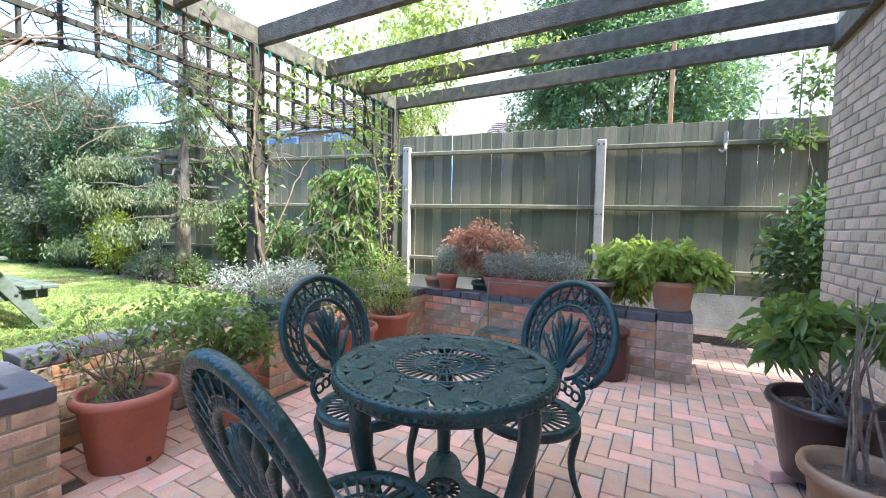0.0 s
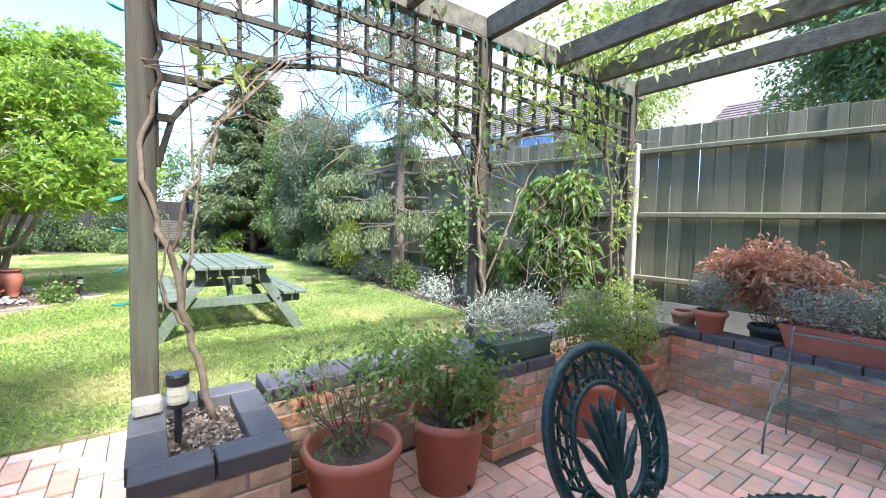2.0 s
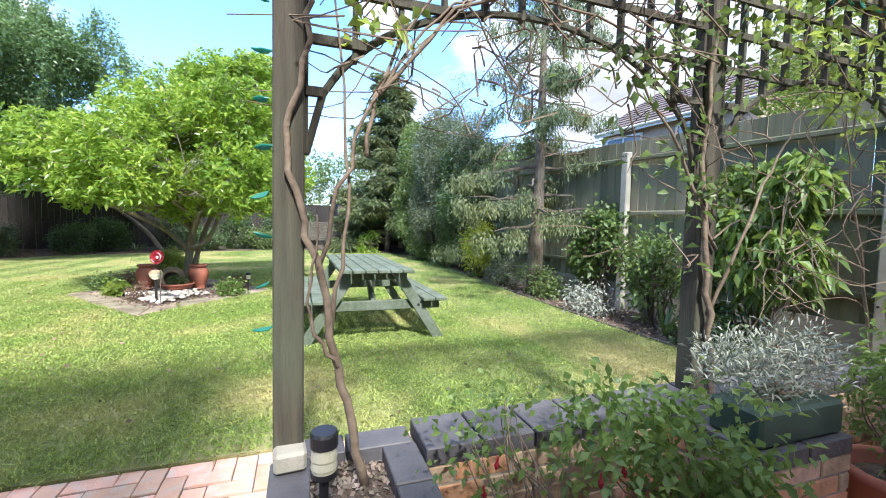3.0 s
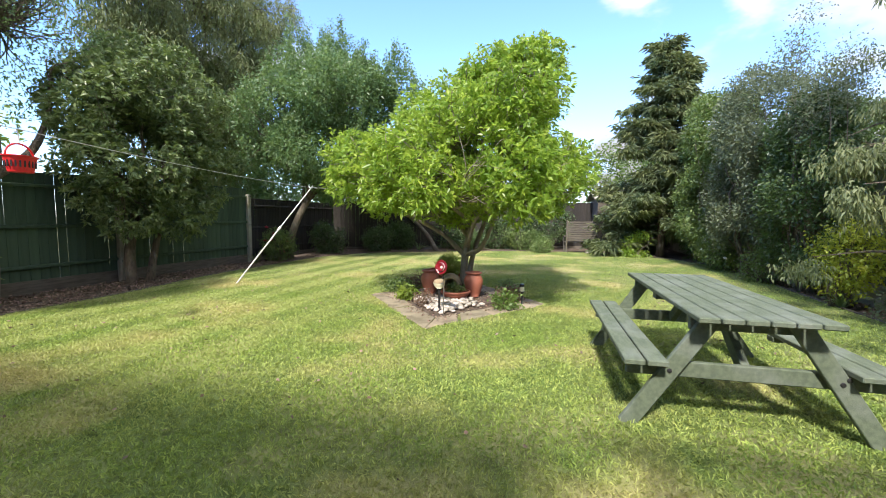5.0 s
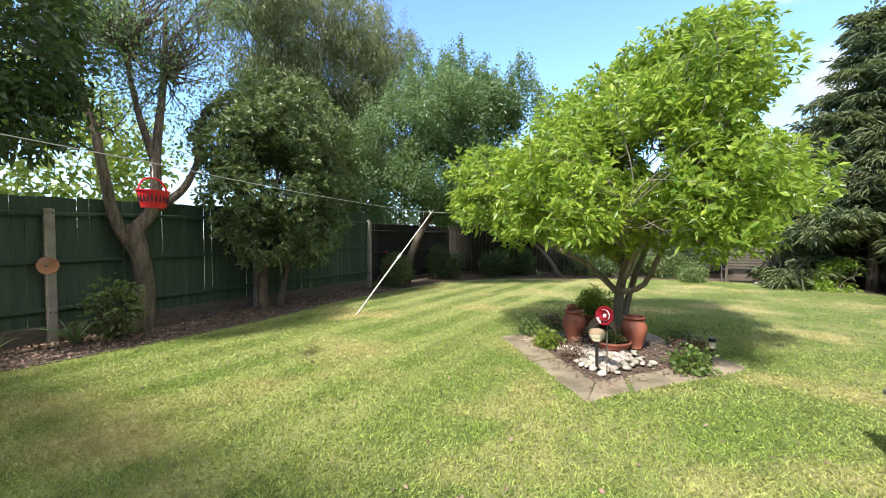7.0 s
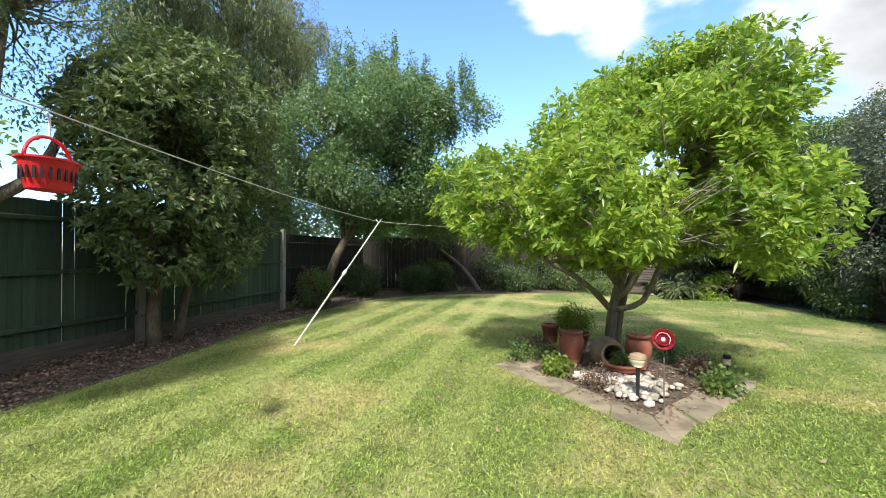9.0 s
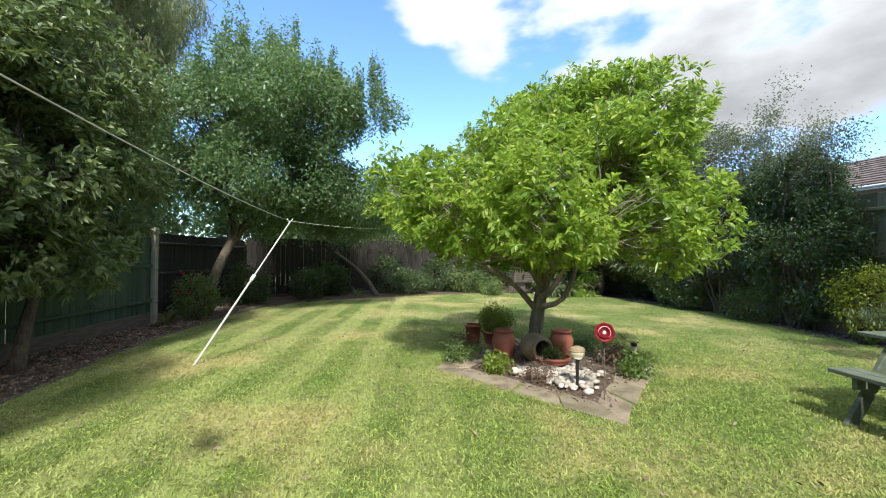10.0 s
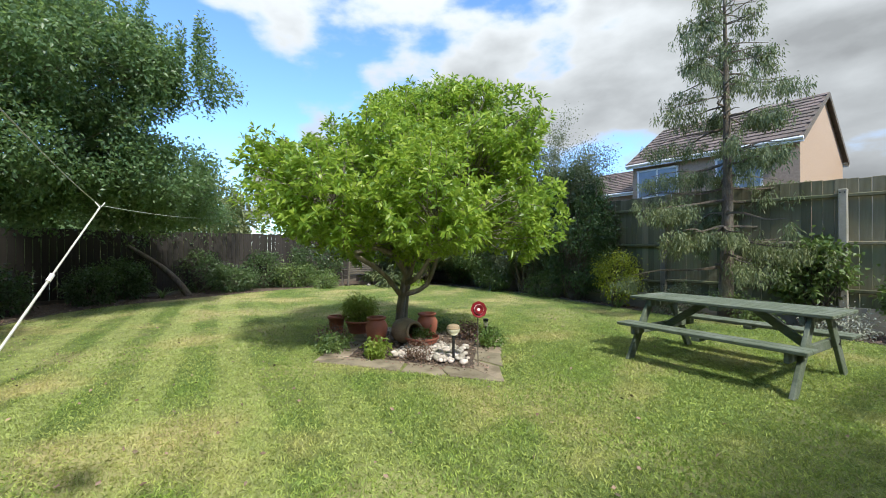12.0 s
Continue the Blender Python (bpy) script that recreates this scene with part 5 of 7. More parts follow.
def grow(t, blobs, clumps, per, ln, wd, mat, seed, foot, style="clump", shell=0.3, gap=-0.3, spread=0.07, stems=14, stem_r=0.005, droop=0.25, stem_mat="vine", up=0.3):
    c = foliage("leaves", blobs, clumps, per, ln, wd, mat, t, seed, shell=shell, gap=gap, spread=spread, style=style, droop=droop, gap_scale=4, up=up)
    rng = np.random.default_rng(seed + 900)
    for q in c[:: max(1, len(c) // stems)][:stems]:
        w = wander(np.array(foot) + rng.normal(size=3) * np.array([0.03, 0.03, 0]), q, rng, 0.12, 4)
        part("stem", tube(w, list(np.linspace(stem_r, 0.0018, len(w))), 5), M[stem_mat], t)
    return c


def drops(t, pts, mat, seed, name="flower"):
    """Hanging fuchsia flowers."""
    rng = np.random.default_rng(seed)
    for p in pts:
        bm = lathe([(0.0, 0.0), (0.003, -0.004), (0.004, -0.018), (0.009, -0.03), (0.006, -0.037), (0.0, -0.046)], 7)
        part(name, bm, mat, t, at=pose(*p, rng.uniform(-15, 15), rng.uniform(-15, 15), 0))


PG = "terracotta pots along the low wall"
for k, (x, y, rt, seed, lb) in enumerate(((-2.27, 0.985, 0.212, 71, "large terracotta-coloured pot with a straggly fuchsia"), (-2.27, 1.50, 0.205, 72, "large terracotta-coloured pot with a leafy fuchsia"), (-2.20, 2.56, 0.20, 73, "terracotta-coloured pot with a green shrub"), (-2.24, 3.13, 0.19, 74, "terracotta-coloured pot with thin reddish stems"))):
    t = potted("potted_fuchsia", lb, x, y, 0, rt, rt * 0.68, 0.36, M["terracotta"], 0.03, PG)
    f = (x, y, 0.30)
    if k == 0:
        c = grow(t, [(x - 0.15, y - 0.12, 0.62, 0.24, 0.28, 0.16), (x + 0.05, y + 0.2, 0.62, 0.2, 0.2, 0.14), (x, y, 0.45, 0.2, 0.2, 0.1)], 64, 6, 0.036, 0.019, L["fuchsia"], seed, f, spread=0.06, stems=20)
        drops(t, [(x - 0.12, y - 0.12, 0.60), (x - 0.05, y - 0.2, 0.57), (x + 0.06, y + 0.1, 0.62)], L["red"], seed)
    elif k == 1:
        c = grow(t, [(x, y, 0.58, 0.23, 0.27, 0.20), (x - 0.1, y - 0.25, 0.66, 0.18, 0.24, 0.13), (x + 0.12, y + 0.1, 0.46, 0.16, 0.18, 0.13)], 240, 7, 0.042, 0.024, L["fuchsia"], seed, f, spread=0.06, stems=18)
        drops(t, [(x + 0.18, y - 0.02, 0.42), (x + 0.14, y + 0.17, 0.45), (x + 0.02, y - 0.3, 0.6)], L["red"], seed)
    else:
        c = grow(t, [(x - 0.02, y, 0.58, 0.2, 0.26, 0.22), (x - 0.05, y + 0.05, 0.78, 0.16, 0.22, 0.16)], 190, 7, 0.038, 0.017, L["fuchsia"] if k == 2 else L["lime"], seed, f, spread=0.06, stems=18)
        drops(t, [(x + 0.15, y + 0.05, 0.55), (x + 0.12, y - 0.12, 0.6)], L["red"], seed)
    part("drain_hole", lathe([(0, 0), (0.012, 0.0), (0.012, 0.004), (0, 0.004)], 10), M["black"], t, at=pose(x + rt * 0.72, y + 0.02, 0.035, 0, 90))

# trough of lavender on the left pier
t = thing("planting_trough", "dark green plastic trough of grey lavender on the pier", "planter")
part("trough", box((0.2, 0.46, 0.13), (0, 0, 0.065), bevel=0.012), M["green_box"], t, at=pose(-2.37, 2.05, WZ))
grow(t, [(-2.4, 1.95, 0.72, 0.17, 0.2, 0.09), (-2.4, 2.2, 0.72, 0.17, 0.18, 0.10)], 300, 7, 0.045, 0.007, L["lavender"], 81, (-2.37, 2.05, 0.64), style="spike", spread=0.05, stems=16)

# long clay trough on the back wall
def trough_bm(l, w, h):
    bm = bmesh.new()
    def loop(a, b, z):
        return [bm.verts.new((sx * a / 2, sy * b / 2, z)) for sx, sy in ((-1, -1), (1, -1), (1, 1), (-1, 1))]
    rings = [loop(l * 0.9, w * 0.8, 0), loop(l * 0.985, w * 0.95, h - 0.03), loop(l * 1.0, w, h - 0.03), loop(l * 1.0, w, h), loop(l - 0.03, w - 0.03, h), loop(l - 0.04, w - 0.04, h - 0.05)]
    bm.faces.new(rings[0][::-1])
    for p, q in zip(rings, rings[1:]):
        for k in range(4):
            bm.faces.new((p[k], p[(k + 1) % 4], q[(k + 1) % 4], q[k]))
    bm.faces.new(rings[-1])
    bmesh.ops.bevel(bm, geom=[e for e in bm.edges if abs(e.verts[0].co.z - e.verts[1].co.z) > 0.01], offset=0.012, segments=2, affect="EDGES")
    return bm
t = thing("planting_trough", "long brown plastic trough of grey lavender on the wall", "planter")
part("trough", trough_bm(0.93, 0.2, 0.17), M["terracotta"], t, at=pose(-1.08, 3.80, WZ, 0, 0, -3))
grow(t, [(-1.38, 3.8, 0.76, 0.2, 0.13, 0.10), (-1.08, 3.8, 0.77, 0.22, 0.13, 0.11), (-0.78, 3.79, 0.76, 0.2, 0.13, 0.10)], 560, 7, 0.045, 0.008, L["lavender"], 82, (-1.08, 3.8, 0.66), style="spike", spread=0.045, stems=16)

t = potted("potted_lavender", "small terracotta pot with grey leaves on the wall", -1.98, 3.80, WZ, 0.115, 0.08, 0.17, M["terracotta"], 0.016)
grow(t, [(-1.98, 3.8, 0.79, 0.15, 0.14, 0.10)], 150, 8, 0.04, 0.009, L["lavender"], 83, (-1.98, 3.8, 0.66), style="spike", spread=0.05)
t = potted("plant_pot", "shallow empty clay pot on the wall", -2.22, 3.92, WZ, 0.10, 0.075, 0.11, M["clay"], 0.014)
t = potted("potted_maple", "small Japanese maple with coppery leaves in a grey pot", -1.66, 4.06, 0.44, 0.15, 0.12, 0.16, M["green_box"], 0.016)
grow(t, [(-1.72, 4.1, 1.02, 0.36, 0.26, 0.2), (-1.5, 4.05, 0.9, 0.28, 0.22, 0.2), (-1.93, 4.1, 0.92, 0.22, 0.2, 0.16)], 560, 8, 0.062, 0.026, L["maple"], 84, (-1.66, 4.06, 0.55), spread=0.07, stems=16, droop=0.3)
t = potted("potted_shrub", "ribbed clay pot with a lime-green leafy shrub on the pier", 0.09, 3.80, WZ + 0.02, 0.165, 0.125, 0.23, M["clay"], 0.018)
grow(t, [(0.08, 3.82, 0.95, 0.3, 0.26, 0.16), (-0.12, 3.85, 0.86, 0.26, 0.22, 0.14), (0.3, 3.8, 0.86, 0.16, 0.2, 0.14)], 260, 7, 0.085, 0.05, L["lime"], 85, (0.09, 3.8, 0.72), spread=0.07, style="rosette", droop=0.4, up=0.5)
t = thing("leafy_shrub", "lime-green leafy shrub behind the wall", "shrub")
grow(t, [(-0.3, 4.25, 0.9, 0.36, 0.24, 0.24), (-0.25, 4.2, 0.7, 0.3, 0.2, 0.2)], 240, 7, 0.085, 0.05, L["lime"], 86, (-0.3, 4.25, 0.06), spread=0.07, style="rosette", droop=0.4)
t = potted("plant_pot", "glazed brown pot with a pale patterned rim on the bin", -0.48, 3.83, WZ, 0.135, 0.09, 0.2, M["glazed"], 0.016)
part("rim_band", lathe([(0.134, 0.165), (0.14, 0.17), (0.141, 0.195), (0.13, 0.203)], 32), M["glazed_rim"], t, "pale glazed band", at=pose(-0.48, 3.83, WZ))
t = thing("patio_bin", "squat dark red drum with a domed lid", "bin")
part("drum", lathe([(0, 0), (0.135, 0), (0.15, 0.02), (0.15, 0.36), (0, 0.36)], 32), M["bin"], t, smooth=True, at=pose(-0.36, 3.47, 0))
lid = part("lid", lathe([(0.15, 0.36), (0.168, 0.355), (0.168, 0.38), (0.13, 0.41), (0.05, 0.425), (0.05, 0.45), (0, 0.45)], 32), M["bin"], t, at=pose(-0.36, 3.47, 0))

# glazed pots beside the house wall
t = potted("potted_shrub", "dark glazed pot with a leafy shrub on bare stems", 0.69, 2.42, 0.06, 0.225, 0.15, 0.36, M["glazed"], 0.025)
grow(t, [(0.64, 2.42, 0.76, 0.24, 0.2, 0.12), (0.5, 2.4, 0.68, 0.15, 0.16, 0.10), (0.86, 2.42, 0.74, 0.12, 0.2, 0.12)], 85, 8, 0.10, 0.036, L["fuchsia"], 87, (0.69, 2.42, 0.36), style="rosette", spread=0.05, stems=22, stem_r=0.008, droop=0.35, stem_mat="bark_pale")
for k, (dx, dy) in enumerate(((-0.14, 0.03), (0.12, 0.1), (0.02, -0.14))):
    b = new("paving_brick", to_mesh("paving_brick", box((0.2, 0.1, 0.06), bevel=0.004), M["paver"]))
    b.matrix_basis = pose(0.69 + dx, 2.42 + dy, 0.031, 0, 0, 30 + 50 * k)
    tagged(b, "loose paving brick propping up the glazed pot", "brick", "bricks under the pot")
t = potted("plant_pot", "wide glazed pot with a tan rim and dry compost", 0.69, 2.02, 0, 0.19, 0.12, 0.30, M["glazed_rim"], 0.03)
for k in range(7):
    rng = np.random.default_rng(300 + k)
    w = wander((0.69 + 0.05 * rng.normal(), 2.02, 0.24), (0.76 + 0.09 * rng.normal(), 2.1 + 0.08 * rng.normal(), 0.75 + 0.25 * rng.random()), rng, 0.1, 4)
    part("stem", tube(w, list(np.linspace(0.008, 0.002, len(w))), 5), M["vine"], t)

# wire plant stand
t = thing("plant_stand", "empty green wire plant stand with two stepped shelves", "plant stand")
A, B = Vector((-1.44, 3.3, 0)), Vector((-0.78, 3.32, 0))
for P in (A, B):
    n = Vector((0.02, 1, 0))
    part("side", tube(bend([P + Vector((0, -0.12, 0)), P + Vector((0, -0.08, 0.18)), P + n * 0.12 + Vector((0, 0, 0.34)), P + n * 0.26 + Vector((0, 0, 0.48)), P + n * 0.3 + Vector((0, 0, 0.66)), P + n * 0.33 + Vector((0, 0, 0.7))], 5), 0.007, 6), M["wire"], t)
    part("side", tube([P + n * 0.3, P + n * 0.3 + Vector((0, 0, 0.66))], 0.0055, 6), M["wire"], t)
for z, y0, y1 in ((0.24, 0.0, 0.28), (0.48, 0.2, 0.32), (0.66, 0.28, 0.33)):
    bm = bmesh.new()
    k = 0
    for y in np.arange(y0, y1 + 0.001, 0.025):
        tube([A + Vector((0, y, z)), B + Vector((0, y, z))], 0.0036, 4, bm)
    for f in np.linspace(0, 1, 5):
        p = A.lerp(B, f)
        tube([p + Vector((0, y0, z)), p + Vector((0, y1, z))], 0.0036, 4, bm)
    part("shelf", bm, M["wire"], t)

# solar lamps and the paving offcut on the planter
def solar_lamp(x, y, z, h, label, lean=0):
    t = thing("solar_lamp", label, "garden lamp", pose(x, y, z, lean, 0, 0))
    part("spike", lathe([(0, -0.06), (0.012, -0.03), (0.014, h - 0.13), (0.03, h - 0.125), (0, h - 0.12)], 14), M["black"], t)
    part("lamp_glass", lathe([(0.034, h - 0.125), (0.034, h - 0.105), (0.036, h - 0.1), (0.034, h - 0.08), (0.036, h - 0.075), (0.034, h - 0.055), (0.034, h - 0.04)], 20), M["cream"], t, "ribbed cream lens")
    part("cap", lathe([(0.034, h - 0.125), (0.037, h - 0.125), (0.037, h - 0.11), (0.034, h - 0.11)], 20), M["black"], t)
    part("cap", lathe([(0, h - 0.041), (0.038, h - 0.041), (0.038, h - 0.008), (0.034, h), (0, h)], 20), M["black"], t)
    return t
solar_lamp(-2.47, 0.37, 0.43, 0.28, "solar garden lamp with cream lens and black cap")
solar_lamp(-2.36, 3.55, 0.52, 0.19, "small black solar lamp leaning on the pier", 14)
b = new("paving_brick", to_mesh("paving_brick", box((0.1, 0.1, 0.065), bevel=0.01), M["concrete"]))
b.matrix_basis = pose(-2.70, 0.275, 0.49 + 0.034, 0, 0, 4)
tagged(b, "pale offcut of stone on the planter's corner", "stone block")

# hook on the fence, stake and netting above it
t = thing("hose_hook", "pale weathered metal hook and bracket on the fence", "hook")
part("plate", box((0.045, 0.02, 0.16), bevel=0.006), M["concrete"], t, at=pose(0.58, FENCE_N(0.58) - 0.075, 2.22))
part("hook", tube(bend([(0.58, FENCE_N(0.58) - 0.09, 2.16), (0.57, FENCE_N(0.58) - 0.15, 2.10), (0.55, FENCE_N(0.58) - 0.13, 2.07), (0.52, FENCE_N(0.58) - 0.10, 2.10)], 5), 0.014, 7), M["concrete"], t)
t = thing("netting", "wire netting on wooden stakes above the fence", "netting")
part("stake", beam((0.02, 5.62, 1.9), (0.03, 5.62, 3.4), 0.035, 0.05), M["new_wood"], t)
part("stake", beam((-0.2, 5.62, 1.9), (-0.2, 5.62, 2.85), 0.025, 0.025), M["old_wood"], t)
part("stake", beam((1.25, 5.75, 1.9), (1.25, 5.75, 3.1), 0.012, 0.012), M["old_wood"], t)
bm = bmesh.new()
for k in range(13):
    x = 0.75 + 0.15 * k
    tube([(x, 5.72 + 0.1 * (x - 0.7), 2.45), (x + 0.02, 5.72 + 0.1 * (x - 0.7), 3.42 + 0.04 * k * 0.3)], 0.0025, 4, bm)
for k in range(7):
    tube([(0.7 if k < 6 else 0.03, 5.68, 2.5 + 0.155 * k), (1.6, 5.8, 2.48 + 0.16 * k), (2.6, 5.9, 2.5 + 0.165 * k)], 0.0025, 4, bm)
part("mesh_wire", bm, M["wire"], t)

# climbers on the pergola
def climber(name, label, stems, leaf_blobs, clumps, mat, seed, r0=0.016, ln=0.07, wd=0.04, tangle=(), n_tangle=0):
    t = thing(name, label, "climber")
    rng = np.random.default_rng(seed)
    for k, s in enumerate(stems):
        pts = bend(s, 6)
        pts = [p + Vector(rng.normal(size=3) * 0.008) for p in pts]
        rr = r0 if k == 0 else r0 * 0.5
        part("stem", tube(pts, list(np.linspace(rr, rr * 0.35, len(pts))), 7), M["vine"], t, smooth=True)
    for k in range(n_tangle):
        (x0, y0, z0), (x1, y1, z1) = tangle
        p = np.array([rng.uniform(x0, x1), rng.uniform(y0, y1), rng.uniform(z0, z1)])
        q = p + rng.normal(size=3) * np.array([0.08, 0.28, 0.2])
        w = wander(p, q, rng, 0.35, 4)
        part("twig", tube(w, list(np.linspace(0.004, 0.0018, len(w))), 4), M["vine"], t)
    if clumps:
        foliage("leaves", leaf_blobs, clumps, 5, ln, wd, mat, t, seed + 1, shell=0.1, gap=-0.4, spread=0.07, gap_scale=3)
    return t
climber("climbing_vine", "bare twisted woody climber tied to the pergola post", [[(-2.62, 0.50, 0.44), (-2.66, 0.43, 0.75), (-2.68, 0.36, 1.1), (-2.70, 0.27, 1.5), (-2.69, 0.33, 1.9), (-2.71, 0.30, 2.3), (-2.72, 0.33, 2.5)],
        [(-2.68, 0.36, 1.15), (-2.69, 0.5, 1.6), (-2.73, 0.75, 2.0), (-2.73, 1.2, 2.2)], [(-2.68, 0.4, 0.9), (-2.7, 0.45, 1.4), (-2.72, 0.4, 2.1)], [(-2.7, 0.5, 1.5), (-2.73, 0.62, 1.9), (-2.73, 1.0, 2.35)], [(-2.66, 0.43, 0.8), (-2.64, 0.33, 1.0), (-2.66, 0.36, 1.3)], [(-2.7, 0.55, 1.7), (-2.72, 0.9, 2.08), (-2.72, 1.5, 2.1), (-2.72, 1.9, 1.85)]],
        [(-2.72, 0.6, 1.95, 0.05, 0.15, 0.2)], 6, L["lime"], 91, 0.016, tangle=((-2.8, 0.4, 1.7), (-2.66, 2.0, 2.5)), n_tangle=110)
climber("climbing_rose", "leafy climber on the middle pergola post", [[(-2.7, 2.15, 0.4), (-2.68, 2.05, 1.0), (-2.7, 2.0, 1.6), (-2.72, 2.1, 2.4)], [(-2.69, 2.1, 1.2), (-2.7, 1.8, 1.7), (-2.72, 1.5, 2.0)], [(-2.69, 2.1, 0.9), (-2.7, 2.4, 1.5), (-2.72, 2.7, 1.9)]],
        [(-2.7, 1.95, 1.5, 0.09, 0.28, 0.5), (-2.72, 2.1, 2.1, 0.12, 0.4, 0.35), (-2.7, 1.6, 1.9, 0.08, 0.3, 0.2), (-2.75, 1.2, 2.55, 0.15, 0.6, 0.15)], 110, L["shrub"], 93, 0.018, 0.055, 0.032, tangle=((-2.8, 1.4, 0.9), (-2.62, 3.0, 2.4)), n_tangle=40)
climber("wisteria", "pale leafy climber over the pergola's far corner", [[(-2.74, 3.72, 0.45), (-2.72, 3.6, 1.0), (-2.7, 3.55, 1.5), (-2.72, 3.4, 2.2), (-2.72, 3.2, 2.6)], [(-2.7, 3.75, 0.5), (-2.7, 3.65, 1.3), (-2.68, 3.8, 2.0), (-2.5, 3.6, 2.66), (-2.1, 3.3, 2.72)], [(-2.78, 3.6, 0.5), (-2.75, 3.3, 1.2), (-2.73, 3.0, 1.9)], [(-2.6, 3.3, 2.66), (-2.0, 3.1, 2.8), (-1.6, 3.2, 2.75)]],
        [(-2.5, 3.4, 2.75, 0.45, 0.45, 0.22), (-1.9, 3.3, 2.7, 0.4, 0.35, 0.22), (-2.65, 2.9, 2.8, 0.2, 0.5, 0.25), (-2.72, 3.2, 2.1, 0.1, 0.5, 0.35), (-2.72, 3.7, 1.5, 0.1, 0.2, 0.6), (-2.7, 2.6, 2.3, 0.1, 0.4, 0.25), (-1.6, 2.8, 2.80, 0.5, 0.4, 0.14), (-1.0, 3.35, 2.74, 0.35, 0.3, 0.14)], 470, L["lime"], 95, 0.02, 0.065, 0.03, tangle=((-2.8, 2.6, 0.8), (-2.6, 3.85, 2.5)), n_tangle=50)
climber("fence_creeper", "thin bare creeper climbing the fence by the house", [[(1.35, 5.4, 0.1), (1.3, 5.45, 0.9), (1.32, 5.5, 1.7), (1.3, 5.55, 2.5), (1.45, 5.6, 2.9)], [(0.95, 5.35, 1.0), (0.9, 5.42, 1.5), (0.98, 5.45, 1.9)]],
        [(1.35, 5.6, 2.75, 0.3, 0.1, 0.35), (1.1, 5.55, 2.2, 0.25, 0.08, 0.12)], 60, L["shrub"], 97, 0.008, 0.09, 0.045)
t = thing("leaf_lights", "string of green leaf-shaped lights along the pergola", "string lights")
part("cable", tube(bend([(-2.715, y, 2.50 - 0.012 * math.sin(y * 9)) for y in np.arange(0.2, 4.0, 0.2)], 3), 0.003, 5), M["black"], t)
lf = to_mesh("leaf_light", plate_leaf(0.06, 0.032), L["green_tie"])
rng = random.Random(8)
for k in range(34):
    y = 0.3 + 0.11 * k
    ob = new("leaf_light", lf); ob.parent = t
    ob.matrix_basis = pose(-2.712, y, 2.495, rng.uniform(-30, 30), 75 + rng.uniform(-20, 25), rng.uniform(-60, 60))
for k in range(11):
    ob = new("leaf_light", lf); ob.parent = t
    ob.matrix_basis = pose(-2.70, 0.225 - 0.01 * (k % 2), 0.95 + 0.14 * k, rng.uniform(-25, 25), rng.uniform(-25, 25), -90 + rng.uniform(-40, 40))

# ---- stone bed round the magnolia ----
SB = [(-7.16, -1.6), (-8.94, -0.2), (-10.78, -1.65), (-9.0, -3.08)]
bed = thing("stone_bed", "square of worn stone slabs round a bed of pale pebbles", "stone bed", kind="structure")
ctr = Vector((sum(p[0] for p in SB) / 4, sum(p[1] for p in SB) / 4, 0))
rng = random.Random(12)
for k in range(4):
    p, q = Vector((*SB[k], 0)), Vector((*SB[(k + 1) % 4], 0))
    pi, qi = ctr + (p - ctr) * 0.70, ctr + (q - ctr) * 0.70
    parts = 4
    for j in range(parts):
        a0, a1 = (j + 0.012) / parts, (j + 0.988) / parts
        bm = bmesh.new()
        lo = [p.lerp(q, a0), p.lerp(q, a1), pi.lerp(qi, a1), pi.lerp(qi, a0)]
        z = LAWN_Z + 0.012 + rng.uniform(-0.004, 0.006)
        tp = [bm.verts.new((v.x + rng.uniform(-0.03, 0.03), v.y + rng.uniform(-0.03, 0.03), z)) for v in lo]
        bt = [bm.verts.new((v.co.x, v.co.y, z - 0.05)) for v in tp]
        bm.faces.new(tp)
        for i in range(4):
            bm.faces.new((tp[i], bt[i], bt[(i + 1) % 4], tp[(i + 1) % 4]))
        bmesh.ops.bevel(bm, geom=[e for e in bm.edges if abs(e.verts[0].co.z - e.verts[1].co.z) < 0.001], offset=0.008, segments=1, affect="EDGES")
        bmesh.ops.recalc_face_normals(bm, faces=bm.faces)
        part("slab", bm, M["slab"], bed)
bm = bmesh.new()
vs = [bm.verts.new((*(ctr + (Vector((*c, 0)) - ctr) * 0.72).xy, LAWN_Z + 0.006)) for c in SB]
bm.faces.new(vs)
part("bed_soil", bm, M["soil"], bed, "bare soil between the slabs")

def pebble(seed, r=0.05):
    bm = bmesh.new()
    bmesh.ops.create_icosphere(bm, subdivisions=1, radius=r)
    for v in bm.verts:
        v.co *= 1 + 0.25 * noise.noise(v.co * 14 + Vector((seed, 0, 0)))
        v.co.z *= 0.62
        v.co.x *= 1.25
    return bm
meshes = [to_mesh("pebble", pebble(k * 3.3), M["pebble"], True) for k in range(6)]
e1, e2 = (Vector((*SB[1], 0)) - Vector((*SB[0], 0))), (Vector((*SB[3], 0)) - Vector((*SB[0], 0)))
for k in range(298):
    u, v = rng.triangular(0.17, 0.62, 0.3), rng.triangular(0.17, 0.62, 0.38)
    p = Vector((*SB[0], 0)) + e1 * u + e2 * v
    ob = new("pebble", meshes[k % 6]); ob.parent = bed
    ob.matrix_basis = pose(p.x, p.y, LAWN_Z + 0.025 + rng.uniform(0, 0.03), rng.uniform(-25, 25), rng.uniform(-25, 25), rng.uniform(0, 360)) @ Matrix.Scale(rng.uniform(0.55, 1.05), 4)

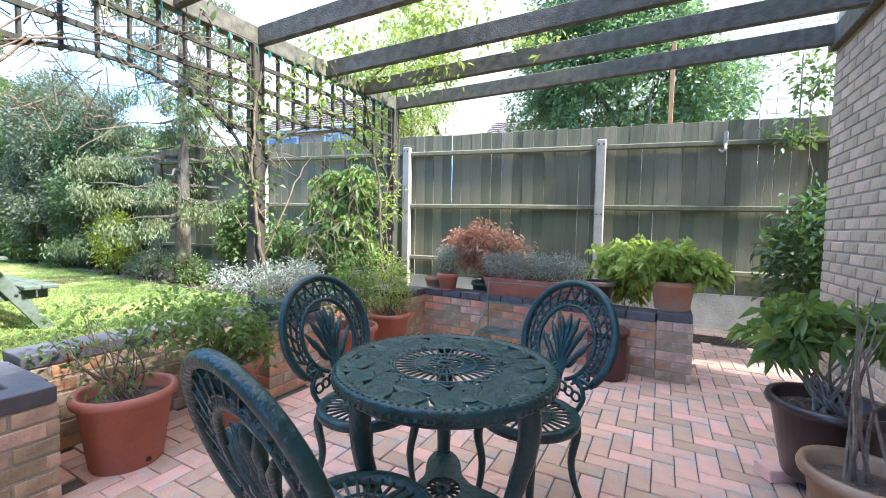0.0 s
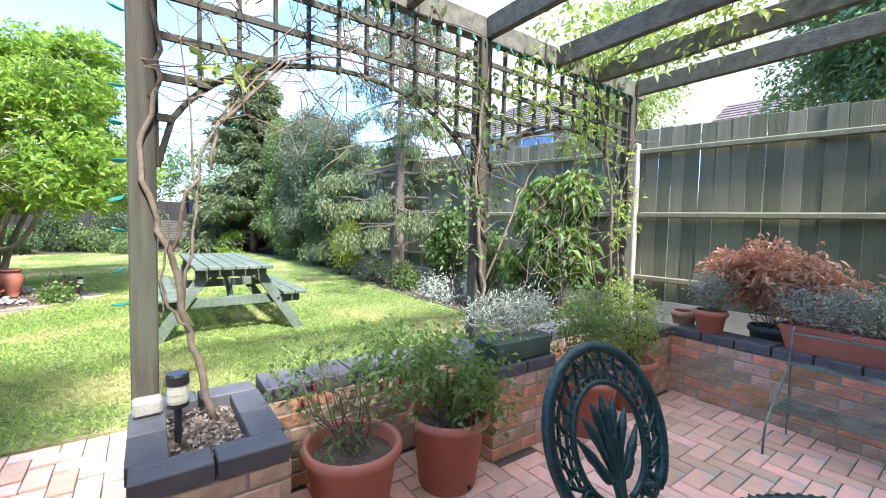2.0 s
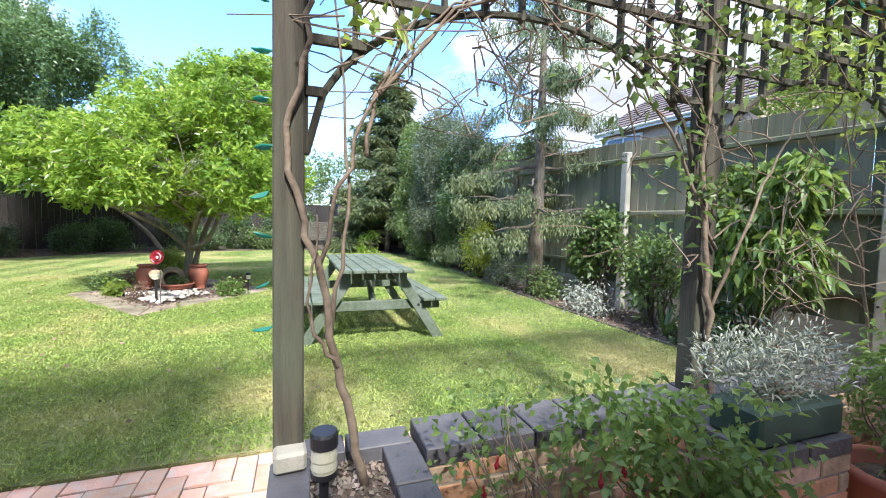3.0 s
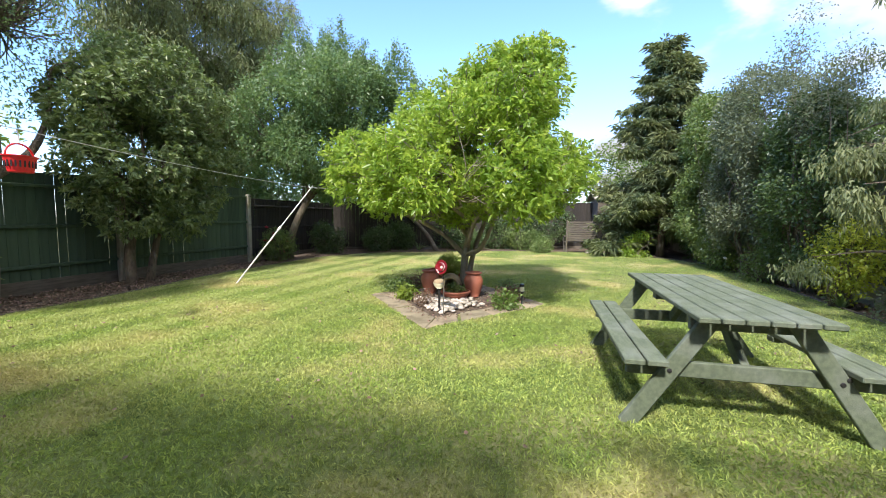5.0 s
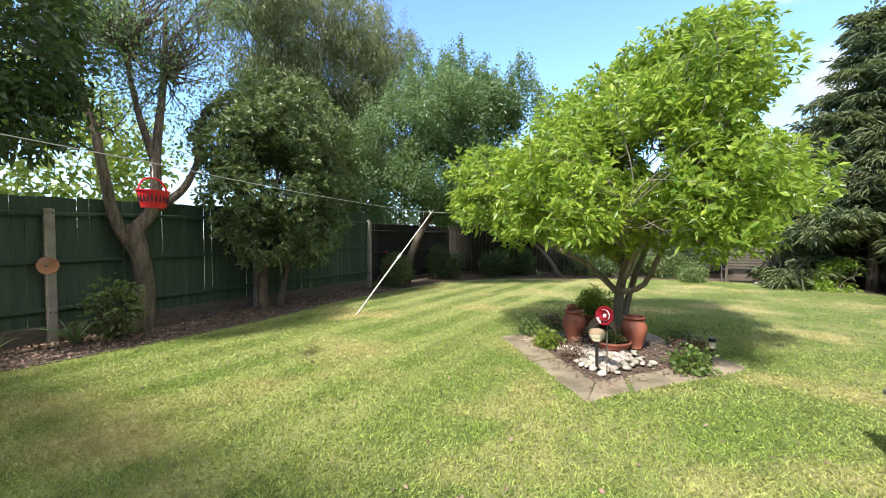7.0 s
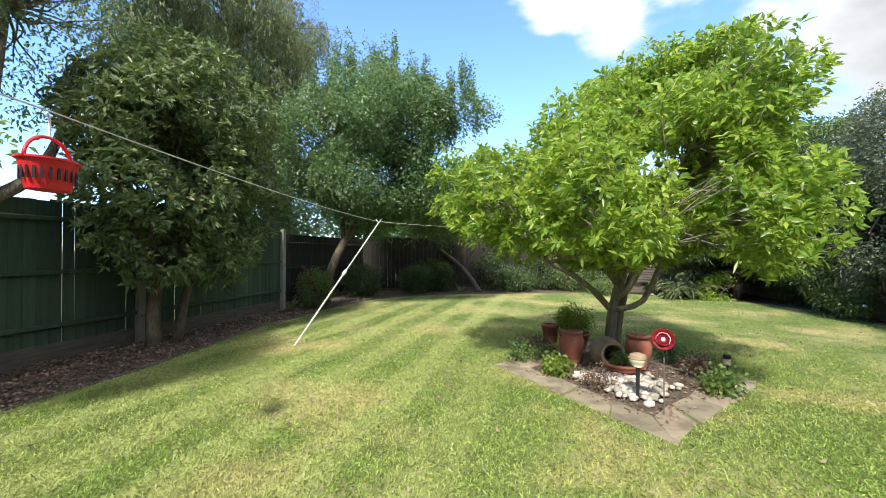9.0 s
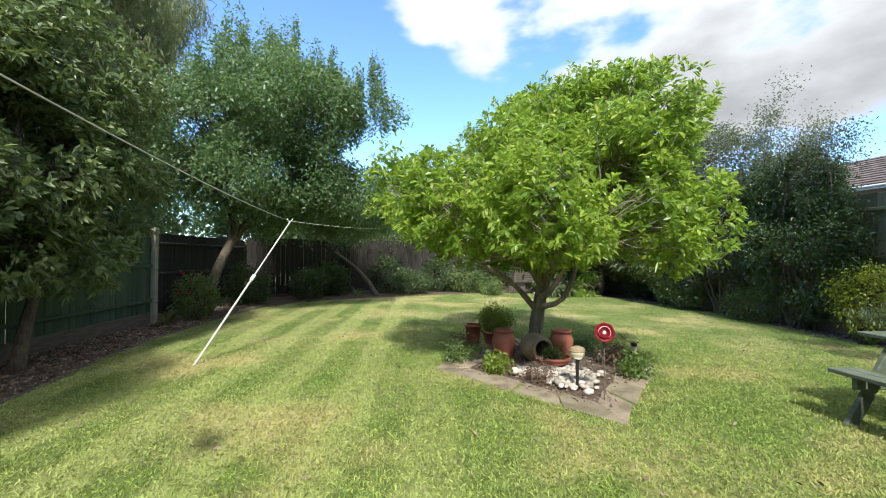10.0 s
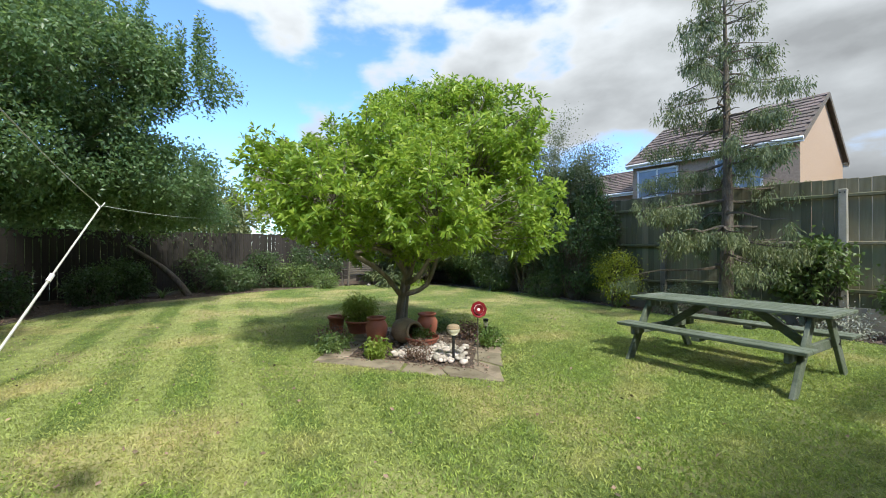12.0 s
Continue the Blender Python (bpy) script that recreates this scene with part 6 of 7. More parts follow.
def jar(name, label, x, y, mat, prof, m=None, category="jar"):
    t = thing(name, label, category)
    part("jar_body", lathe(prof, 30), mat, t, smooth=True, at=m or pose(x, y, LAWN_Z + 0.02))
    return t
URN = [(0, 0.005), (0.085, 0), (0.12, 0.08), (0.15, 0.2), (0.155, 0.28), (0.13, 0.34), (0.108, 0.36), (0.108, 0.375), (0.135, 0.38), (0.138, 0.405), (0.12, 0.41), (0.1, 0.4), (0.095, 0.33), (0.12, 0.26), (0, 0.22)]
jar("urn", "terracotta urn with a rolled rim on the pebbles", -9.30, -2.13, M["terracotta"], URN)
jar("urn", "terracotta urn with a rolled rim beside the trunk", -9.22, -1.36, M["terracotta"], URN)
JAR = [(0, 0), (0.09, 0.0), (0.16, 0.08), (0.185, 0.2), (0.16, 0.32), (0.125, 0.37), (0.12, 0.385), (0.145, 0.39), (0.145, 0.42), (0.115, 0.425), (0.10, 0.40), (0.13, 0.3), (0.15, 0.2), (0.1, 0.06), (0, 0.04)]
jar("tipped_jar", "buff stoneware jar lying on its side, mouth open", 0, 0, M["stone_jar"], JAR, pose(-9.38, -1.78, LAWN_Z + 0.20, 0, 86, 12))
t = potted("bowl_planter", "low terracotta bowl with small seedlings", -8.93, -1.60, LAWN_Z + 0.03, 0.24, 0.15, 0.13, M["terracotta"], 0.02, lip_h=0.03)
grow(t, [(-8.93, -1.6, 0.27, 0.14, 0.14, 0.06)], 46, 6, 0.05, 0.03, L["shrub"], 101, (-8.93, -1.6, 0.2), spread=0.04)
t = potted("bowl_planter", "wide terracotta bowl with a grassy plant", -10.35, -2.0, LAWN_Z + 0.02, 0.24, 0.17, 0.2, M["terracotta"], 0.02, lip_h=0.03)
grow(t, [(-10.35, -2.0, 0.48, 0.28, 0.28, 0.2)], 330, 7, 0.06, 0.016, L["lime"], 102, (-10.35, -2.0, 0.26), spread=0.06, stems=18)
t = potted("plant_pot", "tall terracotta pot behind the tree with thin stems", -10.5, -2.35, LAWN_Z + 0.02, 0.14, 0.10, 0.28, M["terracotta"], 0.02)
t = thing("solar_lamp", "globe solar lamp on a black stake", "garden lamp", pose(-8.05, -1.64, LAWN_Z + 0.02))
part("stake", lathe([(0, -0.06), (0.016, 0), (0.019, 0.32), (0, 0.32)], 10), M["black"], t)
part("globe", lathe([(0, 0.315), (0.04, 0.32), (0.075, 0.36), (0.082, 0.395), (0.075, 0.41), (0, 0.41)], 22), M["cream"], t, "cream globe", smooth=True)
part("cap", lathe([(0.084, 0.398), (0.086, 0.404), (0.08, 0.41)], 22), M["stone_jar"], t)
part("cap_top", lathe([(0.08, 0.411), (0.07, 0.435), (0.03, 0.45), (0, 0.452)], 22), M["stone_jar"], t)
solar_lamp(-8.85, -0.55, LAWN_Z + 0.02, 0.3, "small black solar lamp among the bed plants")
# enamel flower on a rod, facing the house
t = thing("metal_flower", "red enamelled metal flower on a thin rod", "ornament")
part("rod", tube([(-7.74, -1.50, LAWN_Z - 0.05), (-7.74, -1.50, 0.76)], 0.006, 6), M["old_wood"], t)
fl = pose(-7.72, -1.51, 0.75, 0, 78, -20) @ Matrix.Scale(0.75, 4)
def petals(n, r0, r1, z0, z1, w):
    bm = bmesh.new()
    for k in range(n):
        a = 2 * math.pi * k / n
        ring_in = [(r0, a - w * 0.5, z0), (r0, a + w * 0.5, z0)]
        outer = [(r1 * (1 - 0.12 * abs(s)), a + w * s, z1) for s in (-0.55, -0.3, 0, 0.3, 0.55)]
        q = [bm.verts.new((r * math.cos(b), r * math.sin(b), z)) for r, b, z in [ring_in[0]] + outer + [ring_in[1]]]
        bm.faces.new(q)
    bmesh.ops.solidify(bm, geom=list(bm.faces), thickness=0.004)
    return bm
for n, r0, r1, z0, z1, mt in ((8, 0.03, 0.128, 0.0, 0.045, "red_enamel"), (7, 0.02, 0.080, 0.012, 0.05, "white"), (7, 0.02, 0.074, 0.016, 0.066, "red_enamel"), (6, 0.01, 0.05, 0.022, 0.06, "red_enamel")):
    part("petals", petals(n, r0, r1, z0, z1, 2 * math.pi / n), M[mt], t, at=fl)
part("flower_heart", lathe([(0.032, 0.02), (0.03, 0.035), (0, 0.042)], 14), M["white"], t, at=fl)
part("flower_back", lathe([(0, -0.004), (0.05, -0.004), (0.05, 0.004), (0, 0.006)], 16), M["red_enamel"], t, at=fl)
for k, (x, y, r, mt, ln) in enumerate(((-9.35, -2.75, 0.28, "shrub", 0.045), (-9.9, -2.6, 0.24, "bronze", 0.035), (-8.75, -2.35, 0.15, "lime", 0.06), (-8.35, -1.95, 0.16, "bronze", 0.032), (-9.0, -0.75, 0.2, "bronze", 0.04), (-8.45, -0.75, 0.18, "fuchsia", 0.055), (-9.7, -0.8, 0.24, "plum", 0.04))):
    t = thing("bed_plant", "low leafy plant among the pebbles", "plant", group="plants round the magnolia")
    grow(t, [(x, y, LAWN_Z + 0.12, r, r, 0.12)], int(420 * r), 7, ln, ln * 0.6, L[mt], 110 + k, (x, y, LAWN_Z), spread=0.06, stems=8)

# ---- clothes line, prop and peg basket ----
t = thing("line_prop", "pale metal clothes prop leaning in the lawn", "clothes prop")
P0, P1 = Vector((-9.36, -6.15, LAWN_Z - 0.02)), Vector((-10.9, -5.4, 2.04))
mid = P0.lerp(P1, 0.55)
part("pole", tube([P0, mid], 0.014, 8), M["white_rope"], t)
part("pole", tube([mid, P1], 0.011, 8), M["white_rope"], t)
part("clamp", tube([mid - (P1 - P0).normalized() * 0.05, mid + (P1 - P0).normalized() * 0.05], 0.026, 8), M["white"], t)
part("fork", tube(bend([P1 + Vector((0, -0.05, 0.06)), P1, P1 + Vector((0, 0.05, 0.06))], 4), 0.008, 6), M["white"], t)
t = thing("clothes_line", "white clothes line across the garden", "clothes line")
def sag(a, b, d, n=14):
    a, b = Vector(a), Vector(b)
    return [a.lerp(b, f) - Vector((0, 0, d * 4 * f * (1 - f))) for f in np.linspace(0, 1, n)]
HANG = Vector((-5.4, -5.0, 2.2))
part("line", tube(sag(P1 + Vector((0, 0, 0.02)), HANG, 0.05), 0.0045, 5), M["white_rope"], t)
part("line", tube(sag(HANG, (1.08, -4.5, 2.65), 0.06), 0.0045, 5), M["white_rope"], t)
part("line", tube(sag(P1 + Vector((0, 0, 0.02)), (-17.0, -4.0, 2.35), 0.05), 0.0045, 5), M["white_rope"], t)
t = thing("peg_basket", "red plastic peg basket hanging from the clothes line", "basket", pose(-5.4, -5.0, 1.80, 0, 0, 20))
bm = lathe([(0, 0.0), (0.105, 0.0), (0.14, 0.14), (0.152, 0.142), (0.152, 0.152), (0.136, 0.152), (0.1, 0.012), (0, 0.01)], 28)
for v in bm.verts:
    v.co.y *= 0.72
part("basket_body", bm, M["red_plastic"], t, smooth=False)
part("handle", tube([(0.145 * math.cos(a), 0, 0.145 + 0.12 * math.sin(a)) for a in np.linspace(0, math.pi, 18)], 0.009, 6), M["red_plastic"], t, smooth=True)
part("hook", tube(bend([(0, 0, 0.26), (0, 0, 0.34), (0.012, 0, 0.385), (0.03, 0, 0.37)], 4), 0.006, 6), M["white"], t)
bm = bmesh.new()
for k in range(22):
    a = 2 * math.pi * k / 22
    r = 0.128
    box((0.012, 0.006, 0.06), (r * math.cos(a), 0.72 * r * math.sin(a), 0.075), (0, 0, math.degrees(a) + 90), 0, bm)
part("slot", bm, M["black"], t)

# ---- garden bench with a slatted back, and the shed behind ----
t = thing("garden_bench", "weathered slatted wooden bench at the lawn's end", "bench", pose(-19.2, 1.15, 0.05, 0, 0, -83))
for k in range(5):
    part("seat_slat", box((1.3, 0.08, 0.025), (0, -0.02 + 0.095 * k - 0.2, 0.42), bevel=0.004), M["old_wood"], t)
for k in range(9):
    part("back_slat", box((1.3, 0.02, 0.062), (0, 0.26 + 0.012 * k, 0.5 + 0.085 * k), (-9, 0, 0), 0.004), M["old_wood"], t)
for x in (-0.62, 0.62):
    part("front_leg", box((0.06, 0.06, 0.62), (x, -0.24, 0.31), bevel=0.004), M["old_wood"], t)
    part("back_leg", beam((x, 0.24, 0), (x, 0.36, 1.25), 0.06, 0.06), M["old_wood"], t)
    part("arm_rest", box((0.07, 0.56, 0.03), (x, 0.02, 0.635), bevel=0.004), M["old_wood"], t)
t = thing("garden_shed", "small grey wooden shed with a low roof behind the bench", "shed", pose(-21.2, 2.6, 0, 0, 0, 4))
for k in range(15):
    part("board", box((0.02, 1.7, 0.135), (0.9, 0, 0.1 + 0.14 * k), (0, 6, 0), 0.003), M["old_wood"], t)
part("shed_wall", box((1.7, 1.68, 2.15), (0, 0, 1.08)), M["old_wood"], t)
part("roof", box((1.1, 2.0, 0.05), (0.5, 0, 2.33), (0, 18, 0), 0.005), M["concrete"], t)
part("roof", box((1.1, 2.0, 0.05), (-0.5, 0, 2.33), (0, -18, 0), 0.005), M["concrete"], t)
for k, (x, y, r) in enumerate(((-18.5, 1.9, 0.13), (-18.45, 1.6, 0.09), (-18.6, 2.2, 0.11), (-18.7, 1.3, 0.08))):
    bm = pebble(20 + k, r)
    ob = part("rock", bm, M["pebble"], smooth=True, at=pose(x, y, LAWN_Z + r * 0.35))
    tagged(ob, "pale rounded rock at the lawn's edge", "rock", "rocks by the bench")

# ---- border plants ----
BORD = [("border_shrub", "leafy lime-green shrub beside the bench", (-17.6, 2.9, 0.4), (0.55, 0.5, 0.45), 260, 0.1, 0.04, "magnolia"), ("border_shrub", "low leafy shrub beside the bench", (-18.6, -0.3, 0.3), (0.45, 0.4, 0.3), 160, 0.08, 0.035, "shrub"),
        ("rose_bush", "rose bush with red blooms by the post", (-13.4, -8.1, 0.55), (0.5, 0.4, 0.45), 260, 0.06, 0.035, "shrub"), ("border_shrub", "small leafy shrub beside the green fence", (-6.3, -8.0, 0.5), (0.3, 0.25, 0.4), 70, 0.09, 0.04, "shrub"),
        ("white_rose_bush", "low bush with white flowers in the border", (-14.6, 4.1, 0.5), (0.8, 0.35, 0.4), 300, 0.06, 0.035, "shrub"), ("border_shrub", "dark shrub at the foot of the back fence", (-17.6, -6.6, 0.5), (0.6, 0.6, 0.5), 260, 0.09, 0.04, "dark"),
        ("border_shrub", "dark shrub at the foot of the back fence", (-19.2, -3.4, 0.45), (0.5, 0.8, 0.42), 280, 0.09, 0.04, "dark"), ("border_shrub", "dark shrub at the foot of the back fence", (-19.9, -1.2, 0.5), (0.5, 0.9, 0.45), 280, 0.09, 0.04, "shrub"),
        ("border_shrub", "dark leafy shrub in the shaded corner", (-16.2, -8.0, 0.6), (0.7, 0.5, 0.6), 260, 0.09, 0.045, "dark"), ("border_shrub", "bronze-leaved shrub against the fence", (-5.3, 4.55, 0.7), (0.35, 0.25, 0.5), 130, 0.08, 0.05, "shrub"),
        ("border_shrub", "mixed low plants in the border", (-7.6, 4.25, 0.3), (0.6, 0.25, 0.25), 150, 0.06, 0.03, "shrub"), ("border_shrub", "low silvery plant at the lawn's edge", (-6.1, 4.15, 0.25), (0.35, 0.2, 0.2), 120, 0.05, 0.02, "lavender"),
        ("border_shrub", "low dark plants in the near border", (-4.3, 4.15, 0.25), (0.5, 0.25, 0.22), 150, 0.06, 0.03, "dark"), ("border_shrub", "tall dark shrub beyond the bench", (-19.4, 3.7, 0.8), (0.7, 0.6, 0.8), 300, 0.09, 0.045, "dark"),
        ("border_shrub", "dense dark shrub against the back fence", (-20.3, -0.2, 1.1), (0.5, 1.0, 0.9), 380, 0.09, 0.045, "dark"), ("border_shrub", "dark ferny shrub against the back fence", (-18.6, -6.3, 0.6), (0.5, 0.7, 0.6), 320, 0.1, 0.04, "dark"), ("border_shrub", "dark ferny shrub against the back fence", (-19.6, -4.2, 0.7), (0.5, 0.9, 0.7), 360, 0.1, 0.04, "dark"), ("border_shrub", "dark ferny shrub against the back fence", (-20.2, -2.2, 0.7), (0.5, 0.8, 0.65), 340, 0.1, 0.04, "dark"),
        ("border_shrub", "dense dark shrub against the far fence", (-17.3, 4.6, 1.0), (0.8, 0.5, 1.0), 380, 0.09, 0.045, "dark")]
for k, (nm, lb, c, r, n, ln, wd, mt) in enumerate(BORD):
    t = shrub(nm, lb, [(*c, *r)], n, 10, ln, wd, L[mt], 130 + k)
    if "rose" in nm:
        rg = np.random.default_rng(k)
        for j in range(7 if "white" not in nm else 16):
            u = rg.normal(size=3); u /= np.linalg.norm(u)
            p = np.array(c) + u * np.array(r) * 1.02
            p[2] = max(p[2], 0.35) + (0.3 if "white" not in nm and j < 4 else 0)
            part("bloom", rose(0.05 if "white" not in nm else 0.04), L["red"] if "white" not in nm else L["whiteflower"], t, at=pose(*p, rg.uniform(-60, 60), rg.uniform(-60, 60), 0))

def blades(name, label, x, y, n, ln, wd, seed, mat):
    """Clump of long strap leaves."""
    t = thing(name, label, "plant")
    rng = np.random.default_rng(seed)
    for k in range(n):
        a, o = rng.uniform(0, 2 * math.pi), rng.uniform(0.3, 0.9)
        l = ln * rng.uniform(0.7, 1.15)
        pts = [Vector((x + math.cos(a) * o * l * f, y + math.sin(a) * o * l * f, 0.04 + l * (f - 0.75 * o * f * f))) for f in np.linspace(0, 1, 7)]
        side = Vector((-math.sin(a), math.cos(a), 0))
        bm = bmesh.new()
        ws = wd * np.array([0.7, 1, 1, 0.9, 0.7, 0.4, 0.03])
        lt, rt = [bm.verts.new(p + side * w) for p, w in zip(pts, ws)], [bm.verts.new(p - side * w + Vector((0, 0, 0.004))) for p, w in zip(pts, ws)]
        for i in range(6):
            bm.faces.new((lt[i], lt[i + 1], rt[i + 1], rt[i]))
        part("leaf", bm, mat, t, smooth=True)
blades("flax_plant", "clump of bronze strap leaves by the fence post", -12.5, -8.2, 26, 0.5, 0.016, 151, L["willow"])
blades("lily_plant", "clump of green strap leaves by the fence", -5.9, -8.2, 26, 0.6, 0.016, 152, L["plum"])
blades("lily_plant", "clump of green strap leaves by the fence", -5.0, -8.1, 22, 0.5, 0.016, 153, L["plum"])
blades("iris_plant", "clump of strap leaves in the border", -9.9, 4.1, 20, 0.5, 0.014, 154, L["plum"])
blades("iris_plant", "clump of strap leaves by the back fence", -18.4, -5.2, 20, 0.55, 0.014, 155, L["plum"])
blades("iris_plant", "clump of strap leaves near the fence", -4.9, 4.3, 22, 0.5, 0.016, 156, L["shrub"])
t = thing("metal_ornament", "rusty flower ornament on the green fence", "ornament")
part("ornament_flower", petals(6, 0.02, 0.13, 0, 0.03, 1.0), M["clay"], t, at=pose(-5.75, -8.62, 1.15, -85, 0, 0))
part("rod", tube([(-5.75, -8.64, 0.0), (-5.75, -8.64, 1.15)], 0.006, 6), M["old_wood"], t)

# ---- neighbouring houses ----
def roof_tiles(a, b, c, d, rows, cols, mat, t):
    """Lapped tiles over the slope a-b (eaves) to d-c (ridge)."""
    a, b, c, d = (Vector(p) for p in (a, b, c, d))
    n = (b - a).cross(d - a).normalized()
    if n.z < 0:
        n = -n
    bm = bmesh.new()
    vs = [bm.verts.new(p) for p in (a, b, c, d)]
    bm.faces.new(vs)
    for i in range(rows):
        f0, f1 = i / rows, (i + 1.12) / rows
        for j in range(cols):
            g0, g1 = (j + (0.5 if i % 2 else 0) - 0.25) / cols, (j + (0.5 if i % 2 else 0) + 0.7) / cols
            g0, g1 = max(g0, 0), min(g1, 1)
            P = lambda g, f: a.lerp(b, g).lerp(d.lerp(c, g), min(f, 1))
            q = [P(g0, f0) + n * 0.05, P(g1, f0) + n * 0.05, P(g1, f1) + n * 0.015, P(g0, f1) + n * 0.015]
            lo = [P(g0, f0) + n * 0.005, P(g1, f0) + n * 0.005]
            v = [bm.verts.new(p) for p in q + lo]
            bm.faces.new(v[:4]); bm.faces.new((v[4], v[5], v[1], v[0]))
    bmesh.ops.recalc_face_normals(bm, faces=bm.faces)
    return part("roof_tiles", bm, mat, t)


def far_house(label, x0, x1, y0, depth, eave, ridge, windows, slope=0.1):
    t = thing("neighbour_house", label, "house", pose(0, y0, 0, 0, 0, math.degrees(math.atan(slope))))
    k = 1 / math.cos(math.atan(slope))
    bm = bmesh.new()
    ym = depth / 2
    v = [bm.verts.new(p) for p in ((x0, 0, 0), (x1, 0, 0), (x1, depth, 0), (x0, depth, 0), (x0, 0, eave), (x1, 0, eave), (x1, depth, eave), (x0, depth, eave), (x0, ym, ridge - 0.05), (x1, ym, ridge - 0.05))]
    for f in ((0, 1, 5, 4), (1, 2, 6, 9, 5), (2, 3, 7, 6), (3, 0, 4, 8, 7)):
        bm.faces.new([v[i] for i in f])
    part("wall", bm, M["house_brick"], t)
    o = 0.25
    drop = o * (ridge - eave) / ym
    for s in (-1, 1):
        ya = -o if s < 0 else depth + o
        roof_tiles((x0 - 0.15, ya, eave - drop), (x1 + 0.15, ya, eave - drop), (x1 + 0.15, ym, ridge), (x0 - 0.15, ym, ridge), 12, int((x1 - x0) / 0.3), M["roof"], t)
        part("fascia", beam((x0 - 0.15, ya, eave - drop - 0.1), (x1 + 0.15, ya, eave - drop - 0.1), 0.05, 0.16), M["white"], t)
    part("gutter", tube([(x0 - 0.15, -o - 0.06, eave - drop - 0.06), (x1 + 0.15, -o - 0.06, eave - drop - 0.06)], 0.05, 8), M["white"], t)
    for x in (x0 - 0.15, x1 + 0.15):
        for s in (0, 1):
            ya = -o if s == 0 else depth + o
            part("barge_board", beam((x, ya, eave - drop - 0.06), (x, ym, ridge - 0.06), 0.03, 0.16), M["old_wood"], t)
    for xw, zw, w, h in windows:
        win = part("window", box((w, 0.08, h), (xw, -0.02, zw)), M["window"], t)
        for dx in (-w / 2, 0, w / 2):
            part("window_frame", box((0.06, 0.06, h + 0.06), (xw + dx, -0.06, zw)), M["white"], win)
        for dz in (-h / 2, h / 2):
            part("window_frame", box((w + 0.1, 0.06, 0.07), (xw, -0.06, zw + dz)), M["white"], win)
    part("chimney", box((0.5, 0.5, 1.1), (x0 + (x1 - x0) * 0.62, ym, ridge + 0.3)), M["house_brick"], t) if ridge > 6.95 else None
    return t
far_house("buff brick house with brown tiled roof and white eaves", -14.3, -9.0, 12.55, 6.2, 5.0, 6.9, [(-13.3, 4.0, 1.5, 1.1), (-10.6, 4.0, 1.3, 1.1)])
far_house("buff brick house with tiled roof beyond the fence", -6.9, -1.5, 16.2, 6.5, 4.5, 6.3, [(-5.6, 3.9, 1.3, 1.0)])
far_house("low house with a dark tiled roof beyond the fence", 1.0, 6.5, 13.2, 5.0, 3.2, 4.7, [])
far_house("distant house with a low tiled roof", -21.5, -15.6, 16.0, 5.0, 4.4, 5.8, [])

# trees and hedges far behind the fences close the view
for k, (x, y, z, rx, ry, rz, mt) in enumerate(((-25, -6, 2.6, 2.0, 4.0, 2.6, "shrub"), (-25, 3, 2.4, 2.0, 4.0, 2.6, "shrub"), (-19.5, -13, 3.2, 3.5, 2.0, 3.2, "plum"), (-6.0, -13, 2.8, 3.5, 1.6, 2.8, "lime"), (-15.5, -12, 3.0, 2.0, 1.6, 3.0, "plum"), (-18, 9.5, 2.6, 3.0, 1.2, 2.4, "shrub"), (-22.6, -5.2, 2.3, 1.2, 3.2, 2.1, "willow"), (-21.0, -9.3, 2.2, 1.5, 1.8, 1.7, "plum"))):
    shrub("hedge_tree", "leafy trees and hedge behind the fence", [(x, y, z, rx, ry, rz)], 900, 12, 0.2, 0.1, L[mt], 170 + k, spread=0.3, category="tree")

# ---- loose litter, grass, bricks and pavers ----
def inside(x, y, poly):
    """Which of the points (arrays) lie in the outline."""
    c = np.zeros(len(x), bool)
    for (x0, y0), (x1, y1) in zip(poly, poly[1:] + poly[:1]):
        if y0 != y1:
            c ^= ((y0 > y) != (y1 > y)) & (x < (x1 - x0) * (y - y0) / (y1 - y0) + x0)
    return c


rng = np.random.default_rng(77)
def scatter(n, x0, x1, y0, y1, keep):
    p = rng.uniform((x0, y0), (x1, y1), (n, 2))
    return p[keep(p[:, 0], p[:, 1])]


bedspot = lambda x, y: ~inside(x, y, LAWN)
chips = np.concatenate([scatter(9000, -13, -2.9, Y_LEFT, -7.0, bedspot), scatter(6500, -15, -3.4, 3.6, 5.2, bedspot), scatter(2500, -19, -13, -8.6, 3, lambda x, y: bedspot(x, y) & (x > -17.9 - 0.3886 * (y + 8.75)))])
pc = np.column_stack([chips, np.full(len(chips), 0.062) + rng.uniform(0, 0.02, len(chips))])
d = rng.normal(size=(len(pc), 3)) * np.array([1, 1, 0.25])
litter = new("bark_litter", leaf_mesh("bark_litter", pc, d, 0.05, 0.03, M["chip"], rng, 0.0))
tagged(litter, "bark chips and dead leaves on the border soil", "litter", kind="stuff")
bedpoly = SB
onlawn = lambda x, y: inside(x, y, LAWN) & ~inside(x, y, bedpoly)
g = scatter(900000, -19.2, -3.6, -7.8, 4.4, onlawn)
g = g[rng.random(len(g)) < np.clip(1.15 - (np.hypot(g[:, 0] + 4.2, g[:, 1] + 2.4) - 2.0) / 6.0, 0.12, 1.0)]
pg = np.column_stack([g, np.full(len(g), LAWN_Z - 0.004)])
d = rng.normal(size=(len(pg), 3)) * 0.65 + np.array([0, 0, 0.75])
d[:, 2] = np.abs(d[:, 2])
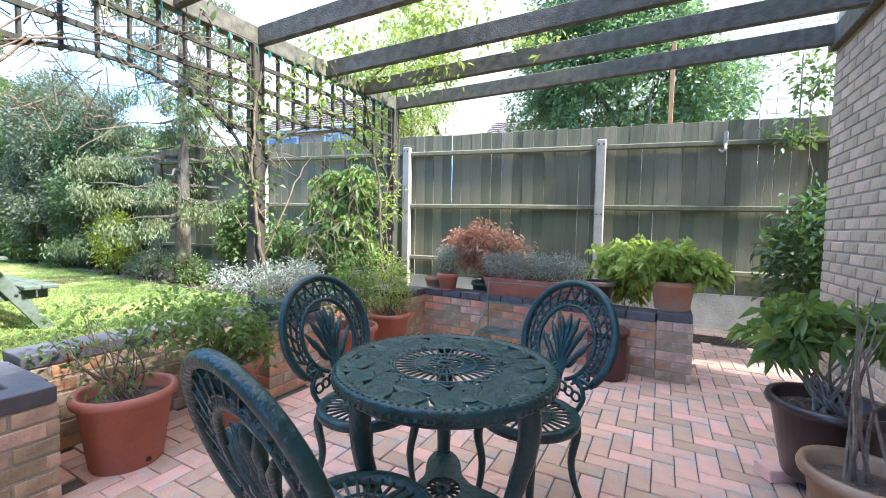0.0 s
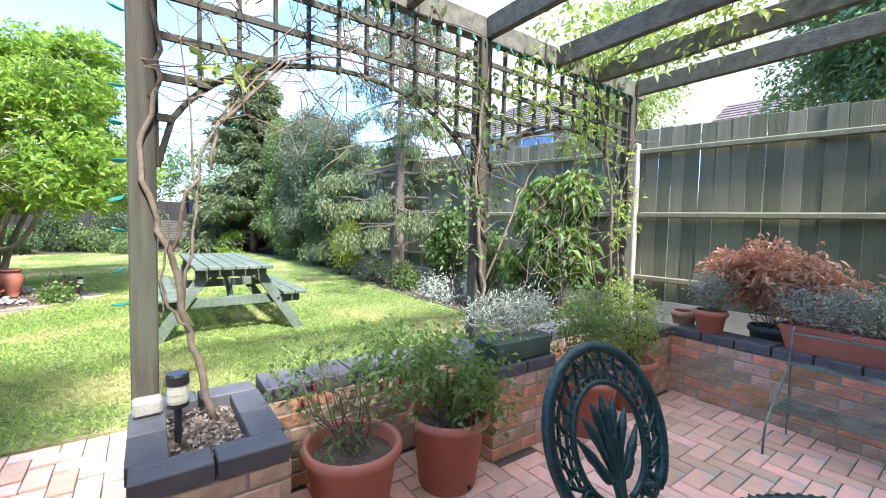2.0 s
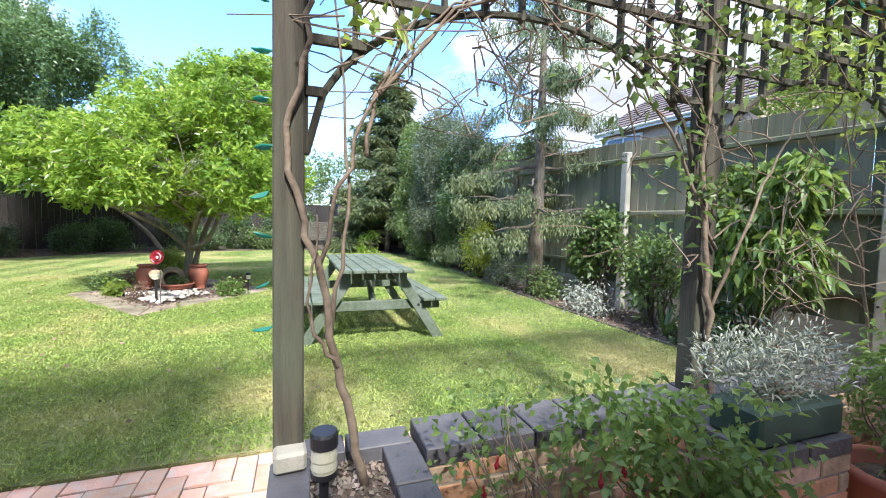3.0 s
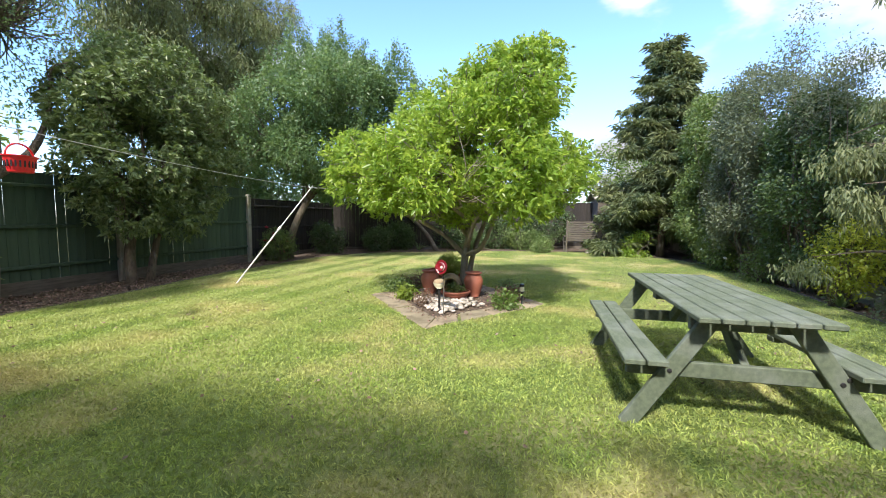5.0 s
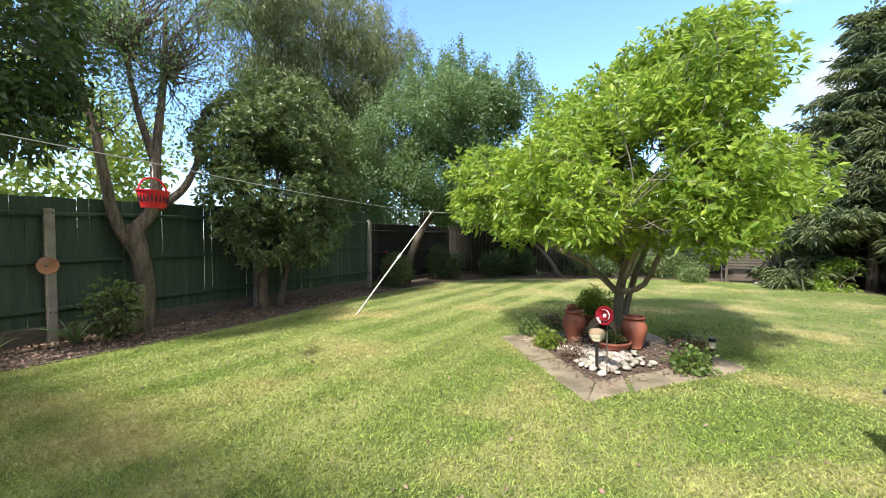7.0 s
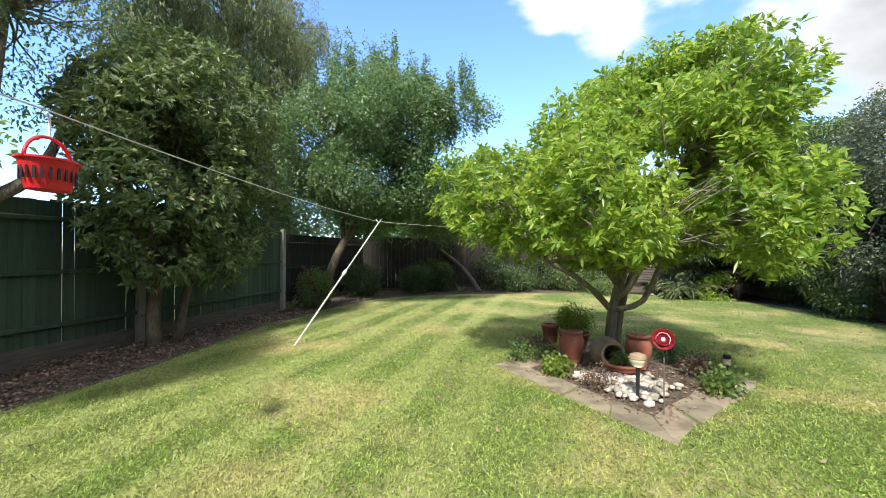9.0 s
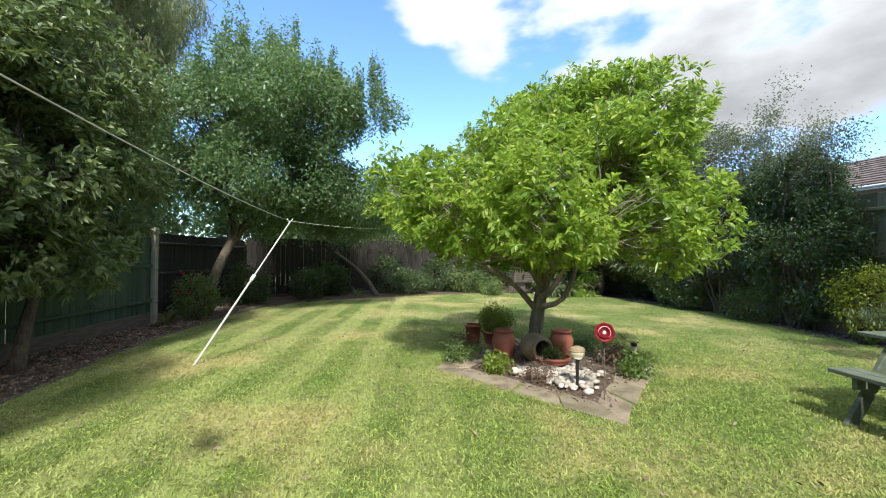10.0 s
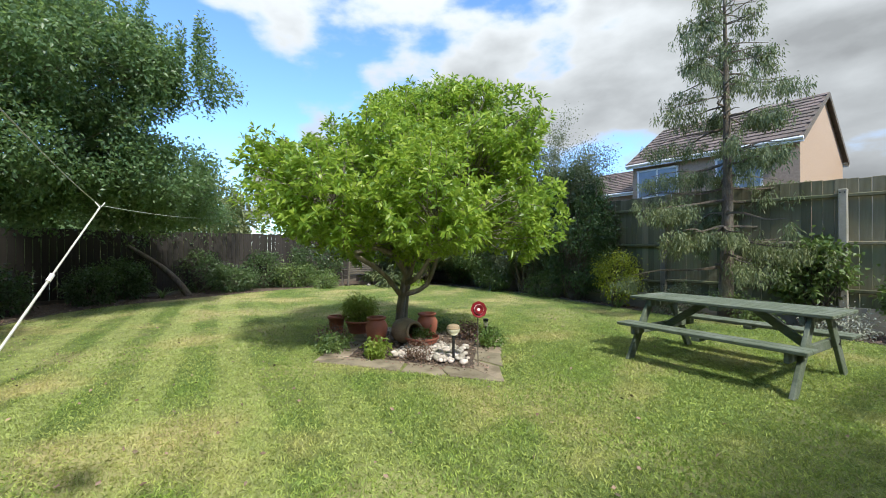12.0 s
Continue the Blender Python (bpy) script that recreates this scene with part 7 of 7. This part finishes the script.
grass = new("grass", leaf_mesh("grass", pg, d, 0.045, 0.0085, L["grass"], rng, 0.2))
tagged(grass, "short mown grass blades of the lawn", "grass", kind="stuff")
edge = thing("lawn_edging", "low timber edging between lawn and border", "edging", kind="structure")
pts = [p for p in LAWN[1:-1]]
for (x0, y0), (x1, y1) in zip(pts[::2], pts[2::2]):
    if y0 > 3.2 or y0 < -6.8:
        part("edging_board", beam((x0, y0, 0.06), (x1, y1, 0.06), 0.03, 0.07, 0.004), M["old_wood"], edge)
gr = scatter(500, -2.74, -2.28, 0.33, 0.59, lambda x, y: x < 99)
gravel = new("gravel", leaf_mesh("gravel", np.column_stack([gr, np.full(len(gr), 0.432) + rng.uniform(0, 0.012, len(gr))]), rng.normal(size=(len(gr), 3)) * np.array([1, 1, 0.5]), 0.025, 0.018, M["gravel"], rng, 0))
tagged(gravel, "pale gravel in the brick planter", "gravel", kind="stuff")
# fallen leaves and petals on the lawn
fl = scatter(420, -14, -3.7, -7, 3.4, onlawn)
bl = scatter(2600, -10.8, -7.1, -3.1, -0.2, lambda x, y: inside(x, y, [tuple((ctr + (Vector((*c, 0)) - ctr) * 0.86).xy) for c in SB]))
bed_litter = new("bed_litter", leaf_mesh("bed_litter", np.column_stack([bl, np.full(len(bl), LAWN_Z + 0.022)]), rng.normal(size=(len(bl), 3)) * np.array([1, 1, 0.25]), 0.04, 0.022, M["chip"], rng, 0))
tagged(bed_litter, "dead leaves and bark crumbs round the magnolia", "litter", kind="stuff")
fallen = new("fallen_leaves", leaf_mesh("fallen_leaves", np.column_stack([fl, np.full(len(fl), LAWN_Z + 0.028)]), rng.normal(size=(len(fl), 3)) * np.array([1, 1, 0.2]), 0.04, 0.025, M["chip"], rng, 0))
tagged(fallen, "small fallen leaves on the lawn", "leaves", kind="stuff")

# bricks, each laid by itself
BR = {}
def brick_mesh(l, w, h, mat):
    key = (round(l, 3), round(w, 3), round(h, 3), mat)
    if key not in BR:
        BR[key] = to_mesh("brick", box((l, w, h), bevel=0.004), M[mat])
    return BR[key]


for w, x0, y0, ln, ang, z1, thick, coping, red, seed, mats, faces, cop_step in BRICKS:
    rr = random.Random(seed)
    base = pose(x0, y0, 0, 0, 0, ang)
    def put(name, mesh, m):
        ob = new(name, mesh); ob.parent = w
        ob.matrix_basis = base @ m
    top = z1 - (0.068 if coping else 0)
    n = max(1, round(top / 0.075))
    ch = top / n
    house_face = not coping
    for c in range(n):
        z = ch * (c + 0.5)
        # long faces
        for s in (1, -1):
            if house_face and s < 0:
                continue
            x = -0.112 if c % 2 else 0.0
            while x < ln - 0.01:
                a, b = max(x, 0.0), min(x + 0.215, ln)
                if b - a > 0.03 and not (house_face and a < 1.9 and not (c < 56 and a > 1.7)):
                    mt = mats[1] if rr.random() < red else mats[0]
                    dep = min(0.1, thick * 0.45)
                    put("brick", brick_mesh(b - a, dep, ch - 0.011, mt), pose((a + b) / 2, s * (thick / 2 - dep / 2 + 0.002 + rr.uniform(-0.001, 0.001)), z, 0, rr.uniform(-0.3, 0.3), 0))
                x += 0.226
        # ends
        for xe in ((-0.002, ln + 0.002) if not house_face else (ln + 0.002,)):
            if thick > 0.25:
                y = -thick / 2 + (0.0 if c % 2 else -0.112)
                while y < thick / 2 - 0.01:
                    a, b = max(y, -thick / 2), min(y + 0.215, thick / 2)
                    if b - a > 0.03:
                        mt = mats[1] if rr.random() < red else mats[0]
                        put("brick", brick_mesh(b - a, 0.06, ch - 0.011, mt), pose(xe - math.copysign(0.03, xe - ln / 2), (a + b) / 2, z, 0, 0, 90))
                    y += 0.226
            else:
                put("brick", brick_mesh(thick, 0.06, ch - 0.011, mats[0]), pose(xe - math.copysign(0.03, xe - ln / 2), 0, z, 0, 0, 90))
    if coping:
        k = max(1, round(ln / cop_step))
        st = ln / k
        for i in range(k):
            put("coping_brick", brick_mesh(st - 0.01, thick + 0.012, 0.066, "coping"), pose(st * (i + 0.5), 0, z1 - 0.034 + rr.uniform(-0.001, 0.001), 0, rr.uniform(-0.4, 0.4), 0))

def path_z(x):
    return 0.06 * min(max((-2.55 - x) / 0.9, 0.0), 1.0)
for k, (y0, y1) in enumerate(((-9.0, 0.2), (0.2, 3.0))):       # bedding of the path, which rises to the lawn
    bm = bmesh.new()
    prof = [(-2.5 if k == 0 else -2.88, 0), (-2.9, 0), (-3.45, 0), (-3.6, 0)]
    up = [[bm.verts.new((x, y, path_z(x) - 0.008)) for x, _ in prof] for y in (y0, y1)]
    for i in range(3):
        bm.faces.new((up[0][i], up[1][i], up[1][i + 1], up[0][i + 1]))
    bmesh.ops.recalc_face_normals(bm, faces=bm.faces)
    part("bedding", bm, M["joint"], patio)
pv = to_mesh("paver", box((0.195, 0.095, 0.05), bevel=0.004), M["paver"])
near, verts, faces = 0, [], []
cube = [(-0.0975, -0.0475), (0.0975, -0.0475), (0.0975, 0.0475), (-0.0975, 0.0475)]
rr = random.Random(5)
for x, y, a in herringbone():
    if not paved(x, y) or (-2.62 < x < -2.2 and 1.8 < y < 2.3) or (-2.62 < x < -2.2 and y > 3.34) or (x < -2.2 and 0.2 < y < 0.72 and x > -2.9):
        continue
    dz, tx, ty = rr.uniform(-0.002, 0.002) + path_z(x), rr.uniform(-0.5, 0.5), rr.uniform(-0.5, 0.5)
    if near < 300 and -1.7 < x < 0.7 and 1.3 < y < 3.75:
        ob = new("paver", pv); ob.parent = patio
        ob.matrix_basis = pose(x, y, -0.025 + dz, tx, ty, a)
        near += 1
    else:
        m = pose(x, y, dz, tx, ty, a)
        i = len(verts)
        for s, z in ((0.965, 0.0), (1.0, -0.004), (1.0, -0.03)):
            verts += [tuple(m @ Vector((cx * s, cy * s, z))) for cx, cy in cube]
        faces.append((i, i + 1, i + 2, i + 3))
        for k in range(4):
            for o in (0, 4):
                faces.append((i + o + k, i + o + 4 + k, i + o + 4 + (k + 1) % 4, i + o + (k + 1) % 4))
me = bpy.data.meshes.new("paver_rest")
me.from_pydata(verts, [], faces)
me.materials.append(M["paver_far"])
rest = new("pavers", me)
rest.parent = patio
tagged(rest, kind="stuff")
